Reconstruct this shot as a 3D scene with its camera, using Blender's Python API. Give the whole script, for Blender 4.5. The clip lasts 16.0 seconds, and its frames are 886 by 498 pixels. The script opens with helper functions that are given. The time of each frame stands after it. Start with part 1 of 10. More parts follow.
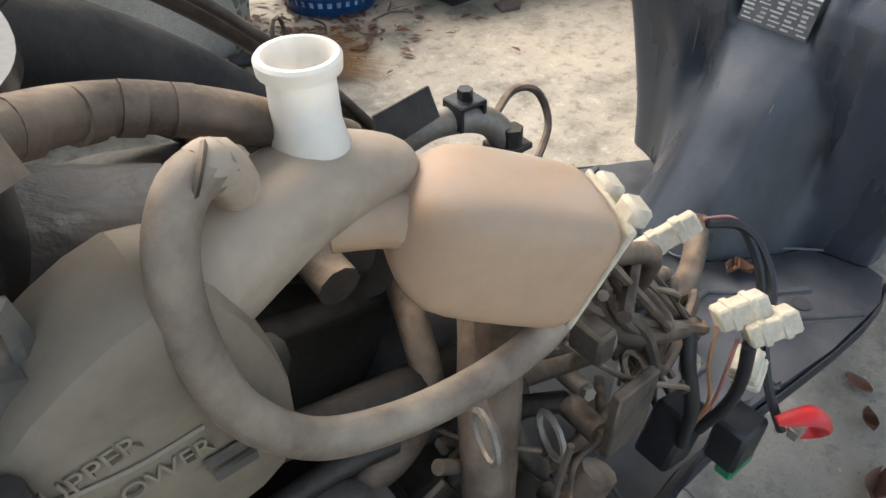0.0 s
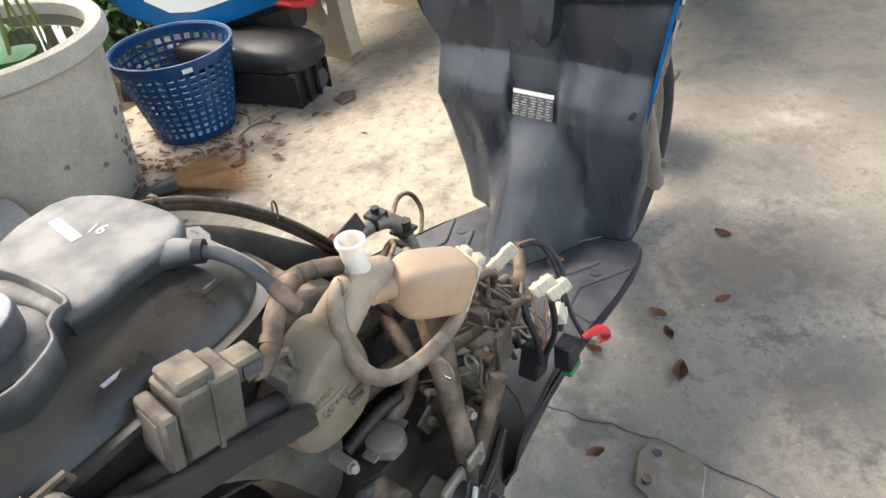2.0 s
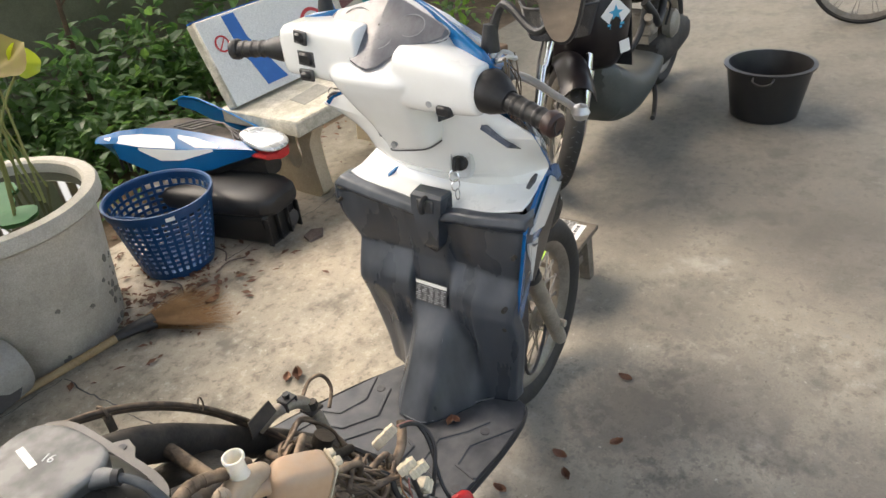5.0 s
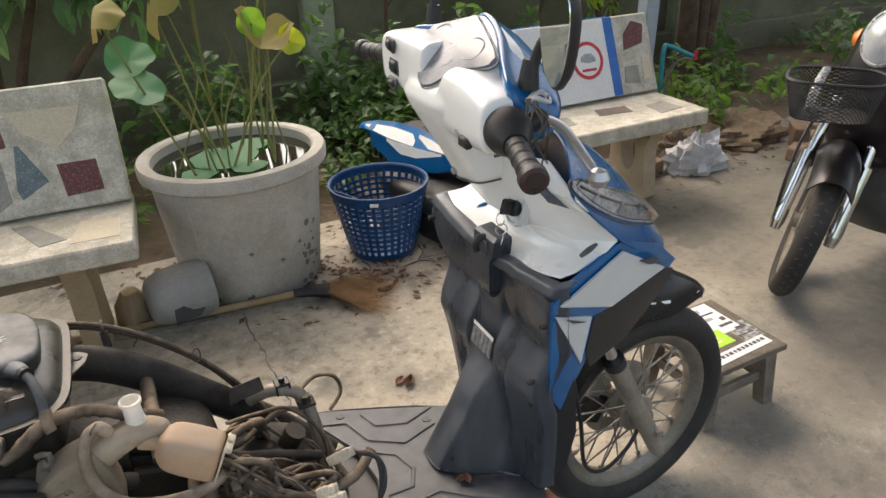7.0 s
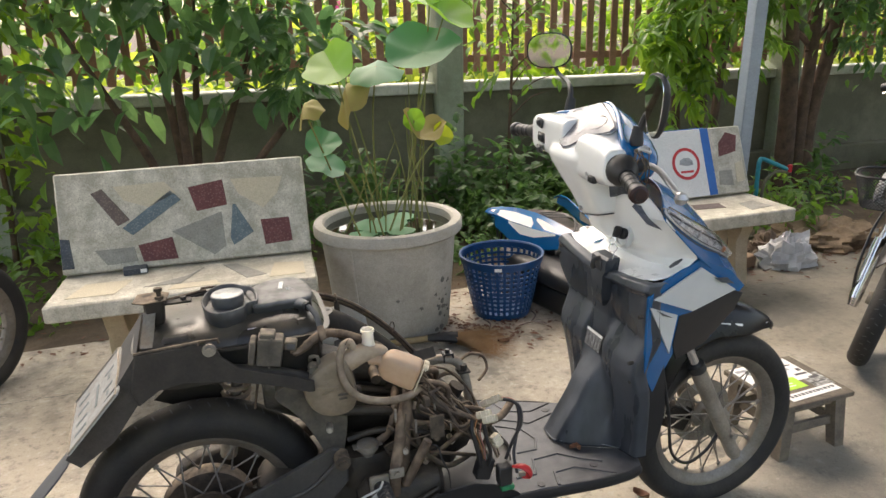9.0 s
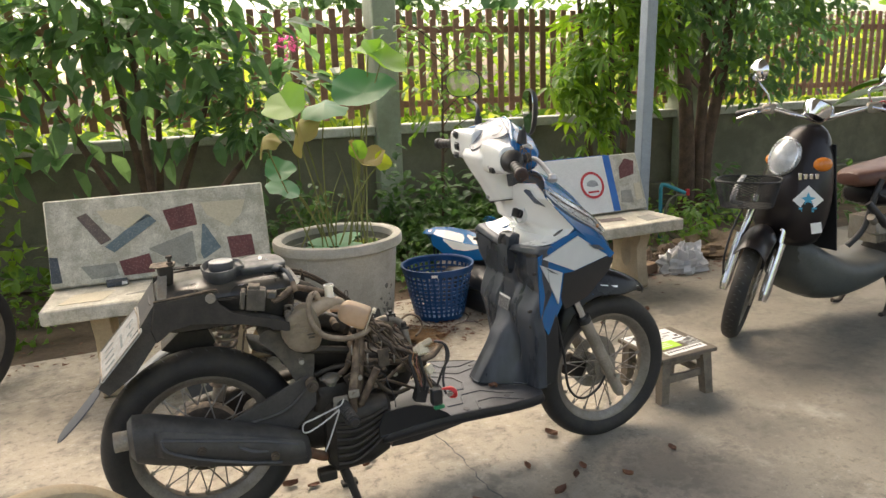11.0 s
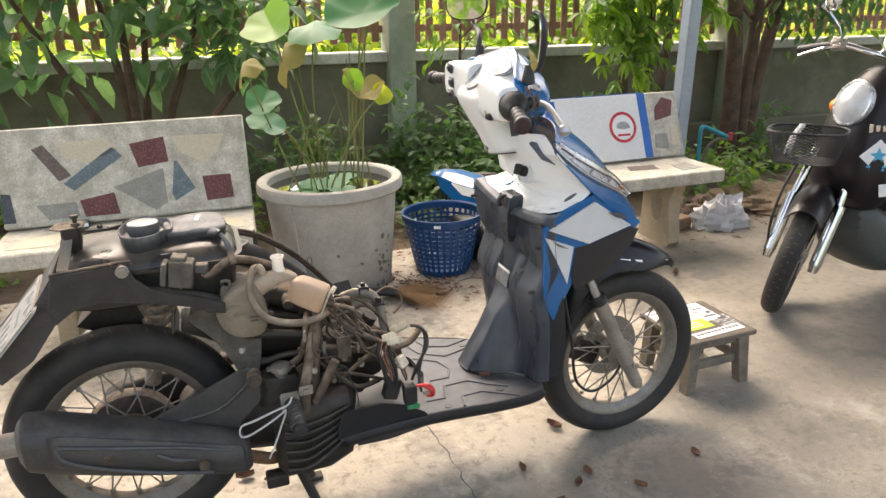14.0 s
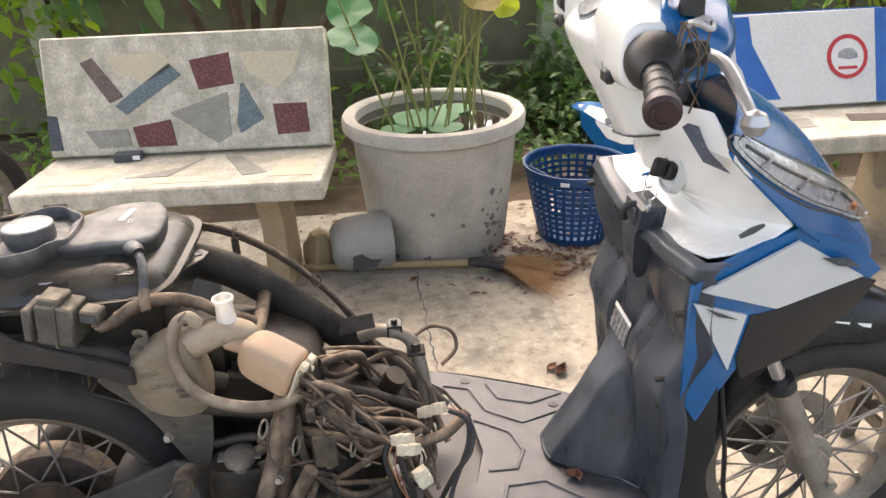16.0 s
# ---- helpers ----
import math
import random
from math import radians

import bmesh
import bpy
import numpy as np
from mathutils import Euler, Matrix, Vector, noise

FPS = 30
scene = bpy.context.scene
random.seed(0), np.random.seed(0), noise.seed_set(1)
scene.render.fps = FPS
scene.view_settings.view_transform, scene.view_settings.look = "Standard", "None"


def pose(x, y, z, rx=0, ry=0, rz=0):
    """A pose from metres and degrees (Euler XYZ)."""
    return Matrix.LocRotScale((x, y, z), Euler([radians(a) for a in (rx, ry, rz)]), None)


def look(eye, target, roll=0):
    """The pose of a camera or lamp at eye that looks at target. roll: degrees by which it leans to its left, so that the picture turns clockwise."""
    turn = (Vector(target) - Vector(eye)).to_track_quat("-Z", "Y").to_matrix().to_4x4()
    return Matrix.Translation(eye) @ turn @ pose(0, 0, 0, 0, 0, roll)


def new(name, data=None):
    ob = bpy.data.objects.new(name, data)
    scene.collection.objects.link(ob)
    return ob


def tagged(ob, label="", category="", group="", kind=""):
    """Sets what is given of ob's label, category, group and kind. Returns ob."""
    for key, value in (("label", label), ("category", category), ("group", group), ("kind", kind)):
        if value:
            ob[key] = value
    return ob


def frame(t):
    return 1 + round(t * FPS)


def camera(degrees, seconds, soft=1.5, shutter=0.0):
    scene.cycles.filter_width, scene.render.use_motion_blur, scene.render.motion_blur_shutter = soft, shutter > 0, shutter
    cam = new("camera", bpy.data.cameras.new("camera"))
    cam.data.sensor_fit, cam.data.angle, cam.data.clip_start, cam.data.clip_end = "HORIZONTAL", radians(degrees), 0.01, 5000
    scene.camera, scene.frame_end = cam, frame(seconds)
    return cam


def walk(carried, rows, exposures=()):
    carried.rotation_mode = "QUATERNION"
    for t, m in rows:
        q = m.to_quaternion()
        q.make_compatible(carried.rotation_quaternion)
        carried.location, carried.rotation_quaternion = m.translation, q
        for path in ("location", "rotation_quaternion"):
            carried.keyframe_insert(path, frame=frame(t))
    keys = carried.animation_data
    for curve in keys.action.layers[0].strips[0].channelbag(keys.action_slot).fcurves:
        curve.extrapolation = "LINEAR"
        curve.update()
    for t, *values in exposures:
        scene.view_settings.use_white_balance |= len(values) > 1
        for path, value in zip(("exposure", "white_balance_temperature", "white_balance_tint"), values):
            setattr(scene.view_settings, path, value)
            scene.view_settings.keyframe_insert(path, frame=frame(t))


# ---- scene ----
cam = camera(63.6, 16.0)
PATH = [
    (0, (0.262, -0.296, 0.807), (1.197, 0.878, -0.515), -0.3),
    (0.5, (0.227, -0.314, 0.854), (1.176, 0.77, -0.533), -2.8),
    (1, (0.184, -0.361, 0.923), (1.214, 0.691, -0.43), -4.8),
    (1.5, (0.111, -0.428, 0.999), (1.225, 0.622, -0.288), -5.4),
    (2, (0.011, -0.476, 1.08), (1.245, 0.485, -0.166), -7.1),
    (2.5, (-0.052, -0.525, 1.155), (1.276, 0.336, -0.067), -5.3),
    (3, (-0.112, -0.581, 1.235), (1.216, 0.209, -0.035), -3.6),
    (3.5, (-0.157, -0.615, 1.303), (1.224, 0.216, 0.119), -4.3),
    (4, (-0.161, -0.628, 1.344), (1.268, 0.224, 0.235), -4.8),
    (4.2, (-0.147, -0.632, 1.356), (1.301, 0.228, 0.278), -5.4),
    (6.3, (0.308, -0.821, 1.328), (1.322, 0.572, 0.313), -5.2),
    (6.5, (0.3, -0.816, 1.299), (1.308, 0.618, 0.335), -3.6),
    (7, (0.428, -0.946, 1.282), (1.16, 0.674, 0.364), -2.8),
    (7.5, (0.432, -1.034, 1.283), (1.124, 0.635, 0.425), -2.3),
    (8, (0.292, -1.169, 1.277), (0.997, 0.502, 0.433), -1.8),
    (8.5, (0.185, -1.288, 1.29), (0.783, 0.459, 0.521), -2.6),
    (9, (0.133, -1.411, 1.288), (0.675, 0.416, 0.679), -2.2),
    (9.5, (0.113, -1.584, 1.239), (0.65, 0.264, 0.694), -2.4),
    (9.7, (0.1, -1.647, 1.23), (0.685, 0.2, 0.733), -2.6),
    (11.8, (-0.069, -2.001, 1.229), (0.646, -0.188, 0.782), -3.2),
    (12, (-0.073, -2.01, 1.228), (0.643, -0.193, 0.794), -3.4),
    (12.5, (-0.052, -1.99, 1.226), (0.68, -0.191, 0.751), -3.2),
    (13, (0.055, -1.873, 1.222), (0.702, -0.057, 0.692), -4.3),
    (13.5, (0.148, -1.768, 1.217), (0.755, 0.045, 0.631), -3.0),
    (14, (0.233, -1.58, 1.211), (0.836, 0.209, 0.553), -1.7),
    (14.5, (0.303, -1.415, 1.212), (0.944, 0.317, 0.444), -2.8),
    (15, (0.422, -1.252, 1.205), (0.919, 0.513, 0.407), -4.3),
    (15.5, (0.519, -1.119, 1.182), (0.791, 0.663, 0.315), -2.5),
    (16, (0.58, -0.928, 1.163), (0.718, 0.856, 0.27), -2.4),
]
EXPOSURES = [(0.0, 2.0, 6500, 9), (1.5, 2.45, 6700, 10), (3.5, 2.35, 7050, 10), (6.5, 1.6, 7200, 12), (8.5, 1.74, 7200, 13), (9.5, 1.68, 7330, 11), (12.5, 1.75, 7600, 11), (13.5, 2.05, 7420, 13), (14.5, 2.16, 7350, 16), (16.0, 2.29, 7350, 17)]
walk(cam, [(t, look(eye, target, roll)) for t, eye, target, roll in PATH], EXPOSURES)

# ---- light ----
world = bpy.data.worlds.new("sky")
scene.world = world
world.use_nodes = True
wn = world.node_tree
sky = wn.nodes.new("ShaderNodeTexSky")
sky.sky_type, sky.sun_disc = "NISHITA", False
sky.sun_elevation, sky.sun_rotation = radians(52), radians(-9)
sky.air_density, sky.dust_density, sky.ozone_density = 1.0, 4.0, 1.0
pale = wn.nodes.new("ShaderNodeHueSaturation")   # thin bright cloud
pale.inputs["Saturation"].default_value = 0.78
wn.links.new(sky.outputs[0], pale.inputs["Color"])
wn.links.new(pale.outputs[0], wn.nodes["Background"].inputs[0])
wn.nodes["Background"].inputs[1].default_value = 0.15
sun = new("sun", bpy.data.lights.new("sun", "SUN"))
sun.data.energy, sun.data.angle, sun.data.color = 0.9, radians(90), (1.0, 0.95, 0.86)
sun.matrix_world = look((0.8, 5.0, 6.4), (0.0, 0.2, 0.0))

# ---- mesh helpers ----


class Shape:
    """Vertices and faces that grow piece by piece, and become one mesh."""

    def __init__(self):
        self.v, self.f = [], []

    def add(self, vs, fs, m=None):
        o = len(self.v)
        self.v += [tuple(m @ Vector(p)) if m else tuple(p) for p in vs]
        self.f += [tuple(i + o for i in f) for f in fs]
        return self

    def box(self, c, s, m=None, b=0.0):
        """A box round c with sides s, its edges cut by b."""
        h = [d / 2 for d in s]
        b = min(b, 0.45 * min(s))
        loc = Matrix.Translation(c)
        m = m @ loc if m else loc
        if b <= 0:
            vs = [(x * h[0], y * h[1], z * h[2]) for x in (-1, 1) for y in (-1, 1) for z in (-1, 1)]
            return self.add(vs, [(0, 1, 3, 2), (4, 6, 7, 5), (0, 4, 5, 1), (2, 3, 7, 6), (0, 2, 6, 4), (1, 5, 7, 3)], m)
        vs, key = [], {}
        for x in (-1, 1):
            for y in (-1, 1):
                for z in (-1, 1):
                    for a in range(3):
                        key[x, y, z, a] = len(vs)
                        vs.append(tuple(sg * (hh if k == a else hh - b) for k, (sg, hh) in enumerate(zip((x, y, z), h))))
        fs = []
        for a in range(3):
            p, q = [k for k in range(3) if k != a]
            for s1 in (-1, 1):
                ring = []
                for sp, sq in ((-1, -1), (1, -1), (1, 1), (-1, 1)):
                    g = [0, 0, 0]
                    g[a], g[p], g[q] = s1, sp, sq
                    ring.append(key[g[0], g[1], g[2], a])
                fs.append(tuple(ring))
            for sp in (-1, 1):
                for sq in (-1, 1):
                    g = [0, 0, 0]
                    g[p], g[q] = sp, sq
                    ends = []
                    for s1 in (-1, 1):
                        g[a] = s1
                        ends += [key[g[0], g[1], g[2], p], key[g[0], g[1], g[2], q]]
                    fs.append((ends[0], ends[1], ends[3], ends[2]))
        for x in (-1, 1):
            for y in (-1, 1):
                for z in (-1, 1):
                    fs.append(tuple(key[x, y, z, a] for a in range(3)))
        return self.add(vs, fs, m)

    def loft(self, rings, cap=True, closed=True, loop=False):
        n, vs, fs = len(rings[0]), [p for r in rings for p in r], []
        last = len(rings) if loop else len(rings) - 1
        for i in range(last):
            j = (i + 1) % len(rings)
            for k in range(n if closed else n - 1):
                l = (k + 1) % n
                fs.append((i * n + k, i * n + l, j * n + l, j * n + k))
        if cap and not loop and closed:
            fs.append(tuple(range(n))[::-1])
            fs.append(tuple(range((len(rings) - 1) * n, len(rings) * n)))
        return self.add(vs, fs)

    def tube(self, pts, r, n=8, sm=4, loop=False, cap=True, flat=1.0):
        """A round bar along a smooth line through pts; r is one radius or one for each point."""
        pts = [Vector(p) for p in pts]
        rs = list(r) if isinstance(r, (list, tuple)) else [r] * len(pts)
        line, rad, k = [], [], len(pts)
        for i in range(k if loop else k - 1):
            at = lambda j: pts[j % k] if loop else pts[max(0, min(k - 1, j))]
            a, b, c, d = at(i - 1), at(i), at(i + 1), at(i + 2)
            steps = sm if k > 2 else 1
            for s in range(steps):
                u = s / steps
                line.append(0.5 * (2 * b + (c - a) * u + (2 * a - 5 * b + 4 * c - d) * u * u + (3 * b - a - 3 * c + d) * u ** 3))
                rad.append(rs[i] * (1 - u) + rs[(i + 1) % k] * u)
        if not loop:
            line.append(pts[-1])
            rad.append(rs[-1])
        rings, side = [], None
        for i, p in enumerate(line):
            q0, q1 = line[i - 1] if (i or loop) else p, line[(i + 1) % len(line)] if (i < len(line) - 1 or loop) else p
            t = (q1 - q0).normalized()
            if side is None:
                side = t.cross((0, 0, 1)) if abs(t.z) < 0.9 else t.cross((1, 0, 0))
            side = (side - t * side.dot(t)).normalized()
            up = t.cross(side)
            rings.append([p + rad[i] * (math.cos(a) * side + flat * math.sin(a) * up) for a in (2 * math.pi * j / n for j in range(n))])
        return self.loft(rings, cap=cap, loop=loop)

    def cyl(self, p0, p1, r0, r1=None, n=12, cap=True):
        return self.tube([p0, p1], [r0, r0 if r1 is None else r1], n=n, cap=cap)

    def lathe(self, prof, n=24, m=None, loop=False, cap=False):
        """prof: (radius, height) pairs round the z axis."""
        rings = [[(r * math.cos(a), r * math.sin(a), z) for a in (2 * math.pi * j / n for j in range(n))] for r, z in prof]
        if m:
            rings = [[m @ Vector(p) for p in ring] for ring in rings]
        return self.loft(rings, cap=cap, loop=loop)

    def plate(self, outline, t, m=None, b=0.0):
        """An outline (x, y), t thick along z, with cut edges."""
        n = len(outline)
        if b:
            c = np.mean(outline, 0)
            inner = [tuple(np.array(p) + (c - p) * min(0.5, b / (np.linalg.norm(c - p) + 1e-6))) for p in outline]
            layers = [(inner, -t / 2), (outline, -t / 2 + b), (outline, t / 2 - b), (inner, t / 2)]
        else:
            layers = [(outline, -t / 2), (outline, t / 2)]
        rings = [[(m @ Vector((x, y, z))) if m else (x, y, z) for x, y in pts] for pts, z in layers]
        return self.loft(rings)

    def sheet(self, rows, t):
        """A skin through a grid of points, t thick."""
        p = np.array([[tuple(q) for q in r] for r in rows], float)
        du, dv = np.gradient(p, axis=0), np.gradient(p, axis=1)
        nn = np.cross(du, dv)
        nn /= np.linalg.norm(nn, axis=2, keepdims=True) + 1e-9
        a, b = p, p - nn * t
        h, w = p.shape[:2]
        vs = [tuple(x) for x in a.reshape(-1, 3)] + [tuple(x) for x in b.reshape(-1, 3)]
        fs, o = [], h * w
        for i in range(h - 1):
            for j in range(w - 1):
                q = (i * w + j, i * w + j + 1, (i + 1) * w + j + 1, (i + 1) * w + j)
                fs += [q, tuple(k + o for k in q[::-1])]
        edge = [j for j in range(w)] + [i * w + w - 1 for i in range(1, h)] + [(h - 1) * w + j for j in range(w - 2, -1, -1)] + [i * w for i in range(h - 2, 0, -1)]
        for k, a0 in enumerate(edge):
            b0 = edge[(k + 1) % len(edge)]
            fs.append((a0, a0 + o, b0 + o, b0))
        return self.add(vs, fs)

    def mesh(self, name, smooth=38, fix=True):
        me = bpy.data.meshes.new(name)
        me.from_pydata(self.v, [], self.f)
        if fix:
            bm = bmesh.new()
            bm.from_mesh(me)
            bmesh.ops.recalc_face_normals(bm, faces=bm.faces)
            bm.to_mesh(me)
            bm.free()
        if smooth:
            me.shade_smooth()
            me.set_sharp_from_angle(angle=radians(smooth))
        return me


def thing(name, label, category, m=None, group="", kind=""):
    """An empty at the base of a thing, which its parts hang on."""
    ob = tagged(new(name), label, category, group, kind)
    ob.empty_display_size = 0.05
    if m:
        ob.matrix_basis = m
    return ob


def part(name, shape, material, parent=None, label="", smooth=38, m=None, sub=0):
    me = shape if isinstance(shape, bpy.types.Mesh) else shape.mesh(name, smooth)
    if not me.materials:
        me.materials.append(material)
    ob = new(name, me)
    if parent:
        ob.parent = parent
    if m:
        ob.matrix_basis = m
    if label:
        tagged(ob, label)
    if sub:
        mod = ob.modifiers.new("round", "SUBSURF")
        mod.levels = mod.render_levels = sub
    return ob


def creased(ob, v):
    """Keep every edge of a rounded mesh v sharp."""
    at = ob.data.attributes.new("crease_edge", "FLOAT", "EDGE")
    for c in at.data:
        c.value = v
    return ob


def solid(name, shape, material, label, category, kind="", group="", smooth=38, m=None):
    return tagged(part(name, shape, material, None, "", smooth, m), label, category, group, kind)


def ring_pts(c, rx, ry, n, z=0.0, power=2.0):
    out = []
    for j in range(n):
        a = 2 * math.pi * j / n
        ca, sa = math.cos(a), math.sin(a)
        out.append(Vector((c[0] + rx * math.copysign(abs(ca) ** (2 / power), ca), c[1] + ry * math.copysign(abs(sa) ** (2 / power), sa), c[2] + z)))
    return out


def frame_at(o, x, y):
    """A pose at o with its x axis along x and its z axis square to x and y."""
    x = Vector(x).normalized()
    z = x.cross(Vector(y)).normalized()
    y = z.cross(x)
    m = Matrix((x, y, z)).transposed().to_4x4()
    m.translation = o
    return m


# ---- materials ----


def paint(name, col, col2=None, rough=0.5, metal=0.0, scale=12.0, mix=0.5, bump=0.0, bscale=60.0, dust=None, dust_amt=0.5, coat=0.0, trans=0.0, spec=0.5, rand=0.0, sheen_rough=0.12, sss=0.0, ior=1.45, up0=-0.15, streak=1.0, grit=True):
    """A surface whose colour wanders between col and col2 at two scales, with fine relief and settled dust."""
    m = bpy.data.materials.new(name)
    m.use_nodes = True
    t, nd, ln = m.node_tree, m.node_tree.nodes, m.node_tree.links
    b = nd["Principled BSDF"]
    co = nd.new("ShaderNodeTexCoord")
    src = co.outputs["Object"]
    n1, n2 = nd.new("ShaderNodeTexNoise"), nd.new("ShaderNodeTexNoise")
    for n, s, d in ((n1, scale, 5), (n2, scale * 6.3, 3)):
        n.inputs["Scale"].default_value, n.inputs["Detail"].default_value, n.inputs["Roughness"].default_value = s, d, 0.62
        ln.new(src, n.inputs["Vector"])
    ad = nd.new("ShaderNodeMath")
    ad.operation = "MULTIPLY_ADD"
    ad.inputs[1].default_value = 0.35
    ln.new(n2.outputs["Fac"], ad.inputs[0])
    ln.new(n1.outputs["Fac"], ad.inputs[2])
    rg = nd.new("ShaderNodeMapRange")
    rg.inputs["From Min"].default_value, rg.inputs["From Max"].default_value = 0.42, 0.95
    rg.inputs["To Max"].default_value = mix * 2
    ln.new(ad.outputs[0], rg.inputs["Value"])
    mx = nd.new("ShaderNodeMix")
    mx.data_type = "RGBA"
    col2 = col2 or tuple(c * 0.7 for c in col)
    mx.inputs["A"].default_value, mx.inputs["B"].default_value = (*col, 1), (*col2, 1)
    ln.new(rg.outputs[0], mx.inputs["Factor"])
    colour = mx.outputs["Result"]
    if rand:
        info, hsv = nd.new("ShaderNodeObjectInfo"), nd.new("ShaderNodeHueSaturation")
        mr = nd.new("ShaderNodeMapRange")
        mr.inputs["To Min"].default_value, mr.inputs["To Max"].default_value = 1 - rand, 1 + rand
        ln.new(info.outputs["Random"], mr.inputs["Value"])
        ln.new(mr.outputs[0], hsv.inputs["Value"])
        ln.new(colour, hsv.inputs["Color"])
        colour = hsv.outputs["Color"]
    if grit and (bump or dust) and rough >= 0.4:
        # fine grit and pits
        gn, gr, gm = nd.new("ShaderNodeTexNoise"), nd.new("ShaderNodeMapRange"), nd.new("ShaderNodeHueSaturation")
        gn.inputs["Scale"].default_value, gn.inputs["Detail"].default_value, gn.inputs["Roughness"].default_value = 190.0, 4, 0.75
        gr.inputs["From Min"].default_value, gr.inputs["From Max"].default_value = 0.3, 0.7
        gr.inputs["To Min"].default_value, gr.inputs["To Max"].default_value = 0.80, 1.18
        ln.new(src, gn.inputs["Vector"])
        ln.new(gn.outputs["Fac"], gr.inputs["Value"])
        ln.new(gr.outputs[0], gm.inputs["Value"])
        ln.new(colour, gm.inputs["Color"])
        colour = gm.outputs["Color"]
    r_in = None
    if dust:
        ge, sx = nd.new("ShaderNodeNewGeometry"), nd.new("ShaderNodeSeparateXYZ")
        ln.new(ge.outputs["Normal"], sx.inputs[0])
        # dust lies on upward faces; its low floor also paints undersides into shade
        up = nd.new("ShaderNodeMapRange")
        up.inputs["From Min"].default_value, up.inputs["From Max"].default_value = up0, 0.92
        up.inputs["To Min"].default_value = 0.06
        ln.new(sx.outputs["Z"], up.inputs["Value"])
        dn = nd.new("ShaderNodeMapRange")
        dn.inputs["From Min"].default_value, dn.inputs["From Max"].default_value = 0.38, 0.64
        dn.inputs["To Min"].default_value, dn.inputs["To Max"].default_value = dust_amt * 0.25, min(1.0, dust_amt * 1.5)
        n3 = nd.new("ShaderNodeTexNoise")
        n3.inputs["Scale"].default_value, n3.inputs["Detail"].default_value = scale * 1.7, 7
        sc3 = nd.new("ShaderNodeMapping")
        sc3.inputs["Scale"].default_value = (1, 1, 1 / streak)
        ln.new(src, sc3.inputs["Vector"])
        ln.new(sc3.outputs[0], n3.inputs["Vector"])
        ln.new(n3.outputs["Fac"], dn.inputs["Value"])
        mu = nd.new("ShaderNodeMath")
        mu.operation = "MULTIPLY"
        mu.use_clamp = True
        ln.new(up.outputs[0], mu.inputs[0])
        ln.new(dn.outputs[0], mu.inputs[1])
        dm = nd.new("ShaderNodeMix")
        dm.data_type = "RGBA"
        dm.inputs["B"].default_value = (*dust, 1)
        ln.new(mu.outputs[0], dm.inputs["Factor"])
        ln.new(colour, dm.inputs["A"])
        colour = dm.outputs["Result"]
        rr = nd.new("ShaderNodeMapRange")
        rr.inputs["To Min"].default_value, rr.inputs["To Max"].default_value = rough, 0.9
        ln.new(mu.outputs[0], rr.inputs["Value"])
        r_in = rr.outputs[0]
    else:
        rr = nd.new("ShaderNodeMapRange")
        rr.inputs["From Min"].default_value, rr.inputs["From Max"].default_value = 0.3, 0.7
        rr.inputs["To Min"].default_value, rr.inputs["To Max"].default_value = max(0.02, rough - sheen_rough / 2), min(1, rough + sheen_rough / 2)
        ln.new(n1.outputs["Fac"], rr.inputs["Value"])
        r_in = rr.outputs[0]
    ln.new(colour, b.inputs["Base Color"])
    ln.new(r_in, b.inputs["Roughness"])
    b.inputs["Metallic"].default_value = metal
    b.inputs["Coat Weight"].default_value = coat
    b.inputs["Coat Roughness"].default_value = 0.08
    b.inputs["Transmission Weight"].default_value = trans
    b.inputs["Specular IOR Level"].default_value = spec
    b.inputs["IOR"].default_value = ior
    if sss:
        b.inputs["Subsurface Weight"].default_value = sss
        b.inputs["Subsurface Radius"].default_value = (0.012, 0.009, 0.006)
        b.inputs["Subsurface Scale"].default_value = 1.0
    if bump:
        bn, bp = nd.new("ShaderNodeTexNoise"), nd.new("ShaderNodeBump")
        bn.inputs["Scale"].default_value, bn.inputs["Detail"].default_value = bscale, 6
        ln.new(src, bn.inputs["Vector"])
        bp.inputs["Strength"].default_value, bp.inputs["Distance"].default_value = bump, 0.01
        ln.new(bn.outputs["Fac"], bp.inputs["Height"])
        ln.new(bp.outputs[0], b.inputs["Normal"])
    return m


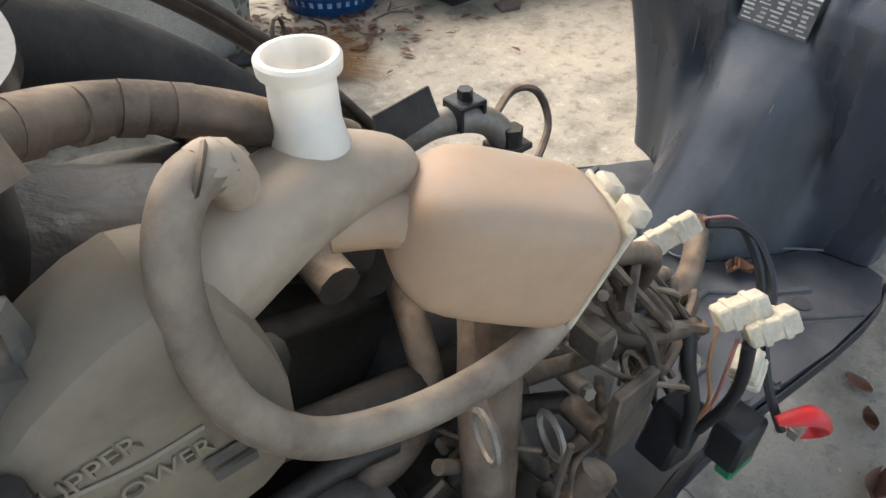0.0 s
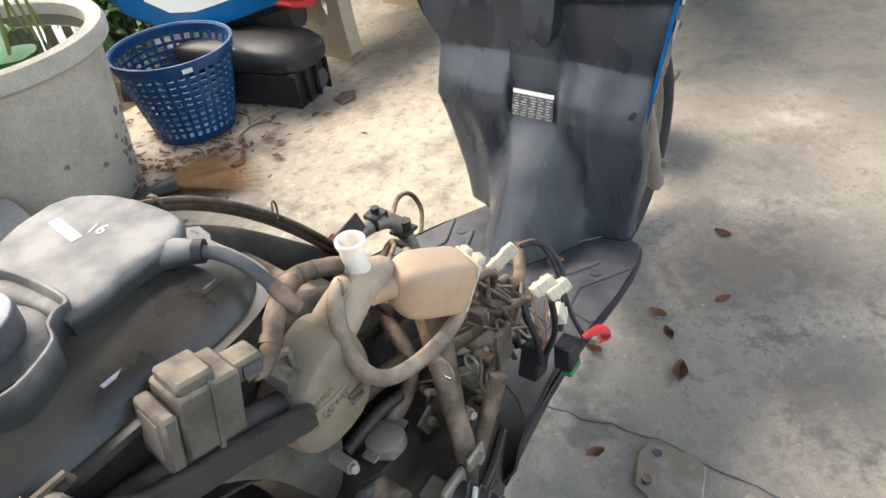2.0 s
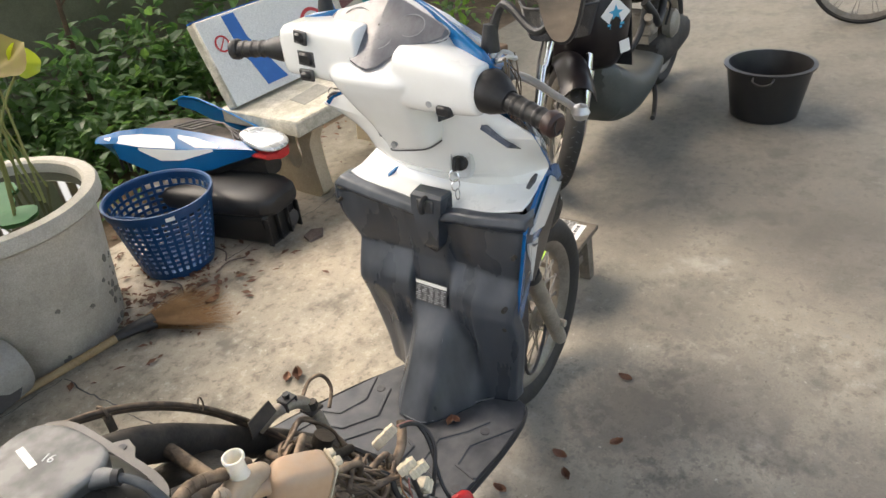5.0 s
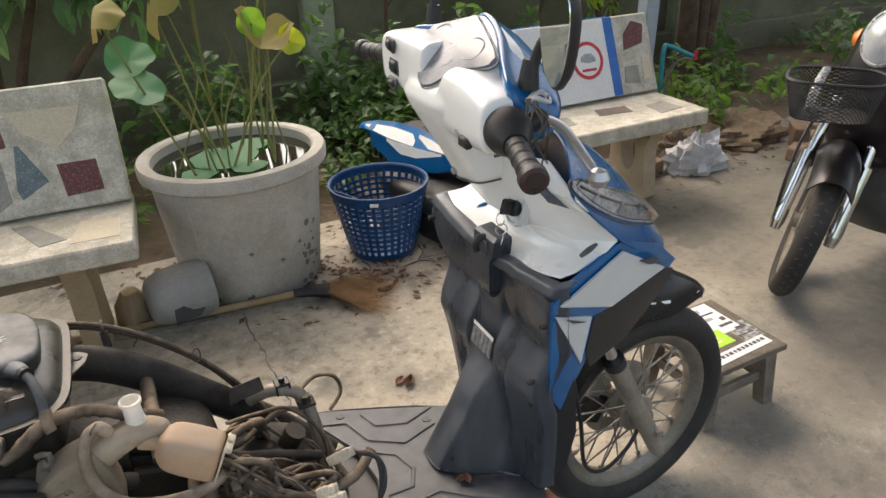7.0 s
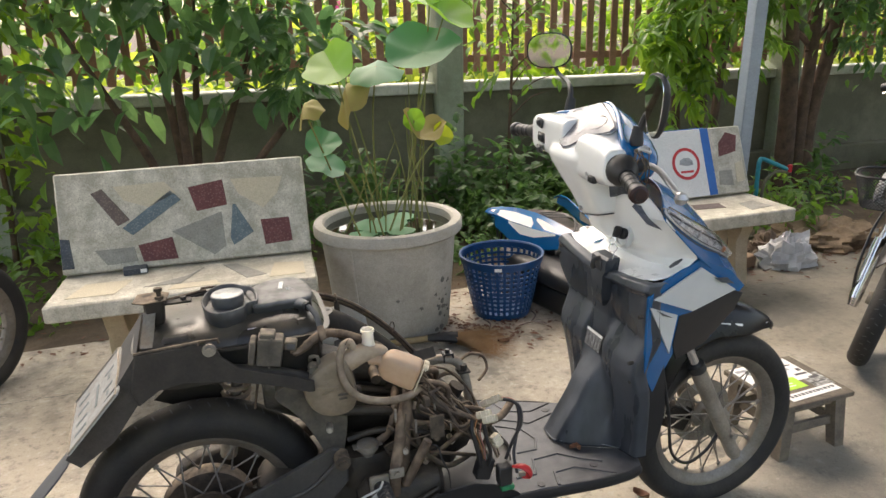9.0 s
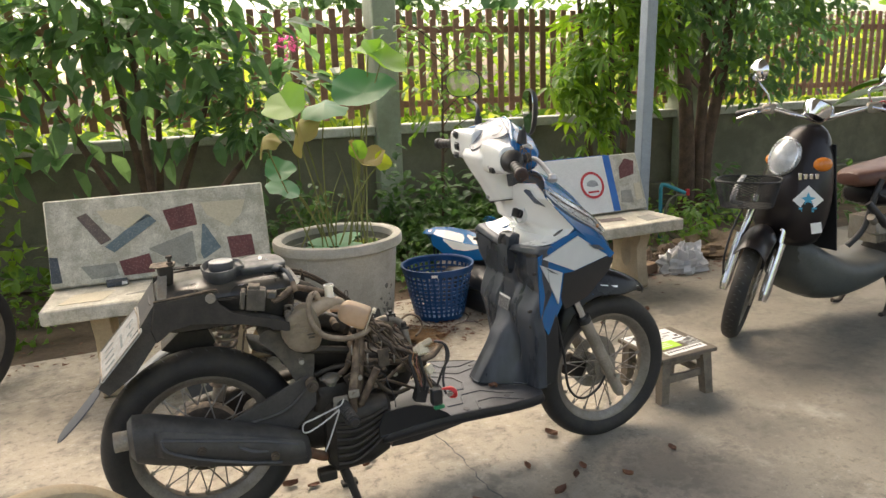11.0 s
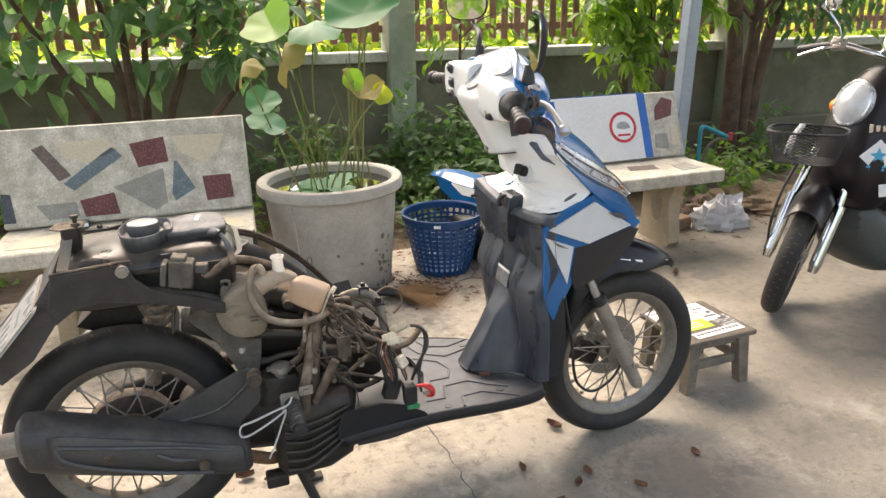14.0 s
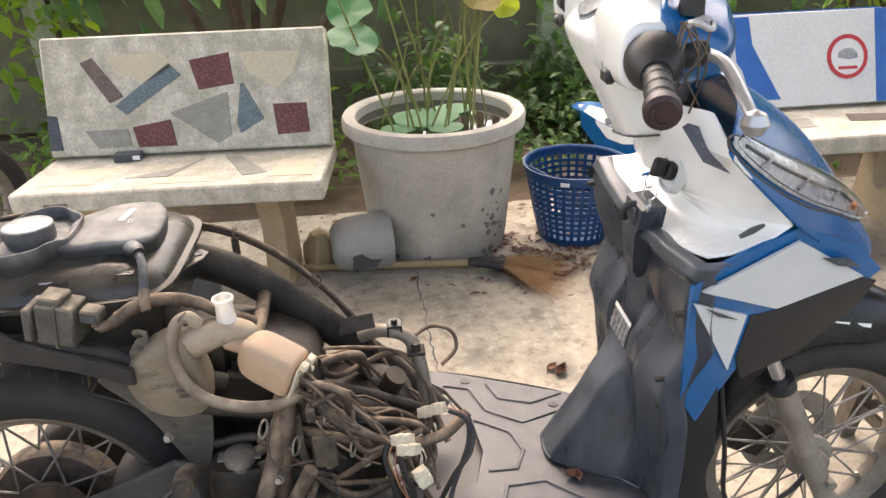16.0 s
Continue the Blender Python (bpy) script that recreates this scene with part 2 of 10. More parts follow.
DUST = (0.30, 0.225, 0.155)
M = dict(
    tyre=paint("tyre_rubber", (0.013, 0.013, 0.014), (0.026, 0.025, 0.023), 0.72, scale=9, bump=0.15, bscale=90, dust=(0.11, 0.09, 0.065), dust_amt=0.3),
    rim=paint("rim_metal", (0.27, 0.25, 0.22), (0.14, 0.12, 0.10), 0.42, 0.6, scale=14, dust=(0.24, 0.20, 0.145), dust_amt=0.3),
    spoke=paint("spoke_metal", (0.34, 0.32, 0.29), (0.16, 0.14, 0.12), 0.5, 0.6, scale=30),
    alloy=paint("dull_alloy", (0.36, 0.34, 0.30), (0.22, 0.20, 0.17), 0.5, 0.5, scale=25, bump=0.05, dust=DUST, dust_amt=0.45),
    chrome=paint("chrome", (0.75, 0.76, 0.78), (0.6, 0.6, 0.6), 0.12, 1.0, scale=10),
    black=paint("black_plastic", (0.013, 0.014, 0.016), (0.024, 0.024, 0.026), 0.42, scale=7, mix=0.45, bump=0.04, bscale=400, dust=(0.11, 0.105, 0.10), dust_amt=0.14),
    # the pale bluish dust also paints sky sheen on the plastic
    shield=paint("worn_grey_black_plastic", (0.010, 0.014, 0.020), (0.024, 0.031, 0.042), 0.22, scale=7, mix=0.6, bump=0.05, bscale=300, dust=(0.22, 0.235, 0.26), dust_amt=0.34, up0=-0.55, streak=3.5),
    floorboard=paint("dusty_grey_plastic", (0.016, 0.019, 0.025), (0.034, 0.038, 0.046), 0.38, scale=9, mix=0.6, bump=0.06, bscale=500, dust=(0.225, 0.225, 0.23), dust_amt=0.25),
    white=paint("white_bodywork", (0.88, 0.89, 0.88), (0.76, 0.77, 0.74), 0.2, scale=5, mix=0.3, coat=0.35, dust=(0.55, 0.52, 0.46), dust_amt=0.12),
    blue=paint("blue_bodywork", (0.001, 0.120, 0.335), (0.001, 0.088, 0.255), 0.24, scale=6, mix=0.5, coat=0.2),
    # blue lightened to paint the sky's light on the far fairing side
    bluelit=paint("sky_lit_blue_bodywork", (0.004, 0.19, 0.50), (0.004, 0.14, 0.40), 0.2, scale=6, mix=0.5, coat=0.4),
    greypanel=paint("pale_grey_bodywork", (0.60, 0.62, 0.62), (0.50, 0.52, 0.52), 0.32, scale=9, mix=0.35, coat=0.2, dust=(0.42, 0.38, 0.32), dust_amt=0.2),
    lens=paint("headlight_lens", (0.98, 0.99, 1.0), (0.95, 0.96, 0.98), 0.04, trans=1.0, scale=20, mix=0.3),
    chromebowl=paint("reflector", (0.88, 0.89, 0.90), (0.74, 0.75, 0.76), 0.28, 0.7, scale=20),
    dashlens=paint("clear_dash_cover", (0.17, 0.175, 0.20), (0.075, 0.08, 0.098), 0.30, scale=26, mix=0.6, coat=0.25),
    dusty=paint("dust_caked_metal", (0.062, 0.048, 0.036), (0.020, 0.017, 0.014), 0.8, scale=22, mix=0.6, bump=0.22, bscale=150, dust=DUST, dust_amt=0.75),
    dustydark=paint("dust_greyed_black_metal", (0.017, 0.016, 0.015), (0.036, 0.031, 0.027), 0.7, scale=18, mix=0.5, bump=0.15, bscale=140, dust=(0.18, 0.15, 0.118), dust_amt=0.30),
    tank=paint("dusty_black_tank", (0.014, 0.015, 0.015), (0.036, 0.033, 0.029), 0.22, scale=9, mix=0.65, bump=0.06, bscale=120, dust=(0.21, 0.175, 0.13), dust_amt=0.24),
    rubberdust=paint("dusty_rubber_hose", (0.115, 0.078, 0.052), (0.045, 0.031, 0.022), 0.75, scale=24, mix=0.7, bump=0.15, bscale=200, dust=(0.36, 0.265, 0.185), dust_amt=0.72),
    hosetan=paint("tan_dusty_hose", (0.24, 0.185, 0.135), (0.13, 0.096, 0.068), 0.75, scale=22, mix=0.6, bump=0.12, bscale=200, dust=(0.46, 0.37, 0.275), dust_amt=0.85),
    cable=paint("dusty_black_cable", (0.035, 0.028, 0.024), (0.065, 0.048, 0.036), 0.6, scale=30, dust=(0.27, 0.19, 0.125), dust_amt=0.55),
    blackcable=paint("black_cable", (0.014, 0.014, 0.016), (0.024, 0.024, 0.024), 0.45, scale=30, dust=(0.10, 0.095, 0.09), dust_amt=0.15),
    bottle=paint("amber_translucent_plastic", (0.52, 0.36, 0.235), (0.42, 0.26, 0.15), 0.45, scale=16, mix=0.5, bump=0.06, bscale=90, dust=(0.45, 0.35, 0.265), dust_amt=0.6, sss=0.25, grit=False),
    reservoir=paint("yellowed_white_plastic", (0.56, 0.455, 0.345), (0.31, 0.24, 0.175), 0.48, scale=13, mix=0.7, bump=0.05, bscale=90, dust=(0.44, 0.345, 0.25), dust_amt=0.6, sss=0.15, grit=False),
    # darker than its arm: grime plus the body's shade put into the colour
    reservoirbody=paint("shaded_grimy_yellowed_plastic", (0.30, 0.245, 0.175), (0.17, 0.135, 0.095), 0.5, scale=13, mix=0.7, bump=0.05, bscale=90, dust=(0.34, 0.27, 0.19), dust_amt=0.5, sss=0.1, grit=False),
    neckw=paint("clean_white_plastic", (0.83, 0.80, 0.72), (0.70, 0.61, 0.49), 0.4, scale=22, mix=0.4, sss=0.3),
    ivory=paint("ivory_connector_plastic", (0.68, 0.62, 0.48), (0.55, 0.48, 0.35), 0.5, scale=60, dust=(0.42, 0.35, 0.26), dust_amt=0.3),
    box=paint("dusty_grey_box", (0.085, 0.076, 0.063), (0.055, 0.049, 0.041), 0.75, scale=26, bump=0.08, bscale=160, dust=(0.32, 0.265, 0.195), dust_amt=0.8),
    # dark base paints the tray's shaded walls; dust greys the tops
    cover=paint("grey_fuel_cover_plastic", (0.040, 0.042, 0.044), (0.026, 0.027, 0.028), 0.42, scale=15, dust=(0.34, 0.33, 0.31), dust_amt=0.75, grit=False),
    exhaust=paint("matt_exhaust_black", (0.028, 0.027, 0.026), (0.06, 0.056, 0.052), 0.55, scale=14, mix=0.5, dust=(0.17, 0.155, 0.135), dust_amt=0.3),
    rust=paint("rusty_steel", (0.20, 0.09, 0.045), (0.10, 0.055, 0.035), 0.85, scale=40, bump=0.2, bscale=200, dust=DUST, dust_amt=0.4),
    red=paint("red_plastic", (0.55, 0.03, 0.035), (0.45, 0.02, 0.02), 0.4, scale=40),
    orange=paint("orange_plastic", (0.75, 0.22, 0.03), None, 0.25, scale=40, coat=0.4),
    green=paint("green_plastic", (0.02, 0.22, 0.09), None, 0.5, scale=40),
    pink=paint("pink_wire", (0.42, 0.13, 0.12), (0.34, 0.19, 0.15), 0.55, scale=40, dust=DUST, dust_amt=0.5),
    orange_w=paint("dusty_orange_wire", (0.42, 0.17, 0.06), (0.26, 0.14, 0.07), 0.55, scale=40, dust=DUST, dust_amt=0.5),
    platewhite=paint("dirty_plate_white", (0.50, 0.51, 0.49), (0.33, 0.33, 0.31), 0.5, scale=22, mix=0.6, dust=DUST, dust_amt=0.3),
    platebar=paint("faded_plate_print", (0.13, 0.16, 0.15), (0.24, 0.26, 0.25), 0.55, scale=60, mix=0.7),
    # pale tone paints the highlight on worn shield folds
    foldglint=paint("worn_fold_highlight", (0.20, 0.215, 0.235), (0.10, 0.11, 0.12), 0.5, scale=60, mix=0.7),
    wetblack=paint("gloss_black_plastic", (0.007, 0.007, 0.008), (0.013, 0.013, 0.014), 0.26, scale=8, mix=0.5, spec=0.3),
    capside=paint("scuffed_dark_cap_side", (0.07, 0.075, 0.08), (0.14, 0.14, 0.14), 0.42, 0.2, scale=30, mix=0.5),
    flapgrey=paint("blue_grey_rubber_flap", (0.060, 0.070, 0.082), (0.040, 0.045, 0.05), 0.5, scale=20, dust=(0.16, 0.16, 0.155), dust_amt=0.4),
    paper=paint("white_paper", (0.78, 0.78, 0.76), (0.66, 0.66, 0.64), 0.6, scale=30, mix=0.25),
    ink=paint("dark_print", (0.05, 0.05, 0.055), (0.09, 0.09, 0.09), 0.6, scale=30),
    mirror=paint("mirror_glass", (0.85, 0.88, 0.88), (0.8, 0.84, 0.84), 0.03, 1.0, scale=5, sheen_rough=0.02),
    barend=paint("red_brown_bar_end", (0.045, 0.022, 0.020), (0.028, 0.016, 0.015), 0.45, scale=30, mix=0.5),
    lever=paint("cast_silver_lever", (0.55, 0.55, 0.54), (0.40, 0.39, 0.38), 0.34, 0.7, scale=20, mix=0.4),
    hook=paint("grey_hook_plastic", (0.060, 0.064, 0.070), (0.09, 0.094, 0.10), 0.4, scale=14, mix=0.6, dust=(0.22, 0.22, 0.22), dust_amt=0.3),
    labelgrey=paint("worn_silver_label", (0.46, 0.47, 0.48), (0.22, 0.225, 0.23), 0.45, scale=60, mix=0.6),
    silvercap=paint("worn_silver_white_cap", (0.44, 0.45, 0.44), (0.17, 0.18, 0.18), 0.4, 0.25, scale=38, mix=0.55, bump=0.08, bscale=120),
    headglass=paint("clear_ribbed_glass", (0.80, 0.82, 0.83), (0.55, 0.57, 0.58), 0.08, scale=45, mix=0.5, coat=1.0, trans=0.35),
    steelpost=paint("blue_grey_painted_steel", (0.34, 0.40, 0.45), (0.25, 0.29, 0.33), 0.42, scale=6, mix=0.4, dust=(0.40, 0.38, 0.34), dust_amt=0.2),
    forkgrey=paint("dusty_fork_paint", (0.36, 0.32, 0.27), (0.22, 0.19, 0.155), 0.5, 0.3, scale=18, mix=0.6, dust=(0.24, 0.195, 0.14), dust_amt=0.4),
    scuffed=paint("scuffed_foil_label", (0.62, 0.62, 0.60), (0.10, 0.095, 0.085), 0.5, scale=70, mix=0.75),
    lilac=paint("torn_lilac_film", (0.42, 0.41, 0.47), (0.24, 0.23, 0.27), 0.35, scale=60, mix=0.6),
    lampsilver=paint("silver_lamp_reflector", (0.66, 0.68, 0.70), (0.34, 0.36, 0.38), 0.28, 0.3, scale=35, mix=0.6),
    springpaint=paint("faded_spring_paint", (0.30, 0.235, 0.19), (0.17, 0.13, 0.10), 0.55, scale=30, mix=0.6, dust=DUST, dust_amt=0.4),
    # near-black: dirty metal plus the engine bay's shade put into the colour
    shadegrime=paint("shaded_black_grime", (0.012, 0.0105, 0.009), (0.028, 0.023, 0.018), 0.5, scale=20, mix=0.5, bump=0.2, bscale=120, dust=(0.15, 0.115, 0.08), dust_amt=0.26),
    labeldark=paint("dark_label_film", (0.05, 0.052, 0.056), (0.10, 0.10, 0.10), 0.4, scale=60, mix=0.5),
    silverstrip=paint("scuffed_lit_silver_strip", (0.50, 0.50, 0.48), (0.30, 0.30, 0.28), 0.45, 0.2, scale=20, mix=0.5),
    string=paint("white_tie_wire", (0.66, 0.65, 0.62), None, 0.5, scale=60),
)

# ---- ground, slab, wall, fence ----
LEAN_Y = Matrix.Rotation(radians(1.05), 4, "Y")   # the boundary falls a little towards +x


def concrete_floor():
    m = bpy.data.materials.new("stained_concrete")
    m.use_nodes = True
    nd, ln = m.node_tree.nodes, m.node_tree.links
    b = nd["Principled BSDF"]
    co = nd.new("ShaderNodeTexCoord")
    src = co.outputs["Object"]

    def noise_tex(s, d=6, r=0.6):
        n = nd.new("ShaderNodeTexNoise")
        n.inputs["Scale"].default_value, n.inputs["Detail"].default_value, n.inputs["Roughness"].default_value = s, d, r
        ln.new(src, n.inputs["Vector"])
        return n.outputs["Fac"]

    def rng(v, a, c, lo=0.0, hi=1.0):
        r = nd.new("ShaderNodeMapRange")
        for k, x in zip(("From Min", "From Max", "To Min", "To Max"), (a, c, lo, hi)):
            r.inputs[k].default_value = x
        ln.new(v, r.inputs["Value"])
        return r.outputs[0]

    def mix(f, a, c):
        x = nd.new("ShaderNodeMix")
        x.data_type = "RGBA"
        for k, v in (("Factor", f), ("A", a), ("B", c)):
            if isinstance(v, tuple):
                x.inputs[k].default_value = (*v, 1)
            else:
                ln.new(v, x.inputs[k])
        return x.outputs["Result"]

    def calc(op, a, c):
        x = nd.new("ShaderNodeMath")
        x.operation = op
        for k, v in enumerate((a, c)):
            if isinstance(v, float):
                x.inputs[k].default_value = v
            else:
                ln.new(v, x.inputs[k])
        return x.outputs[0]

    big, mid, fine, grit = noise_tex(0.9), noise_tex(4.5, 8, 0.68), noise_tex(26, 8, 0.7), noise_tex(170, 4, 0.7)
    c = mix(rng(big, 0.36, 0.64), (0.46, 0.395, 0.305), (0.34, 0.305, 0.245))
    c = mix(rng(mid, 0.50, 0.72), c, (0.17, 0.16, 0.135))
    c = mix(rng(mid, 0.40, 0.24, 0.0, 0.75), c, (0.50, 0.455, 0.375))
    c = mix(rng(fine, 0.53, 0.62, 0.0, 0.6), c, (0.15, 0.135, 0.11))
    c = mix(rng(fine, 0.45, 0.35, 0.0, 0.6), c, (0.54, 0.50, 0.43))
    c = mix(rng(grit, 0.58, 0.70, 0.0, 0.6), c, (0.10, 0.09, 0.075))
    c = mix(rng(grit, 0.42, 0.30, 0.0, 0.4), c, (0.55, 0.50, 0.42))
    blot, fleck = noise_tex(2.3, 9, 0.72), noise_tex(60, 3, 0.6)
    c = mix(rng(blot, 0.54, 0.66, 0.0, 0.5), c, (0.16, 0.15, 0.13))
    c = mix(rng(blot, 0.42, 0.33, 0.0, 0.6), c, (0.55, 0.51, 0.43))
    c = mix(rng(fleck, 0.66, 0.72, 0.0, 0.6), c, (0.08, 0.07, 0.058))
    c = mix(rng(fleck, 0.34, 0.28, 0.0, 0.6), c, (0.62, 0.58, 0.50))
    stain = noise_tex(3.6, 5, 0.55)
    c = mix(rng(stain, 0.60, 0.66, 0.0, 0.62), c, (0.10, 0.094, 0.082))
    # grime trodden in beyond the front wheel, ragged-edged, deepened to paint tree shade
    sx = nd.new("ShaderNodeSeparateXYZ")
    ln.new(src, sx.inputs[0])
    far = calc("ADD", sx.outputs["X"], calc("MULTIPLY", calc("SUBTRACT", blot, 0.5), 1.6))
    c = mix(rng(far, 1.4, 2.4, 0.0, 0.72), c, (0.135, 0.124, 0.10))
    # oil and damp marks with a shape of their own
    # the wide marks at x 0.25 and 0.55 also paint shade beside the engine
    for x, y, rad, k in ((1.32, -0.29, 0.20, 0.72), (1.10, -0.53, 0.16, 0.62), (1.46, -0.45, 0.22, 0.5), (1.16, -0.05, 0.20, 0.35), (0.55, -0.42, 0.34, 0.5), (0.25, -0.30, 0.30, 0.5), (0.95, -0.30, 0.22, 0.35), (1.75, -0.25, 0.14, 0.4), (2.1, 0.05, 0.2, 0.4), (0.45, -0.35, 0.2, 0.3), (1.62, 0.02, 0.2, 0.35), (1.28, -0.9, 0.3, 0.55), (2.3, -0.6, 0.35, 0.4)):
        sub, ln2 = nd.new("ShaderNodeVectorMath"), nd.new("ShaderNodeVectorMath")
        sub.operation, ln2.operation = "SUBTRACT", "LENGTH"
        sub.inputs[1].default_value = (x, y, 0)
        ln.new(src, sub.inputs[0])
        ln.new(sub.outputs[0], ln2.inputs[0])
        d = calc("ADD", ln2.outputs["Value"], calc("ADD", calc("MULTIPLY", calc("SUBTRACT", mid, 0.5), rad * 2.6), calc("MULTIPLY", calc("SUBTRACT", fine, 0.5), rad * 2.4)))
        c = mix(rng(d, rad * 0.45, rad * 1.15, k, 0.0), c, (0.095, 0.086, 0.074))
    ln.new(c, b.inputs["Base Color"])
    ln.new(rng(mid, 0.3, 0.7, 0.62, 0.86), b.inputs["Roughness"])
    bp = nd.new("ShaderNodeBump")
    bp.inputs["Strength"].default_value, bp.inputs["Distance"].default_value = 0.35, 0.006
    ln.new(calc("ADD", fine, calc("MULTIPLY", grit, 0.5)), bp.inputs["Height"])
    ln.new(bp.outputs[0], b.inputs["Normal"])
    return m


M["concrete"] = concrete_floor()
M["soil"] = paint("leafy_soil", (0.17, 0.12, 0.08), (0.08, 0.06, 0.042), 0.95, scale=3.5, mix=0.7, bump=0.7, bscale=25)
M["wall"] = paint("weathered_grey_render", (0.22, 0.205, 0.145), (0.13, 0.125, 0.085), 0.9, scale=2.2, mix=0.7, bump=0.2, bscale=60)
M["cap"] = paint("pale_mossy_cap", (0.62, 0.61, 0.54), (0.30, 0.31, 0.24), 0.85, scale=6, mix=0.55, bump=0.25, bscale=60)
M["slat"] = paint("brown_fence_slat", (0.36, 0.195, 0.13), (0.23, 0.12, 0.08), 0.7, scale=9, mix=0.6, bump=0.1, bscale=90, rand=0.18)
M["pillar"] = paint("green_painted_pillar", (0.40, 0.44, 0.33), (0.26, 0.28, 0.21), 0.85, scale=4, mix=0.6, bump=0.15, bscale=60)
M["roofing"] = paint("metal_roof_sheet", (0.45, 0.45, 0.44), (0.35, 0.34, 0.33), 0.5, 0.2, scale=2)
M["houseplaster"] = paint("cream_plaster", (0.62, 0.58, 0.49), (0.52, 0.48, 0.40), 0.85, scale=1.5)

g = Shape()
N = 60
vs = [(-600 + 1200 * (i / N), -600 + 1200 * (j / N), -0.045) for j in range(N + 1) for i in range(N + 1)]
g.add(vs, [(j * (N + 1) + i, j * (N + 1) + i + 1, (j + 1) * (N + 1) + i + 1, (j + 1) * (N + 1) + i) for j in range(N) for i in range(N)])
solid("ground", g, M["soil"], "brown leafy garden soil round the yard", "ground", "structure")
g = Shape().box((1.0, -2.15, -0.05), (14.0, 7.9, 0.1), b=0.008)
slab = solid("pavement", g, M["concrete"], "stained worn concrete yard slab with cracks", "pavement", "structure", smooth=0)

rnd = random.Random(7)


def crack(pts, w, name="crack"):
    """A dark jagged split in the slab."""
    g, line = Shape(), []
    for (x0, y0), (x1, y1) in zip(pts, pts[1:]):
        k = max(3, int(math.hypot(x1 - x0, y1 - y0) / 0.025))
        for s in range(k):
            u = s / k
            line.append((x0 + (x1 - x0) * u + rnd.uniform(-0.007, 0.007), y0 + (y1 - y0) * u + rnd.uniform(-0.007, 0.007)))
    line.append(pts[-1])
    vs, fs = [], []
    for i, (x, y) in enumerate(line):
        a, b = line[max(0, i - 1)], line[min(len(line) - 1, i + 1)]
        t = Vector((b[0] - a[0], b[1] - a[1])).normalized()
        ww = w * rnd.uniform(0.35, 1.2)
        vs += [(x - t.y * ww, y + t.x * ww, 0.0012), (x + t.y * ww, y - t.x * ww, 0.0012)]
        if i:
            fs.append((2 * i - 2, 2 * i - 1, 2 * i + 1, 2 * i))
    g.add(vs, fs)
    part(name, g, M["ink"], slab, smooth=0)


crack([(0.655, 1.24), (0.66, 1.0), (0.675, 0.668), (0.72, 0.4), (0.775, 0.18), (0.78, -0.09), (0.80, -0.284), (0.796, -0.525), (0.82, -0.95)], 0.0022)
crack([(0.655, 1.24), (0.30, 1.26), (-0.35, 1.30), (-1.2, 1.33)], 0.0018)
crack([(1.30, 1.30), (1.8, 1.24), (2.3, 1.28), (2.9, 1.25)], 0.002)

# garden wall with a plinth and a cap
WY = 3.42
wall = thing("wall_north", "low weathered grey rendered garden wall with a pale mossy cap", "wall", LEAN_Y, kind="structure")
part("wall_body", Shape().box((2.6, WY + 0.07, 0.42), (12.4, 0.12, 0.9), b=0.004), M["wall"], wall)
part("plinth", Shape().box((2.6, WY - 0.03, 0.11), (12.4, 0.10, 0.30), b=0.008), M["wall"], wall)
part("wall_cap", Shape().box((2.6, WY + 0.06, 0.875), (12.4, 0.20, 0.07), b=0.008), M["cap"], wall, "pale mossy concrete cap")
PILLARS = (-1.25, 1.62, 4.45, 7.3)
for x in PILLARS:
    part("wall_pillar", Shape().box((x, WY + 0.02, 0.95), (0.19, 0.24, 1.98), b=0.01), M["pillar"], wall, "grey-green rendered pillar")

fence = thing("fence", "brown wooden slat fence on the garden wall", "fence", LEAN_Y, kind="structure")
slat_me = Shape().box((0, 0, 0), (0.052, 0.016, 0.80), b=0.003).mesh("slat")
slat_me.materials.append(M["slat"])
for a, b in zip((-4.1,) + PILLARS, PILLARS + (10.0,)):
    for z in (1.06, 1.62):
        part("rail", Shape().box(((a + b) / 2, WY + 0.085, z), (b - a - 0.19, 0.03, 0.05), b=0.003), M["slat"], fence)
    k = int((b - a - 0.2) / 0.096)
    for i in range(k):
        x = a + 0.1 + (b - a - 0.2) * (i + 0.5) / k
        part("slat", slat_me, M["slat"], fence, m=pose(x, WY + 0.06, 1.37 + rnd.uniform(-0.008, 0.008), rnd.uniform(-0.6, 0.6), rnd.uniform(-0.7, 0.7), 0))

# steel post at the edge of the slab
post = thing("carport_post", "blue-grey painted square steel carport post", "post", pose(2.93, 2.0, -0.04, 0, 2.2, 0), kind="structure")
part("shaft", Shape().box((0, 0, 2.0), (0.078, 0.078, 4.0), b=0.005), M["steelpost"], post)
part("foot_plate", Shape().box((0, 0, 0.03), (0.2, 0.2, 0.06), b=0.006), M["wall"], post)

# carport roof over the yard, open on all sides; unseen, its reach set for shade
roof = thing("carport_roof", "unseen corrugated metal carport roof that shades the yard", "roof", pose(0, 0, 3.45, -3, 0, 0), kind="structure")
g, prof = Shape(), []
for k in range(229):
    x = -6.4 + 17.7 * k / 228
    prof.append((x, 0.018 * math.sin(k * math.pi / 2)))
g.sheet([[(x, y, z) for x, z in prof] for y in (1.95, 0.2, -1.6)], 0.004)
part("roof_sheet", g, M["roofing"], roof, smooth=0)
for y in (1.85, 0.2, -1.55):
    part("purlin", Shape().box((-0.2, y, -0.07), (12.3, 0.06, 0.09), b=0.004), M["steelpost"], roof)

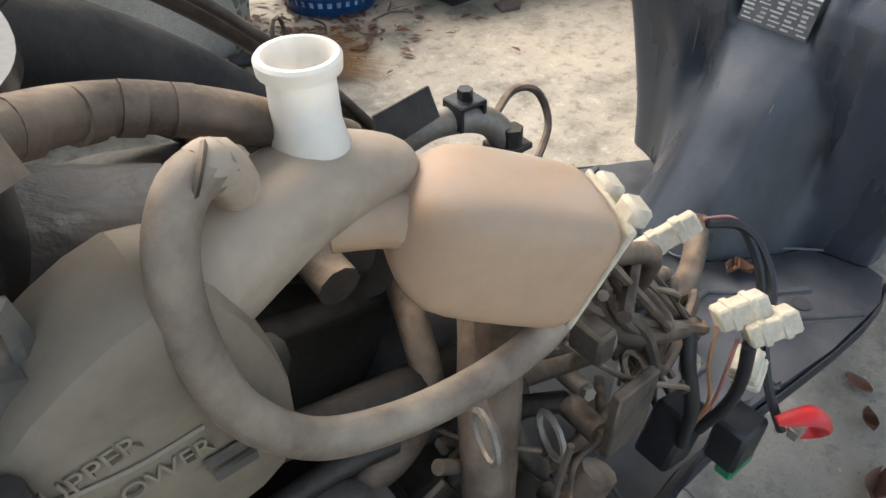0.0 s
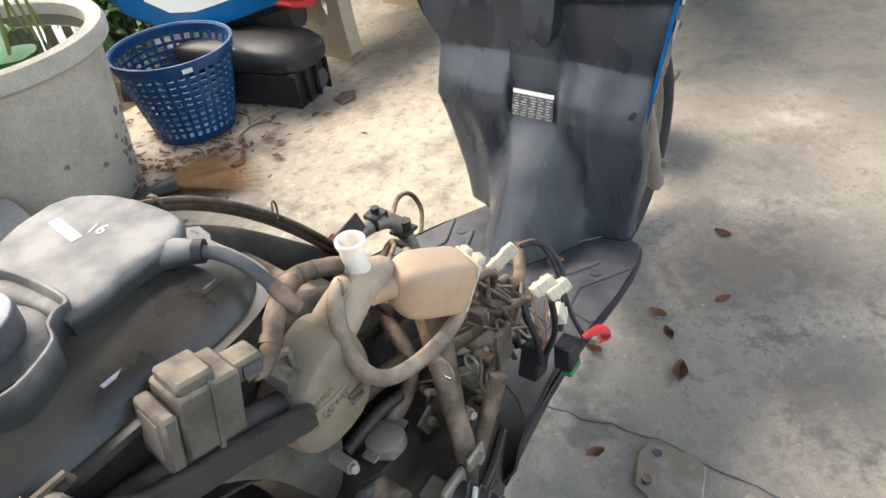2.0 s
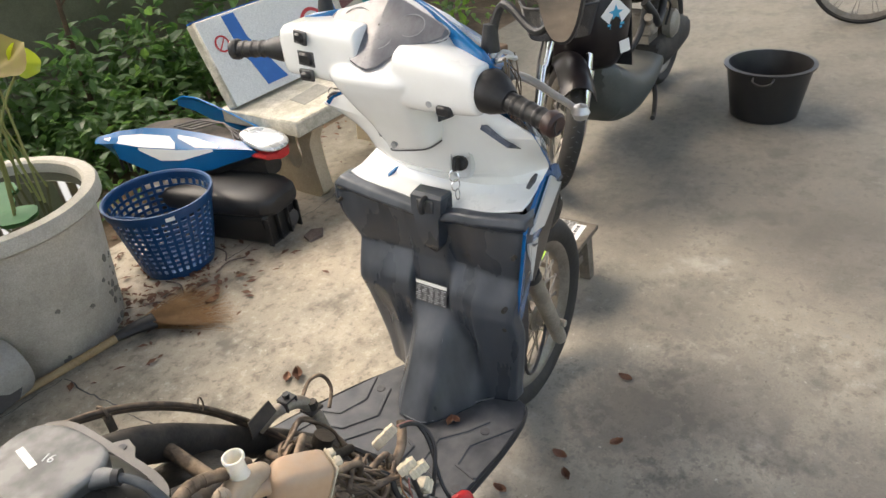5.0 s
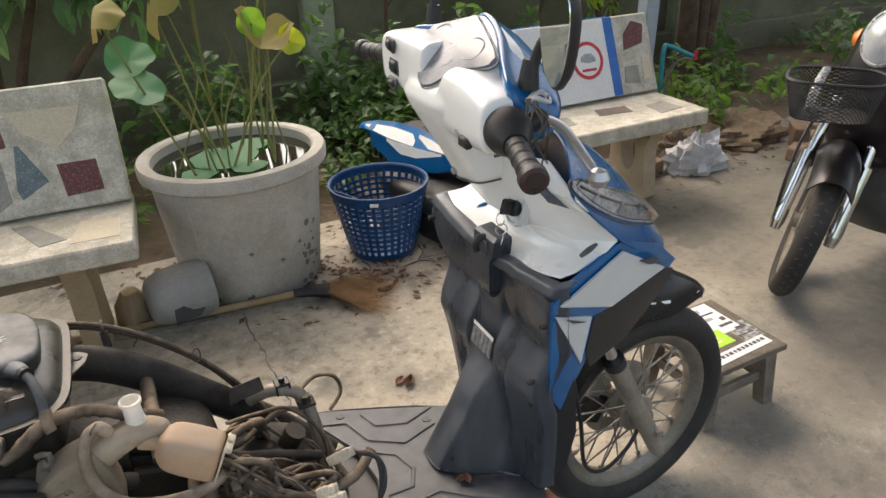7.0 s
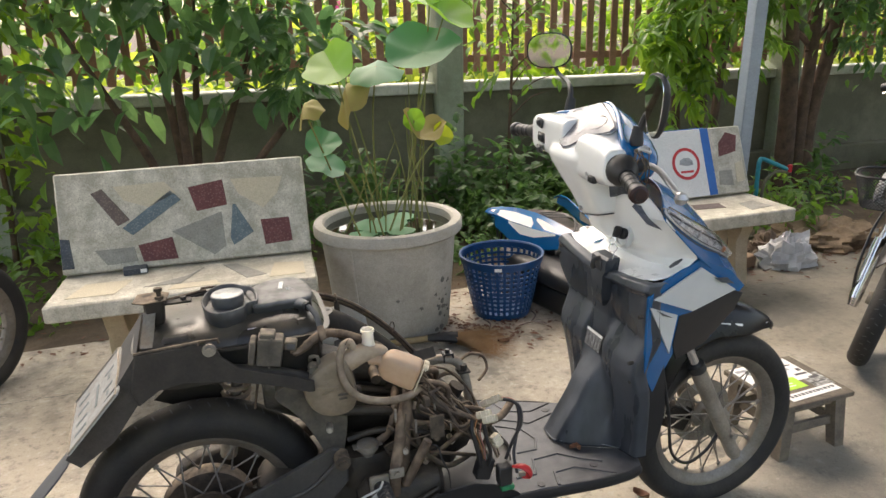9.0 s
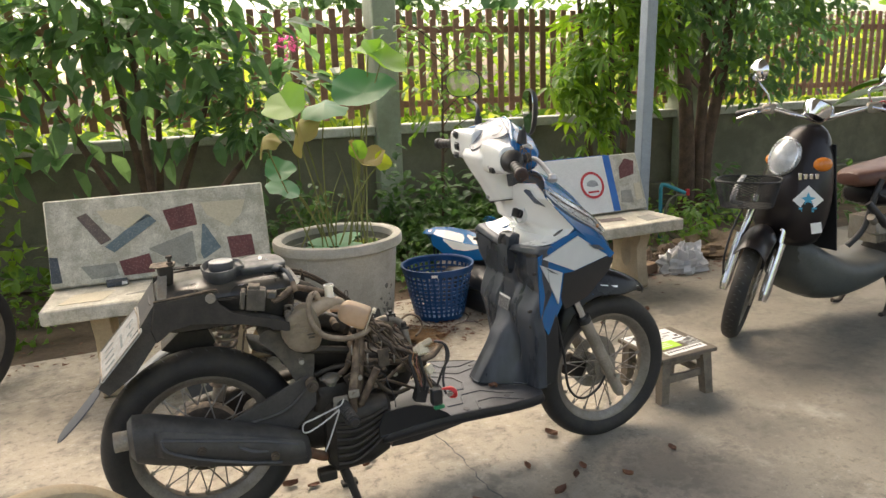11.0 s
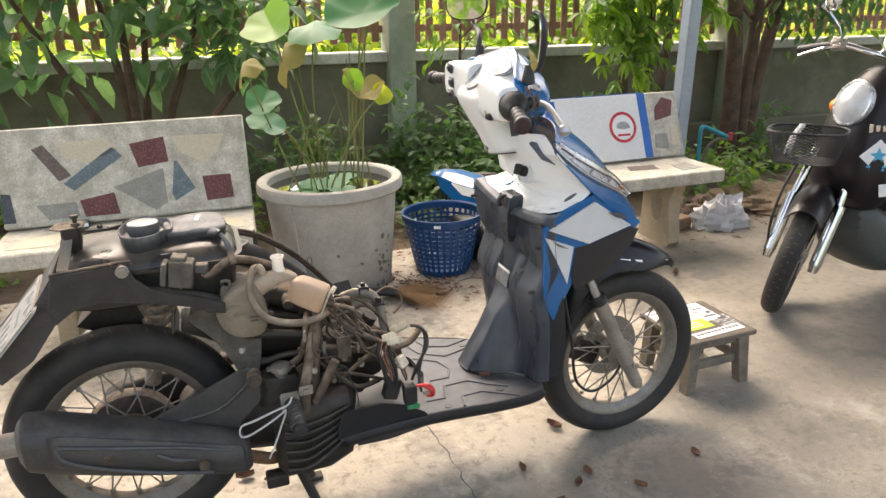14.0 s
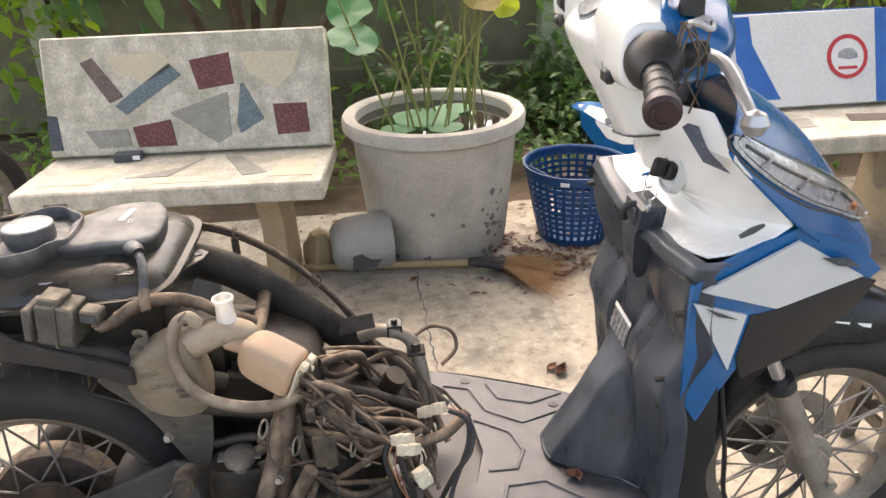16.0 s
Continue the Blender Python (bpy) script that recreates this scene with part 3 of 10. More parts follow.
# ---- pot with lotus ----
M["potc"] = paint("pale_cement_pot", (0.49, 0.465, 0.405), (0.32, 0.30, 0.255), 0.85, scale=6, mix=0.55, bump=0.12, bscale=120)
M["mould"] = paint("grey_mould_spots", (0.13, 0.125, 0.11), (0.19, 0.18, 0.16), 0.9, scale=40)
M["water"] = paint("dark_pond_water", (0.012, 0.014, 0.008), (0.02, 0.022, 0.012), 0.04, scale=6, spec=0.6, sheen_rough=0.02)


def leafy(name, col, col2, rough=0.45, back=0.35, scale=30):
    """Leaves that let some light through, each a little different."""
    m = bpy.data.materials.new(name)
    m.use_nodes = True
    nd, ln = m.node_tree.nodes, m.node_tree.links
    b, out = nd["Principled BSDF"], nd["Material Output"]
    geo, mx = nd.new("ShaderNodeNewGeometry"), nd.new("ShaderNodeMix")
    co, nz, ad = nd.new("ShaderNodeTexCoord"), nd.new("ShaderNodeTexNoise"), nd.new("ShaderNodeMath")
    nz.inputs["Scale"].default_value = scale
    ln.new(co.outputs["Object"], nz.inputs["Vector"])
    ad.operation = "MULTIPLY_ADD"
    ad.inputs[1].default_value, ad.inputs[2].default_value = 0.5, -0.1
    ln.new(nz.outputs["Fac"], ad.inputs[0])
    ad2 = nd.new("ShaderNodeMath")
    ad2.operation = "MULTIPLY_ADD"
    ad2.inputs[1].default_value = 0.75
    ln.new(geo.outputs["Random Per Island"], ad2.inputs[0])
    ln.new(ad.outputs[0], ad2.inputs[2])
    mx.data_type = "RGBA"
    mx.inputs["A"].default_value, mx.inputs["B"].default_value = (*col, 1), (*col2, 1)
    ln.new(ad2.outputs[0], mx.inputs["Factor"])
    ln.new(mx.outputs["Result"], b.inputs["Base Color"])
    b.inputs["Roughness"].default_value = rough
    tr, add = nd.new("ShaderNodeBsdfTranslucent"), nd.new("ShaderNodeMixShader")
    hs = nd.new("ShaderNodeHueSaturation")
    hs.inputs["Value"].default_value, hs.inputs["Saturation"].default_value, hs.inputs["Hue"].default_value = 2.2, 1.1, 0.485
    ln.new(mx.outputs["Result"], hs.inputs["Color"])
    ln.new(hs.outputs["Color"], tr.inputs["Color"])
    add.inputs[0].default_value = back
    ln.new(b.outputs[0], add.inputs[1])
    ln.new(tr.outputs[0], add.inputs[2])
    ln.new(add.outputs[0], out.inputs["Surface"])
    return m


M["lotus"] = leafy("lotus_leaf", (0.05, 0.17, 0.085), (0.085, 0.23, 0.10), 0.5, 0.3, 6)
M["lotusyellow"] = leafy("yellowing_lotus_leaf", (0.26, 0.36, 0.03), (0.36, 0.42, 0.06), 0.5, 0.4, 8)
M["lotusdry"] = leafy("dry_lotus_leaf", (0.30, 0.31, 0.08), (0.24, 0.16, 0.075), 0.7, 0.3, 25)
M["lotuslight"] = leafy("fresh_lotus_leaf", (0.12, 0.27, 0.04), (0.19, 0.36, 0.06), 0.5, 0.4, 8)
M["stem"] = paint("lotus_stem", (0.16, 0.20, 0.05), (0.20, 0.17, 0.06), 0.55, scale=20)

POT = Vector((0.754, 1.50, 0.0))
pot = thing("plant_pot", "large round cement pot with mould spots and pond water", "plant pot", Matrix.Translation(POT))
prof = [(0.0, 0.0), (0.236, 0.0), (0.246, 0.012), (0.262, 0.16), (0.279, 0.33), (0.287, 0.425), (0.293, 0.436), (0.312, 0.440), (0.318, 0.447), (0.319, 0.478), (0.313, 0.489), (0.280, 0.490), (0.272, 0.483), (0.268, 0.42), (0.235, 0.06), (0.0, 0.05)]
part("pot_body", Shape().lathe(prof, 72), M["potc"], pot)
part("rib", Shape().tube([(0.285 * math.cos(a), 0.285 * math.sin(a), 0.43) if k == 0 else (0.249 * math.cos(a), 0.249 * math.sin(a), 0.02) for k, a in ((0, -2.35), (1, -2.35))], 0.006, n=6), M["potc"], pot)
for k in range(34):
    a, z = rnd.gauss(-1.0, 0.8), max(0.03, rnd.gauss(0.14, 0.07))
    r = 0.247 + z * 0.098
    w = rnd.uniform(0.004, 0.014)
    g = Shape()
    g.plate([(w * rnd.uniform(0.6, 1.1) * math.cos(q), w * rnd.uniform(0.6, 1.1) * math.sin(q)) for q in np.linspace(0, 6.28, 10)[:-1]], 0.002, frame_at((r * math.cos(a), r * math.sin(a), z), (-math.sin(a), math.cos(a), 0), (0, 0.0, 1)))
    part("mould_spot", g, M["mould"], pot, smooth=0)
part("water", Shape().lathe([(0.0, 0.452), (0.2695, 0.452), (0.2695, 0.446), (0.0, 0.446)], 48), M["water"], pot, "dark still water")


def lotus_leaf(c, r, normal, cup=0.15, mat="lotus", wave=0.08, fold=0.0, seed=0, name="leaf"):
    q = random.Random(seed)
    m = frame_at(c, Vector(normal).cross((0.3, 1, 0.2)), Vector(normal).cross(Vector(normal).cross((0.3, 1, 0.2))))
    rings, n = [], 36
    ph = [q.uniform(0, 6.28) for _ in range(4)]
    for k in range(7):
        u = k / 6
        row = []
        for j in range(n):
            a = 2 * math.pi * j / n
            rr = r * u * (1 + 0.05 * math.sin(3 * a + ph[0]) + 0.03 * math.sin(7 * a + ph[1]))
            z = cup * r * u * u + wave * r * u ** 2 * (math.sin(2 * a + ph[2]) + 0.6 * math.sin(5 * a + ph[3])) + 0.012 * r * abs(math.sin(9 * a)) * u
            x, y = rr * math.cos(a), rr * math.sin(a)
            if fold and x > 0:
                z, x = z + fold * x, x * (1 - 0.45 * min(1.0, abs(fold)))
            row.append(m @ Vector((x, y, z)))
        rings.append(row)
    return Shape().loft(rings, cap=False)


lotus = thing("lotus_plant", "tall lotus with green, yellow and dry leaves in the pot", "plant", Matrix.Translation(POT + Vector((0, 0, 0.452))))
LEAVES = [  # place, radius, normal, cup, kind, fold
    ((0.947, 1.52, 1.168), 0.155, (-0.20, -0.50, 0.85), 0.25, "lotus", 0.0),
    ((1.06, 1.57, 1.31), 0.135, (0.3, -0.5, 0.8), 0.25, "lotuslight", 0.25),
    ((0.560, 1.41, 1.13), 0.115, (-0.72, -0.35, 0.45), 0.1, "lotuslight", 0.65),
    ((0.715, 1.36, 1.13), 0.115, (0.1, -0.35, 0.9), -0.15, "lotus", -0.45),
    ((0.600, 1.40, 1.055), 0.125, (-0.45, -0.25, 0.85), -0.3, "lotusdry", -0.7),
    ((0.430, 1.41, 0.990), 0.072, (-0.30, -0.35, 0.85), -0.4, "lotusdry", -0.8),
    ((0.497, 1.45, 0.835), 0.075, (-0.2, -0.6, 0.75), 0.15, "lotus", 0.3),
    ((0.500, 1.43, 0.755), 0.085, (0.35, -0.45, 0.8), 0.1, "lotus", -0.25),
    ((0.878, 1.45, 0.902), 0.048, (-0.35, -0.9, 0.25), 0.15, "lotuslight", 0.35),
    ((0.900, 1.44, 0.842), 0.100, (0.05, -0.35, 0.9), 0.45, "lotusdry", 0.5),
    ((0.990, 1.44, 0.835), 0.050, (0.1, -0.85, 0.5), 0.15, "lotusyellow", 0.3),
    ((1.02, 1.64, 1.36), 0.09, (-0.3, -0.2, 0.9), 0.2, "lotuslight", 0.2),
]
for k, (c, r, nm, cup, mt, fold) in enumerate(LEAVES):
    c = Vector(c) - POT - Vector((0, 0, 0.452))
    a = rnd.uniform(0, 6.28)
    root = Vector((0.12 * math.cos(a) + c.x * 0.25, 0.12 * math.sin(a), -0.02))
    mid = root.lerp(c, 0.55) + Vector((rnd.uniform(-0.02, 0.02), rnd.uniform(-0.02, 0.02), 0.06))
    part("stem", Shape().tube([root, mid, c], [0.0042, 0.0038, 0.003], n=6, sm=6), M["stem"], lotus)
    part("leaf", lotus_leaf(c, r, nm, cup, mt, 0.18 if mt == "lotusdry" else 0.09, fold, k), M[mt], lotus)
for k in range(10):
    a, h = rnd.uniform(0, 6.28), rnd.uniform(0.2, 0.62)
    root = Vector((0.2 * math.cos(a) * rnd.uniform(0.4, 1), 0.2 * math.sin(a) * rnd.uniform(0.4, 1), -0.02))
    top = root + Vector((rnd.uniform(-0.12, 0.12), rnd.uniform(-0.1, 0.1), h))
    part("stem", Shape().tube([root, root.lerp(top, 0.5) + Vector((rnd.uniform(-0.03, 0.03), 0, 0.03)), top], [0.0035, 0.003, 0.002], n=5, sm=5), M["stem"], lotus)
for x, y, r in ((-0.03, 0.02, 0.115), (0.03, -0.11, 0.06), (-0.13, -0.10, 0.06), (0.08, 0.12, 0.07)):
    part("floating_leaf", lotus_leaf(Vector((x, y, 0.004)), r, (0.001, 0, 1), 0.02, "lotus", 0.012, 0, int(x * 999)), M["lotus"], lotus)

# ---- terrazzo benches ----


def terrazzo(name, base, chip, tint):
    m = paint(name, base, tint, 0.6, scale=16, mix=0.75, bump=0.15, bscale=150)
    nd, ln = m.node_tree.nodes, m.node_tree.links
    b = nd["Principled BSDF"]
    old = b.inputs["Base Color"].links[0].from_socket
    co, vo, rg, mx = nd.new("ShaderNodeTexCoord"), nd.new("ShaderNodeTexVoronoi"), nd.new("ShaderNodeMapRange"), nd.new("ShaderNodeMix")
    vo.inputs["Scale"].default_value = 115
    ln.new(co.outputs["Object"], vo.inputs["Vector"])
    rg.inputs["From Min"].default_value, rg.inputs["From Max"].default_value = 0.36, 0.26
    rg.inputs["To Max"].default_value = 0.42
    ln.new(vo.outputs["Distance"], rg.inputs["Value"])
    mx.data_type = "RGBA"
    mx.inputs["B"].default_value = (*chip, 1)
    ln.new(rg.outputs[0], mx.inputs["Factor"])
    ln.new(old, mx.inputs["A"])
    ln.new(mx.outputs["Result"], b.inputs["Base Color"])
    return m


M["terrazzo"] = terrazzo("pale_terrazzo", (0.70, 0.665, 0.57), (0.30, 0.28, 0.23), (0.40, 0.375, 0.30))
M["inlayred"] = terrazzo("red_terrazzo_inlay", (0.17, 0.055, 0.05), (0.30, 0.18, 0.15), (0.12, 0.04, 0.04))
M["inlaygrey"] = terrazzo("grey_terrazzo_inlay", (0.34, 0.33, 0.285), (0.17, 0.165, 0.15), (0.25, 0.245, 0.215))
M["inlayblue"] = terrazzo("blue_terrazzo_inlay", (0.16, 0.21, 0.225), (0.30, 0.33, 0.33), (0.11, 0.15, 0.17))
M["inlaybrown"] = terrazzo("brown_terrazzo_inlay", (0.17, 0.125, 0.105), (0.27, 0.22, 0.19), (0.12, 0.09, 0.08))
M["inlaycream"] = terrazzo("cream_terrazzo_inlay", (0.60, 0.54, 0.40), (0.50, 0.45, 0.33), (0.55, 0.49, 0.36))
M["inlaynavy"] = terrazzo("navy_terrazzo_inlay", (0.06, 0.075, 0.095), (0.16, 0.17, 0.18), (0.05, 0.06, 0.07))
M["legcast"] = paint("yellowed_cast_concrete", (0.40, 0.31, 0.195), (0.30, 0.225, 0.135), 0.85, scale=9, mix=0.5, bump=0.1, bscale=150)
M["legpale"] = paint("pale_cast_concrete", (0.50, 0.42, 0.30), (0.38, 0.31, 0.215), 0.85, scale=9, mix=0.5, bump=0.1, bscale=150)


def bench(name, label, m, length, hs, depth, back_h, back_run, leg_x, leg_mat, hole):
    """A cast bench: local x along the seat, its front at y = 0; back and legs are parts."""
    ob = thing(name, label, "bench", m, "garden benches")
    part("seat", Shape().box((length / 2, depth / 2, hs - 0.031), (length, depth, 0.062), b=0.007), M["terrazzo"], ob)
    ang = math.atan2(back_run, back_h)
    bh = math.hypot(back_h, back_run)
    mb = Matrix.Translation((length / 2, depth - 0.075, hs + 0.003)) @ Matrix.Rotation(-ang, 4, "X")
    part("backrest", Shape().box((0, 0, bh / 2), (length, 0.055, bh), mb, b=0.007), M["terrazzo"], ob)
    for x in leg_x:
        w = depth * 0.72
        outline = [(-w / 2, 0), (-w / 2 + 0.02, 0.0), (-w * 0.36, hs * 0.35), (-w * 0.34, hs * 0.6), (-w / 2, hs - 0.066), (w / 2, hs - 0.066), (w * 0.40, hs * 0.55), (w * 0.42, hs * 0.3), (w / 2, 0)]
        ml = Matrix.Translation((x, depth * 0.5, 0)) @ Matrix(((0, 0, 1, 0), (1, 0, 0, 0), (0, 1, 0, 0), (0, 0, 0, 1)))
        if hole:
            g, k = Shape(), 40
            outer = []
            for j in range(k):
                a = 2 * math.pi * j / k
                d = Vector((math.cos(a), math.sin(a)))
                o = Vector((0, hs * 0.5))
                best = 9.0
                for p, q in zip(outline, outline[1:] + outline[:1]):
                    p, q = Vector(p), Vector(q)
                    e = q - p
                    den = d.x * e.y - d.y * e.x
                    if abs(den) > 1e-9:
                        t = ((p - o).x * e.y - (p - o).y * e.x) / den
                        u = ((p - o).x * d.y - (p - o).y * d.x) / den
                        if t > 0 and -1e-6 <= u <= 1 + 1e-6:
                            best = min(best, t)
                outer.append(o + d * best)
            inner = [Vector((0.045 * math.cos(2 * math.pi * j / k), hs * 0.5 + 0.085 * math.sin(2 * math.pi * j / k))) for j in range(k)]
            rings = [[ml @ Vector((p.x, p.y, z)) for p in pts] for pts, z in ((outer, -0.032), (outer, 0.032), (inner, 0.032), (inner, -0.032))]
            g.loft(rings, loop=True)
            part("leg", g, leg_mat, ob)
        else:
            part("leg", Shape().plate(outline, 0.07, ml, b=0.006), leg_mat, ob)
    return ob, mb


def inlay(ob, m, pts, mat, face):
    """A coloured stone piece set 2 mm proud of a bench face; m maps x, y of the face."""
    part("inlay", Shape().plate(pts, 0.004, m @ Matrix.Translation((0, 0, face)), b=0.0008), mat, ob, smooth=0)


b1m = pose(-0.53, 1.115, 0, 0, 0, -3.4)
b1, b1b = bench("bench", "pale terrazzo garden bench with red, blue and brown stone inlays", b1m, 0.92, 0.42, 0.40, 0.36, 0.125, (0.20, 0.73), M["legcast"], False)
toback = b1b @ Matrix(((1, 0, 0, 0), (0, 0, -1, 0), (0, 1, 0, 0), (0, 0, 0, 1)))   # face x right, y up, z to the front
F = 0.0285
for mat, pts in (
    ("inlaybrown", [(-0.335, 0.275), (-0.295, 0.29), (-0.205, 0.165), (-0.25, 0.145)]),
    ("inlayblue", [(-0.235, 0.135), (-0.20, 0.105), (-0.015, 0.225), (-0.05, 0.265)]),
    ("inlayred", [(0.015, 0.27), (0.145, 0.29), (0.155, 0.19), (0.04, 0.175)]),
    ("inlaycream", [(-0.255, 0.295), (-0.07, 0.30), (-0.03, 0.255), (-0.13, 0.205), (-0.22, 0.24)]),
    ("inlaycream", [(0.175, 0.29), (0.375, 0.285), (0.35, 0.22), (0.29, 0.165), (0.20, 0.23)]),
    ("inlaygrey", [(-0.06, 0.105), (0.13, 0.165), (0.135, 0.03), (0.09, 0.0)]),
    ("inlayblue", [(0.175, 0.19), (0.185, 0.19), (0.245, 0.075), (0.165, 0.03), (0.155, 0.06)]),
    ("inlayred", [(0.275, 0.12), (0.385, 0.12), (0.39, 0.025), (0.285, 0.02)]),
    ("inlayred", [(-0.185, 0.065), (-0.06, 0.085), (-0.045, 0.0), (-0.17, -0.0)]),
    ("inlaygrey", [(-0.34, 0.06), (-0.20, 0.06), (-0.19, 0.005), (-0.30, 0.0)]),
    ("inlaynavy", [(-0.457, 0.115), (-0.425, 0.11), (-0.415, 0.0), (-0.457, 0.0)]),
):
    inlay(b1, toback, [(x, y + 0.022) for x, y in pts], M[mat], F)
seatm = Matrix.Translation((0.46, 0.0, 0.42))
for mat, pts in (("inlaygrey", [(-0.15, 0.10), (0.0, 0.18), (0.05, 0.26), (-0.02, 0.10)]), ("inlaygrey", [(0.12, 0.26), (0.17, 0.26), (0.28, 0.10), (0.21, 0.08)]), ("inlaycream", [(-0.40, 0.06), (-0.24, 0.06), (-0.2, 0.2), (-0.36, 0.2)]), ("inlaycream", [(0.29, 0.06), (0.42, 0.06), (0.42, 0.2), (0.31, 0.22)]), ("inlaycream", [(-0.06, 0.04), (0.12, 0.04), (0.1, 0.09), (-0.04, 0.09)])):
    inlay(b1, seatm, pts, M[mat], 0.0)
pk = thing("small_box", "small dark blue and white carton lying on the bench seat", "box", b1m @ Matrix.Translation((0.26, 0.28, 0.4222)) @ pose(0, 0, 0.0, 0, 0, 8))
part("carton", Shape().box((0, 0, 0.011), (0.085, 0.05, 0.022), b=0.0015), M["inlaynavy"], pk)
part("label_panel", Shape().box((0.028, -0.0262, 0.011), (0.022, 0.001, 0.014)), M["paper"], pk)

b2m = pose(1.72, 1.19, 0, 0, 0, -0.6)
b2, b2b = bench("bench", "terrazzo bench with white-painted back, blue tape and round red emblem", b2m, 0.90, 0.40, 0.42, 0.315, 0.13, (0.17, 0.70), M["legpale"], True)
M["boardwhite"] = paint("chipped_white_paint", (0.74, 0.74, 0.72), (0.62, 0.62, 0.59), 0.45, scale=8, mix=0.3, bump=0.03)
M["tape"] = paint("blue_tape", (0.015, 0.14, 0.46), (0.01, 0.10, 0.36), 0.4, scale=15)
tb2 = b2b @ Matrix(((1, 0, 0, 0), (0, 0, -1, 0), (0, 1, 0, 0), (0, 0, 0, 1)))
part("painted_face", Shape().box((-0.105, 0.17, 0.0295), (0.68, 0.335, 0.003), tb2, b=0.001), M["boardwhite"], b2, "chipped white paint")
part("tape_strip", Shape().box((0.235, 0.17, 0.032), (0.045, 0.335, 0.002), tb2), M["tape"], b2, "blue tape")
part("tape_strip", Shape().box((-0.10, 0.345, 0.0), (0.70, 0.004, 0.03), tb2), M["tape"], b2, "blue tape")
part("tape_patch", Shape().plate([(-0.42, 0.33), (-0.36, 0.33), (-0.35, 0.23), (-0.25, 0.03), (-0.36, 0.03), (-0.39, 0.14), (-0.41, 0.17)], 0.002, tb2 @ Matrix.Translation((0.10, 0, 0.032))), M["tape"], b2, "torn blue tape")
em = tb2 @ Matrix.Translation((0.105, 0.170, 0.0325)) @ Matrix.Diagonal((1.2, 1.25, 1, 1))
part("emblem_disc", Shape().lathe([(0.0, 0.0), (0.056, 0.0), (0.056, 0.001), (0.0, 0.001)], 36, em), M["paper"], b2)
part("emblem_ring", Shape().lathe([(0.052, 0.0), (0.064, 0.0), (0.064, 0.002), (0.052, 0.002)], 36, em, loop=True), M["red"], b2, "red ring")
part("emblem_shape", Shape().plate([(-0.035, -0.01), (-0.03, 0.012), (-0.008, 0.024), (0.018, 0.022), (0.034, 0.005), (0.036, -0.015), (0.0, -0.02)], 0.001, em @ Matrix.Translation((0, 0.006, 0.0016)) @ Matrix.Diagonal((0.9, 0.75, 1, 1))), M["labelgrey"], b2)
part("emblem_bar", Shape().box((0, -0.032, 0.0018), (0.06, 0.009, 0.001), em), M["red"], b2)
em2 = tb2 @ Matrix.Translation((-0.375, 0.235, 0.0345))
part("emblem_ring", Shape().lathe([(0.026, 0.0), (0.033, 0.0), (0.033, 0.0015), (0.026, 0.0015)], 28, em2, loop=True), M["red"], b2, "small red ring")
part("emblem_bar", Shape().box((0, 0, 0.0008), (0.05, 0.005, 0.001), em2 @ Matrix.Rotation(0.8, 4, "Z")), M["red"], b2)
for mat, pts in (("inlayred", [(0.30, 0.19), (0.40, 0.21), (0.42, 0.29), (0.36, 0.31), (0.31, 0.26)]), ("inlaygrey", [(0.28, 0.05), (0.36, 0.04), (0.36, 0.12), (0.29, 0.12)]), ("inlaycream", [(0.38, 0.05), (0.43, 0.06), (0.43, 0.16), (0.385, 0.15)])):
    inlay(b2, tb2, pts, M[mat], F)
sm2 = Matrix.Translation((0.45, 0.0, 0.40))
for mat, pts in (("inlaygrey", [(-0.30, 0.10), (-0.12, 0.12), (-0.10, 0.22), (-0.28, 0.20)]), ("inlaybrown", [(0.02, 0.16), (0.17, 0.14), (0.19, 0.22), (0.05, 0.24)]), ("inlaygrey", [(0.25, 0.06), (0.38, 0.08), (0.36, 0.2), (0.27, 0.18)])):
    inlay(b2, sm2, pts, M[mat], 0.0)

# ---- removed side panel standing before the bench ----
pn = thing("side_panel", "removed grey scooter panel with a silver edge, before the bench", "scooter panel", Matrix.Translation((0, 0.90, 0)))
XZP = Matrix(((1, 0, 0, 0), (0, 0, 1, 0), (0, 1, 0, 0), (0, 0, 0, 1)))
top = [(-0.248, 0.150), (-0.215, 0.172), (-0.165, 0.204), (-0.110, 0.248), (-0.050, 0.270), (0.010, 0.286), (0.070, 0.290)]
part("panel_face", Shape().plate([(x, z - 0.004) for x, z in top[1:]] + [(0.085, 0.20), (0.060, 0.0), (-0.010, 0.0), (-0.040, 0.10), (-0.085, 0.165), (-0.135, 0.180), (-0.190, 0.160)], 0.004, XZP @ Matrix.Translation((0, 0, 0.012)), b=0.001), M["flapgrey"], pn)
# pale top edge paints the light it catches above the dimmer face
part("silver_edge", Shape().sheet([[(x, y, z + dz) for x, z in top] for y, dz in ((-0.010, -0.012), (-0.008, -0.002), (0.0, 0.001), (0.030, 0.004))], 0.004), M["silverstrip"], pn, "scuffed silver edge, painted pale as lit", sub=1)
part("panel_hook", Shape().plate([(-0.252, 0.152), (-0.244, 0.138), (-0.220, 0.134), (-0.198, 0.156), (-0.205, 0.176)], 0.004, XZP @ Matrix.Translation((0, 0, -0.006)), b=0.001), M["silverstrip"], pn)

# ---- blue basket ----
M["basketblue"] = paint("blue_basket_plastic", (0.003, 0.058, 0.175), (0.002, 0.036, 0.115), 0.38, scale=9, dust=(0.12, 0.15, 0.20), dust_amt=0.15)
bk = thing("basket", "blue plastic slatted laundry basket standing on the slab", "basket", pose(1.255, 1.45, 0, 0, 0, 20))
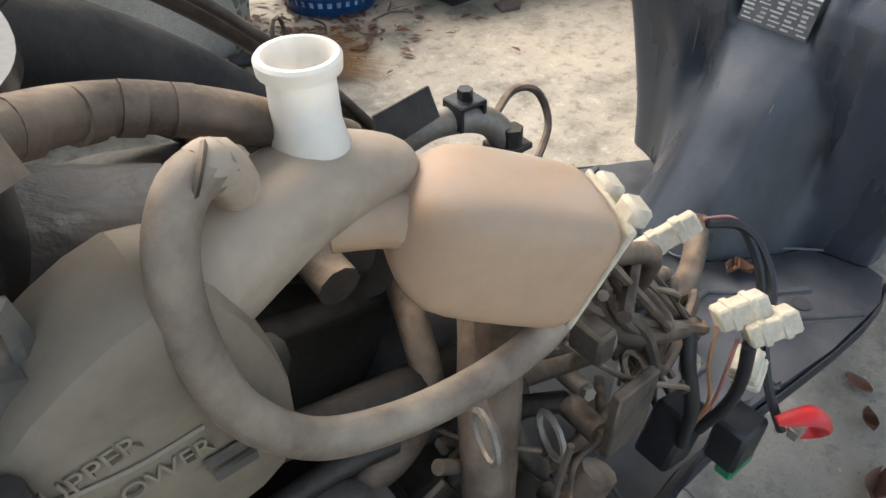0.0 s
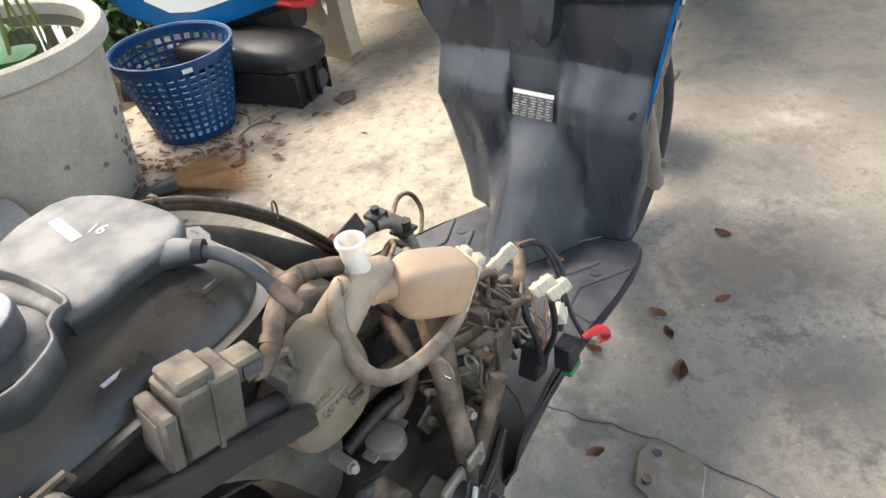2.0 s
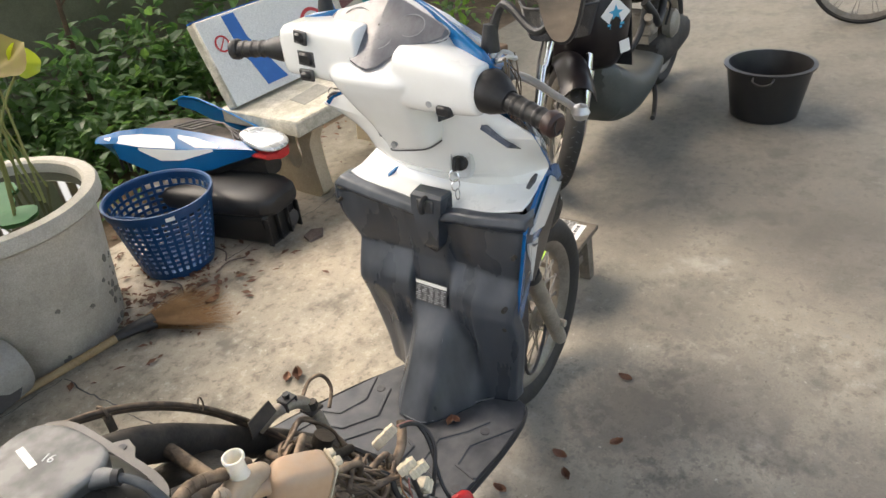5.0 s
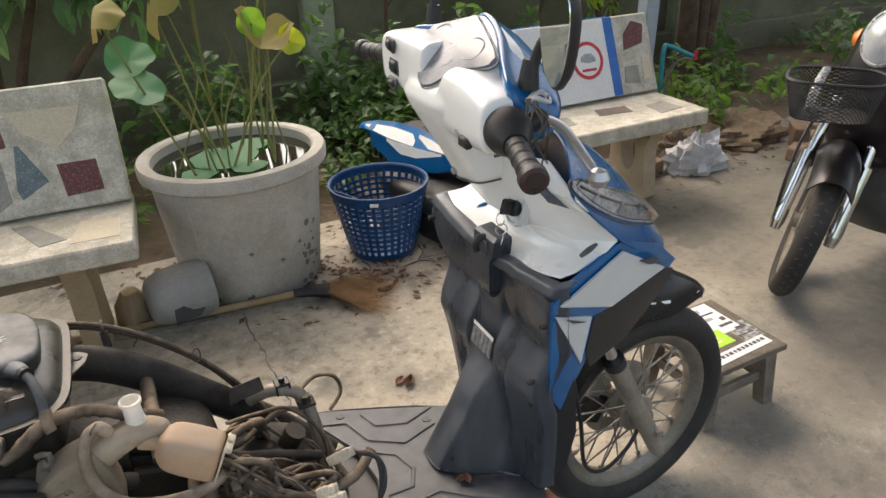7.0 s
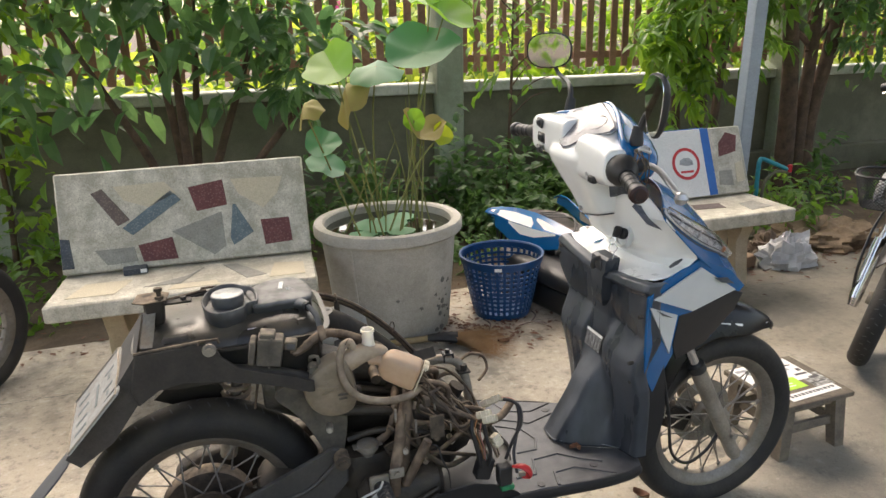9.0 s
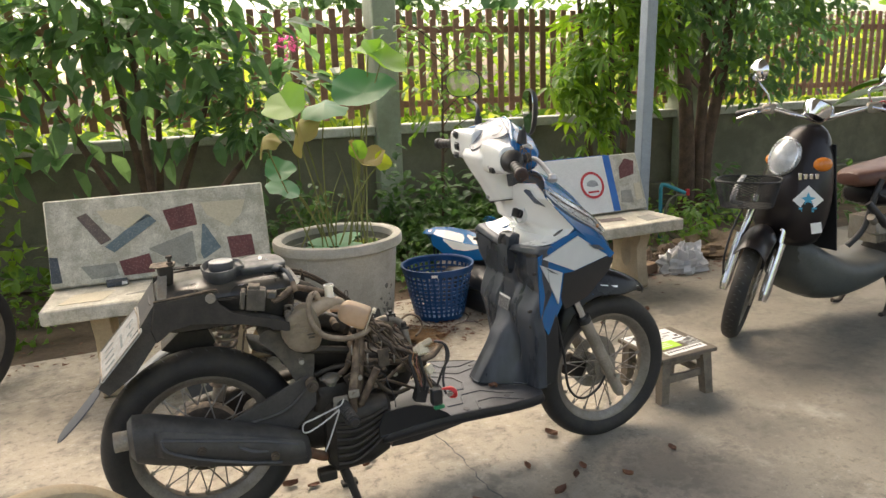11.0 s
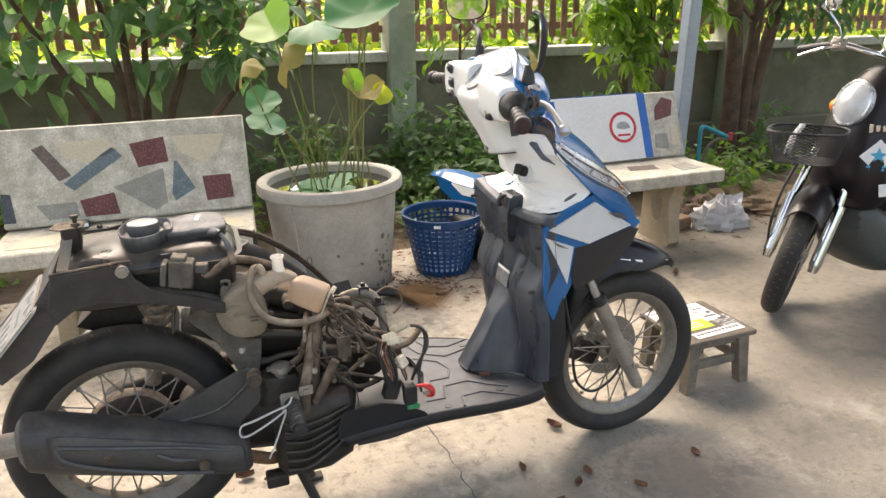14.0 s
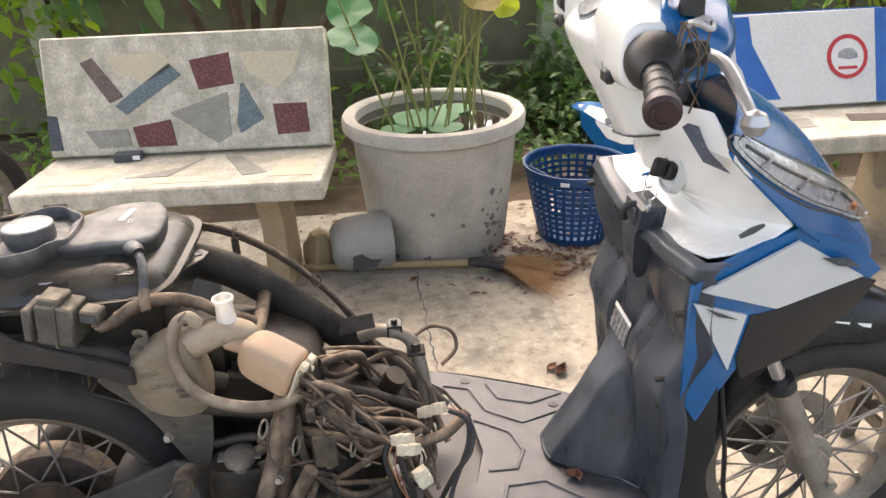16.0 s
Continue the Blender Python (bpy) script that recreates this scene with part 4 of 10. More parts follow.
H, R0, R1 = 0.285, 0.125, 0.185
rad = lambda z: R0 + (R1 - R0) * (z / H) ** 0.85
part("base", Shape().lathe([(0.0, 0.0), (R0, 0.0), (rad(0.03), 0.03), (rad(0.03) - 0.004, 0.03), (R0 - 0.006, 0.006), (0.0, 0.006)], 40), M["basketblue"], bk)
part("rim", Shape().lathe([(R1 - 0.006, H - 0.035), (R1 - 0.001, H - 0.035), (R1 + 0.006, H - 0.006), (R1 + 0.006, H), (R1 - 0.001, H), (R1 - 0.006, H - 0.006)], 48, loop=True), M["basketblue"], bk)
for k in range(1, 10):
    z = 0.03 + k * (H - 0.065) / 10
    part("hoop", Shape().lathe([(rad(z) - 0.004, z - 0.0052), (rad(z), z - 0.0052), (rad(z), z + 0.0052), (rad(z) - 0.004, z + 0.0052)], 40, loop=True), M["basketblue"], bk)
rib = Shape()
p = [(rad(z) - 0.0015, 0.0, z) for z in np.linspace(0.02, H - 0.03, 6)]
rib.loft([[(x - 0.002, -0.0062, z), (x + 0.002, -0.0062, z), (x + 0.002, 0.0062, z), (x - 0.002, 0.0062, z)] for x, _, z in p])
rib = rib.mesh("rib_bar")
rib.materials.append(M["basketblue"])
for k in range(34):
    part("rib", rib, M["basketblue"], bk, m=pose(0, 0, 0, 0, 0, 360 * k / 34))
part("tag", Shape().box((0, 0, 0), (0.03, 0.002, 0.013), frame_at((-0.135, -0.132, 0.262), (0.7, -0.715, 0), (0, 0, 1)) @ Matrix.Rotation(radians(90), 4, "X")), M["paper"], bk, "white sticker")
part("carry_handle", Shape().tube([(-0.17, -0.05, H - 0.01), (-0.13, -0.02, H - 0.03), (-0.10, 0.0, H - 0.05), (-0.13, 0.05, H - 0.03), (-0.165, 0.07, H - 0.01)], 0.006, n=6), M["basketblue"], bk)

# ---- wooden stool with stickers ----
M["oldwood"] = paint("weathered_stool_wood", (0.20, 0.165, 0.125), (0.11, 0.09, 0.07), 0.8, scale=14, mix=0.6, bump=0.25, bscale=70)
M["lime"] = paint("lime_label", (0.42, 0.68, 0.05), (0.36, 0.6, 0.04), 0.5, scale=20)
stool = thing("stool", "small weathered wooden stool with green and white labels on its top", "stool", pose(1.583, 0.055, 0, 0, 0, 2))
part("seat_top", Shape().box((0.125, 0.125, 0.178), (0.262, 0.262, 0.017), b=0.003), M["oldwood"], stool)
for x in (0.03, 0.22):
    for y in (0.03, 0.22):
        cx, cy = (x - 0.125) * 0.12, (y - 0.125) * 0.12
        g = Shape().loft([[(x + cx + a * 0.017, y + cy + b * 0.017, 0) for a, b in ((-1, -1), (1, -1), (1, 1), (-1, 1))], [(x + a * 0.02, y + b * 0.02, 0.17) for a, b in ((-1, -1), (1, -1), (1, 1), (-1, 1))]])
        part("leg", g, M["oldwood"], stool)
for c, s in (((0.125, 0.03, 0.085), (0.17, 0.014, 0.03)), ((0.125, 0.22, 0.085), (0.17, 0.014, 0.03)), ((0.03, 0.125, 0.085), (0.014, 0.17, 0.03)), ((0.22, 0.125, 0.085), (0.014, 0.17, 0.03)), ((0.125, 0.03, 0.155), (0.17, 0.012, 0.03)), ((0.22, 0.125, 0.155), (0.012, 0.17, 0.03))):
    part("stretcher", Shape().box(c, s, b=0.002), M["oldwood"], stool)
Z = 0.1872
part("sticker", Shape().box((0.112, 0.178, Z), (0.215, 0.135, 0.0009)), M["paper"], stool, "white printed label")
part("sticker", Shape().box((0.082, 0.098, Z + 0.0004), (0.150, 0.062, 0.0009), Matrix.Rotation(0.03, 4, "Z")), M["lime"], stool, "lime green label")
part("sticker", Shape().box((0.140, 0.030, Z), (0.190, 0.036, 0.0009), Matrix.Rotation(0.05, 4, "Z")), M["paper"], stool, "white label strip")
part("sticker", Shape().box((0.205, 0.105, Z), (0.070, 0.080, 0.0008), Matrix.Rotation(-0.04, 4, "Z")), M["scuffed"], stool, "scuffed grey label")
for k in range(12):
    part("print_bar", Shape().box((0.060 + 0.0145 * k, 0.033, Z + 0.0009), (0.008 + 0.003 * (k % 2), 0.011, 0.0006), Matrix.Rotation(0.05, 4, "Z")), M["labeldark"], stool)
for x, y, w, h, mt in ((0.192, 0.140, 0.045, 0.010, "ink"), (0.205, 0.165, 0.016, 0.016, "ink"), (0.055, 0.222, 0.085, 0.012, "labelgrey"), (0.120, 0.190, 0.060, 0.005, "labelgrey"), (0.060, 0.192, 0.040, 0.010, "labelgrey"), (0.145, 0.222, 0.060, 0.016, "labelgrey"), (0.185, 0.200, 0.040, 0.006, "ink"), (0.105, 0.163, 0.085, 0.004, "ink"), (0.215, 0.112, 0.034, 0.012, "ink"), (0.205, 0.082, 0.050, 0.004, "ink"), (0.110, 0.147, 0.070, 0.004, "labelgrey"), (0.165, 0.178, 0.030, 0.012, "labelgrey"), (0.085, 0.205, 0.030, 0.004, "ink")):
    part("print_bar", Shape().box((x, y, Z + 0.0010), (w, h, 0.0006)), M[mt], stool)
for k in range(3):
    part("print_bar", Shape().box((0.075 + 0.01 * k, 0.084 + 0.014 * k, Z + 0.0013), (0.10 - 0.02 * k, 0.004, 0.0005), Matrix.Rotation(0.03, 4, "Z")), M["paper"], stool)

# ---- black tub, broom, jug ----
M["tubblack"] = paint("black_tub_plastic", (0.014, 0.014, 0.015), (0.022, 0.022, 0.022), 0.35, scale=8, dust=(0.12, 0.11, 0.1), dust_amt=0.15)
tub = thing("tub", "black plastic tub with wire side handles on the slab", "tub", pose(3.34, -0.09, 0, 0, 0, 5))
part("tub_body", Shape().lathe([(0.0, 0.0), (0.135, 0.0), (0.142, 0.006), (0.178, 0.225), (0.19, 0.228), (0.191, 0.236), (0.172, 0.238), (0.168, 0.225), (0.134, 0.01), (0.0, 0.008)], 48), M["tubblack"], tub)
for s in (-1, 1):
    part("handle", Shape().tube([(s * 0.186, -0.04, 0.225), (s * 0.215, -0.035, 0.215), (s * 0.222, 0.0, 0.205), (s * 0.215, 0.035, 0.215), (s * 0.186, 0.04, 0.225)], 0.0045, n=6), M["blackcable"], tub)
M["bamboo"] = paint("bamboo_handle", (0.36, 0.27, 0.15), (0.24, 0.17, 0.09), 0.6, scale=14, bump=0.1)
M["bristle"] = paint("straw_bristle", (0.34, 0.20, 0.085), (0.20, 0.11, 0.05), 0.8, scale=30)
broom = thing("broom", "straw broom with a bamboo handle lying on the slab", "broom", pose(0.88, 1.205, 0, 0, 0, 0))
part("handle", Shape().tube([(0.0, 0.0, 0.035), (-0.3, 0.045, 0.026), (-0.62, 0.095, 0.018), (-0.95, 0.15, 0.014)], [0.014, 0.013, 0.012, 0.011], n=10), M["bamboo"], broom)
part("binding", Shape().tube([(-0.05, 0.008, 0.036), (0.02, -0.008, 0.035), (0.07, -0.022, 0.03)], [0.017, 0.026, 0.033], n=12, flat=0.75), M["blackcable"], broom, "black bound neck")
g = Shape()
for k in range(420):
    u, z0 = rnd.uniform(-1, 1), rnd.uniform(0.012, 0.045)
    L = rnd.uniform(0.16, 0.29)
    a = -0.38 + u * 0.62 + rnd.gauss(0, 0.06)
    p0 = Vector((0.055, -0.018 + u * 0.026, z0))
    d = Vector((math.cos(a), math.sin(a), 0))
    p2 = p0 + d * L
    p2.z = max(0.003, z0 * rnd.uniform(0.1, 0.6))
    p1 = p0.lerp(p2, 0.5) + Vector((0, 0, 0.006))
    w = Vector((-d.y, d.x, 0)) * 0.0011
    up = Vector((0, 0, 0.001))
    g.add([p0 - w, p0 + w, p1 - w, p1 + w, p2], [(0, 1, 3, 2), (2, 3, 4)])
tagged(part("bristles", g, M["bristle"], broom, "fanned straw bristles", smooth=0), kind="stuff")
M["jug"] = paint("cloudy_grey_plastic", (0.40, 0.40, 0.375), (0.27, 0.27, 0.25), 0.4, scale=9, trans=0.1, dust=(0.33, 0.3, 0.25), dust_amt=0.35)
jug = thing("plastic_jug", "cloudy grey plastic jug lying beside the pot", "jug", pose(0.475, 1.30, 0.0, 0, 0, 8))
g = Shape()
g.loft([[Vector((-0.105 + x, 0, 0.098)) + Vector((0, r * math.cos(a), r * math.sin(a))) for a in np.linspace(0, 6.283, 25)[:-1]] for x, r in ((0.0, 0.055), (0.012, 0.075), (0.05, 0.092), (0.12, 0.098), (0.19, 0.098), (0.205, 0.09))], cap=True)
part("jug_body", g, M["jug"], jug)
part("jug_base", Shape().plate([(-0.05, -0.02), (0.03, -0.03), (0.06, 0.0), (0.045, 0.035), (-0.04, 0.03)], 0.003, frame_at((0.0, -0.094, 0.07), (1, 0.02, 0.15), (0, 0, 1))), M["ink"], jug, "dark torn opening")
stone = thing("stone", "rough dark earthen lump beside the jug", "stone", pose(0.325, 1.35, 0.0))
q = random.Random(5)
g = Shape().loft([[Vector((r * math.cos(a) * q.uniform(0.75, 1.2), r * math.sin(a) * q.uniform(0.75, 1.2), z)) for a in np.linspace(0, 6.28, 12)[:-1]] for z, r in ((0.0, 0.055), (0.04, 0.062), (0.09, 0.055), (0.125, 0.03))])
part("lump", g, M["legcast"], stone)

# ---- the stripped scooter: x runs to its front, the rear axle stands over the origin ----
sc = thing("scooter", "white and blue scooter, stripped bare behind, on its stand", "scooter")
TOY = Matrix(((1, 0, 0, 0), (0, 0, 1, 0), (0, -1, 0, 0), (0, 0, 0, 1)))   # z axis of a lathe laid along y


def wheel(parent, c, R, w, rim_r, hub_r, turn, name, spokes=36, disc=None, drum=None, hubmat="alloy", rake="Z"):
    """A spoked wheel: hub, tyre, rim and single spokes."""
    base = Matrix.Translation(c) @ Matrix.Rotation(turn, 4, rake) @ TOY
    hub = part(name, Shape().lathe([(0.010, -0.05), (0.024, -0.05), (0.026, -0.03), (hub_r, -0.026), (hub_r, -0.018), (0.026, -0.012), (0.026, 0.012), (hub_r, 0.018), (hub_r, 0.026), (0.026, 0.03), (0.024, 0.05), (0.010, 0.05)], 28, loop=True), M[hubmat], parent, m=base)
    h = w / 2
    prof = [(rim_r - 0.002, -h * 0.55), (rim_r + 0.012, -h * 0.86), (rim_r + (R - rim_r) * 0.5, -h), (R - 0.016, -h * 0.86), (R - 0.004, -h * 0.5), (R, -h * 0.15), (R, h * 0.15), (R - 0.004, h * 0.5), (R - 0.016, h * 0.86), (rim_r + (R - rim_r) * 0.5, h), (rim_r + 0.012, h * 0.86), (rim_r - 0.002, h * 0.55)]
    tyre = part("tyre", Shape().lathe(prof, 72, loop=True), M["tyre"], hub, "worn black tyre")
    g = Shape()
    for k in range(44):
        a = 2 * math.pi * k / 44
        for s in (-1, 1):
            p = [Vector(((R + 0.0006 - 0.020 * u * u) * math.cos(a + 0.05 * u + s * 0.03), (R + 0.0006 - 0.020 * u * u) * math.sin(a + 0.05 * u + s * 0.03), s * h * (0.10 + 0.74 * u))) for u in (0, 0.35, 0.7, 1.0)]
            t = Vector((-math.sin(a), math.cos(a), 0)) * 0.0017
            g.add([q for v in p for q in (v - t, v + t)], [(0, 1, 3, 2), (2, 3, 5, 4), (4, 5, 7, 6)])
    part("tread_groove", g, M["ink"], hub, smooth=0)
    r = rim_r
    part("rim", Shape().lathe([(r, -h * 0.66), (r + 0.004, -h * 0.66), (r + 0.004, -h * 0.56), (r - 0.006, -h * 0.5), (r - 0.018, -h * 0.25), (r - 0.020, 0), (r - 0.018, h * 0.25), (r - 0.006, h * 0.5), (r + 0.004, h * 0.56), (r + 0.004, h * 0.66), (r, h * 0.66), (r - 0.010, h * 0.5), (r - 0.023, h * 0.25), (r - 0.025, 0), (r - 0.023, -h * 0.25), (r - 0.010, -h * 0.5)], 60, loop=True), M["rim"], hub, "dull grey metal rim")
    shapes = []
    for s in (1, -1):
        for dirn in (1, -1):
            a = dirn * 0.62
            g = Shape().cyl((hub_r - 0.005, 0, s * 0.022), ((r - 0.021) * math.cos(a), (r - 0.021) * math.sin(a), 0), 0.0021, n=5)
            g.cyl(((r - 0.034) * math.cos(a * 0.93), (r - 0.034) * math.sin(a * 0.93), 0), ((r - 0.019) * math.cos(a), (r - 0.019) * math.sin(a), 0), 0.003, n=5)
            me = g.mesh("spoke")
            me.materials.append(M["spoke"])
            shapes.append(me)
    for k in range(spokes):
        part("spoke", shapes[k % 4], M["spoke"], hub, m=Matrix.Rotation(2 * math.pi * k / spokes, 4, "Z"))
    if disc:
        g, k, ro, ri = Shape(), 48, disc, disc * 0.58
        g.lathe([(ri, 0.040), (ro, 0.040), (ro, 0.044), (ri, 0.044)], 48, loop=True)
        part("brake_disc", g, M["alloy"], hub, "drilled steel brake disc")
        g = Shape()
        for j in range(24):
            a, rr = 2 * math.pi * j / 24, ri + (ro - ri) * (0.25, 0.5, 0.75)[j % 3]
            g.lathe([(0.0, 0.0), (0.0042, 0.0), (0.0042, 0.0006), (0.0, 0.0006)], 8, Matrix.Translation((rr * math.cos(a), rr * math.sin(a), 0.0442)))
        part("drill_hole", g, M["ink"], hub)
        for j in range(5):
            a = 2 * math.pi * j / 5
            part("disc_arm", Shape().box((0.5 * (ri + hub_r * 0.5), 0, 0.040), (ri - hub_r * 0.5 + 0.02, 0.014, 0.006), Matrix.Rotation(a, 4, "Z"), b=0.001), M["alloy"], hub)
    if drum:
        part("brake_drum", Shape().lathe([(0.0, 0.048), (drum * 0.82, 0.048), (drum, 0.038), (drum + 0.006, 0.028), (drum + 0.006, 0.010), (drum, 0.0), (0.02, 0.0)], 40), M["dusty"], hub, "dusty brown brake drum")
        g = Shape()
        for j in range(18):
            a = 2 * math.pi * j / 18
            g.lathe([(0.0, 0.0), (0.003, 0.0), (0.003, 0.001), (0.0, 0.001)], 7, Matrix.Translation((drum * 0.9 * math.cos(a), drum * 0.9 * math.sin(a), 0.0445)))
        part("spoke_hole", g, M["ink"], hub)
    return hub


wheel(sc, (1.28, 0.0, 0.249), 0.249, 0.082, 0.186, 0.042, radians(2), "front_wheel", disc=0.092)
wheel(sc, (0.0, 0.0, 0.293), 0.262, 0.094, 0.190, 0.058, 0.0, "rear_wheel", drum=0.092, hubmat="dusty")

# fork and front fender
for s in (-1, 1):
    y = s * 0.072
    part("fork_slider", Shape().cyl((1.302, y, 0.182), (1.170, y, 0.450), 0.0185, 0.0205, n=16).cyl((1.308, y, 0.170), (1.300, y, 0.186), 0.014, 0.0185, n=14), M["forkgrey"], sc, "dusty grey fork leg")
    part("dust_seal", Shape().cyl((1.172, y, 0.446), (1.163, y, 0.464), 0.0225, n=16), M["blackcable"], sc)
    part("fork_tube", Shape().cyl((1.168, y, 0.455), (1.082, y, 0.63), 0.0135, n=14), M["chrome"], sc, "chrome fork tube")
part("axle_nut", Shape().cyl((1.28, -0.10, 0.249), (1.28, 0.10, 0.249), 0.009, n=8), M["alloy"], sc)
part("brake_caliper", Shape().box((1.200, 0.056, 0.245), (0.095, 0.045, 0.075), Matrix.Translation((1.20, 0.05, 0.235)) @ Matrix.Rotation(0.5, 4, "Y") @ Matrix.Translation((-1.20, -0.05, -0.235)), b=0.010).cyl((1.19, 0.03, 0.25), (1.19, 0.085, 0.25), 0.026, n=16), M["shadegrime"], sc, "dark dusty brake caliper")
part("splash_guard", Shape().sheet([[(x, y, z) for y in (-0.060, 0.0, 0.060)] for x, z in ((1.085, 0.50), (1.045, 0.42), (1.020, 0.33), (1.018, 0.24))], 0.004), M["wetblack"], sc, "black splash guard behind the wheel", sub=1)
part("brake_hose", Shape().tube([(1.06, -0.08, 0.50), (1.08, -0.095, 0.36), (1.10, -0.09, 0.24), (1.16, -0.075, 0.185), (1.23, -0.06, 0.20), (1.265, -0.055, 0.245)], 0.0042, n=7, sm=6), M["blackcable"], sc, "black brake hose")
rows = []
CL = [(1.452, 0.494, 0.006), (1.425, 0.524, 0.030), (1.375, 0.556, 0.052), (1.31, 0.588, 0.066), (1.23, 0.606, 0.071), (1.16, 0.590, 0.070), (1.10, 0.510, 0.066), (1.06, 0.42, 0.062), (1.035, 0.35, 0.058), (1.024, 0.28, 0.052)]
for x, z, w in CL:
    n = Vector((x - 1.28, 0, z - 0.25)).normalized()
    drop = 0.022 if x > 1.40 else 0.05 + 0.035 * (1.14 < x < 1.36)
    row = []
    for u in np.linspace(-1, 1, 11):
        p = Vector((x, w * u, z)) - n * (drop * abs(u) ** 2.6)
        row.append(p)
    rows.append(row)
part("front_fender", Shape().sheet(rows, 0.003), M["wetblack"], sc, "glossy black front fender", sub=1)
def on_fender(i, u, out=0.0012):
    k = min(len(CL) - 2, int(i))
    f = i - k
    x, z, w = (CL[k][n] * (1 - f) + CL[k + 1][n] * f for n in range(3))
    nn = Vector((x - 1.28, 0, z - 0.25)).normalized()
    drop = 0.022 + 0.028 * min(1.0, max(0.0, (1.42 - x) / 0.05)) + 0.035 * min(1.0, max(0.0, (1.40 - x) / 0.06))
    return Vector((x, w * u, z)) + nn * (out - drop * abs(u) ** 2.6) + Vector((0, math.copysign(out, u), 0))


for s in (-1, 1):
    part("fender_stripe", Shape().sheet([[on_fender(i, s * u) for u in (a, (a + b) / 2, b)] for i, a, b in ((1.2, 0.81, 0.82), (2.0, 0.80, 0.84), (3.0, 0.81, 0.845), (4.0, 0.83, 0.84))], 0.001), M["white"], sc, "white fender stripe")
    part("fender_stripe", Shape().sheet([[on_fender(i, s * u) for u in (a, (a + b) / 2, b)] for i, a, b in ((1.6, 0.87, 0.88), (2.4, 0.87, 0.93), (3.4, 0.89, 0.95), (4.6, 0.92, 0.94))], 0.001), M["blue"], sc, "blue fender stripe")

# leg shield, seen from the rider's side
YC = 0.022
# height, x of the middle, of the ridges and of the edges, left and right edge
SH = [(0.730, 0.972, 0.972, 0.974, 0.206, -0.176), (0.739, 0.956, 0.956, 0.960, 0.218, -0.182), (0.737, 0.944, 0.943, 0.948, 0.227, -0.185), (0.725, 0.940, 0.938, 0.942, 0.236, -0.184), (0.712, 0.955, 0.953, 0.950, 0.245, -0.183), (0.690, 0.959, 0.956, 0.948, 0.250, -0.180), (0.645, 0.961, 0.961, 0.954, 0.238, -0.172), (0.597, 0.963, 0.970, 0.968, 0.219, -0.162), (0.588, 0.961, 0.967, 0.967, 0.216, -0.160), (0.536, 0.948, 0.937, 0.946, 0.212, -0.152), (0.508, 0.944, 0.932, 0.942, 0.214, -0.150), (0.47, 0.940, 0.931, 0.950, 0.206, -0.155), (0.43, 0.934, 0.927, 0.954, 0.197, -0.152), (0.39, 0.928, 0.923, 0.957, 0.188, -0.147), (0.355, 0.92, 0.918, 0.959, 0.180, -0.143), (0.328, 0.91, 0.91, 0.960, 0.176, -0.139), (0.305, 0.90, 0.90, 0.961, 0.174, -0.138), (0.285, 0.89, 0.89, 0.962, 0.172, -0.137)]
rows = []
for z, xm, xr, xe, yl, yr in SH:
    deep = 0.009 * min(1.0, max(0.0, (0.575 - z) / 0.03)) * min(1.0, max(0.15, (z - 0.315) / 0.05))
    cl, cr = 0.080 + 0.06 * max(0.0, 0.45 - z), -0.016 + 0.02 * max(0.0, 0.45 - z)
    gl, gr = cl + (yl - cl) * 0.42, cr + (yr - cr) * 0.45
    cols = [(xe + 0.030, yl + 0.002), (xe + 0.002, yl), (xe, yl - 0.006), (xr + (xe - xr) * 0.55, gl + (yl - gl) * 0.5), (xr, gl), (xr + 0.001, cl + 0.012), (xr + 0.001, cl), (xm + deep, cl - 0.007), (xm + deep, 0.5 * (cl + cr)), (xm + deep, cr + 0.007), (xr + 0.003, cr - 0.004), (xr + 0.005, 0.6 * cr + 0.4 * gr), (xr, gr), (xr + (xe - xr) * 0.6, gr + (yr - gr) * 0.5), (xe, yr + 0.006), (xe + 0.002, yr), (xe + 0.030, yr - 0.002)]
    # below the label the middle stands out as a tunnel that leans back to the floor
    w = min(1.0, max(0.0, (0.53 - z) / 0.10))
    xc = float(np.interp(z, (0.283, 0.337, 0.369, 0.407, 0.459, 0.516), (0.815, 0.847, 0.868, 0.889, 0.911, 0.934)))
    tunnel = {3: (xe - 0.006, 0.145), 4: (xe - 0.020, 0.115), 5: (xc + 0.050, 0.086), 6: (xc + 0.024, 0.069), 7: (xc + 0.002, 0.050), 8: (xc, 0.020), 9: (xc + 0.004, -0.012), 10: (xc + 0.040, -0.040), 11: (xc + 0.082, -0.061), 12: (xe - 0.016, -0.082), 13: (xe - 0.006, -0.108)}
    for k, (tx, ty) in tunnel.items():
        tx = min(tx, xe - 0.003)
        cols[k] = (cols[k][0] + (tx - cols[k][0]) * w, cols[k][1] + (ty - cols[k][1]) * w)
    # the rolled lip dips towards the hook
    sag = max(0.0, (z - 0.60) / 0.15) if z > 0.60 else 0.0
    rows.append([(x, y, z - 0.030 * sag * max(0.0, 1 - abs(y - YC + 0.008) / 0.20)) for x, y in cols])
shield = part("leg_shield", Shape().sheet(rows[::-1], 0.004), M["shield"], sc, "worn blue-black plastic leg shield", smooth=180)
creased(shield, 0.6)
ce = shield.data.attributes["crease_edge"]
for ed in shield.data.edges:
    a, b = (shield.data.vertices[v].co for v in ed.vertices)
    if abs(a.z - b.z) > 0.015 and max(a.z, b.z) < 0.56 and (0.040 < a.y < 0.075 or -0.045 < a.y < -0.005):
        ce.data[ed.index].value = 0.97
md = shield.modifiers.new("round", "SUBSURF")
md.levels = md.render_levels = 2
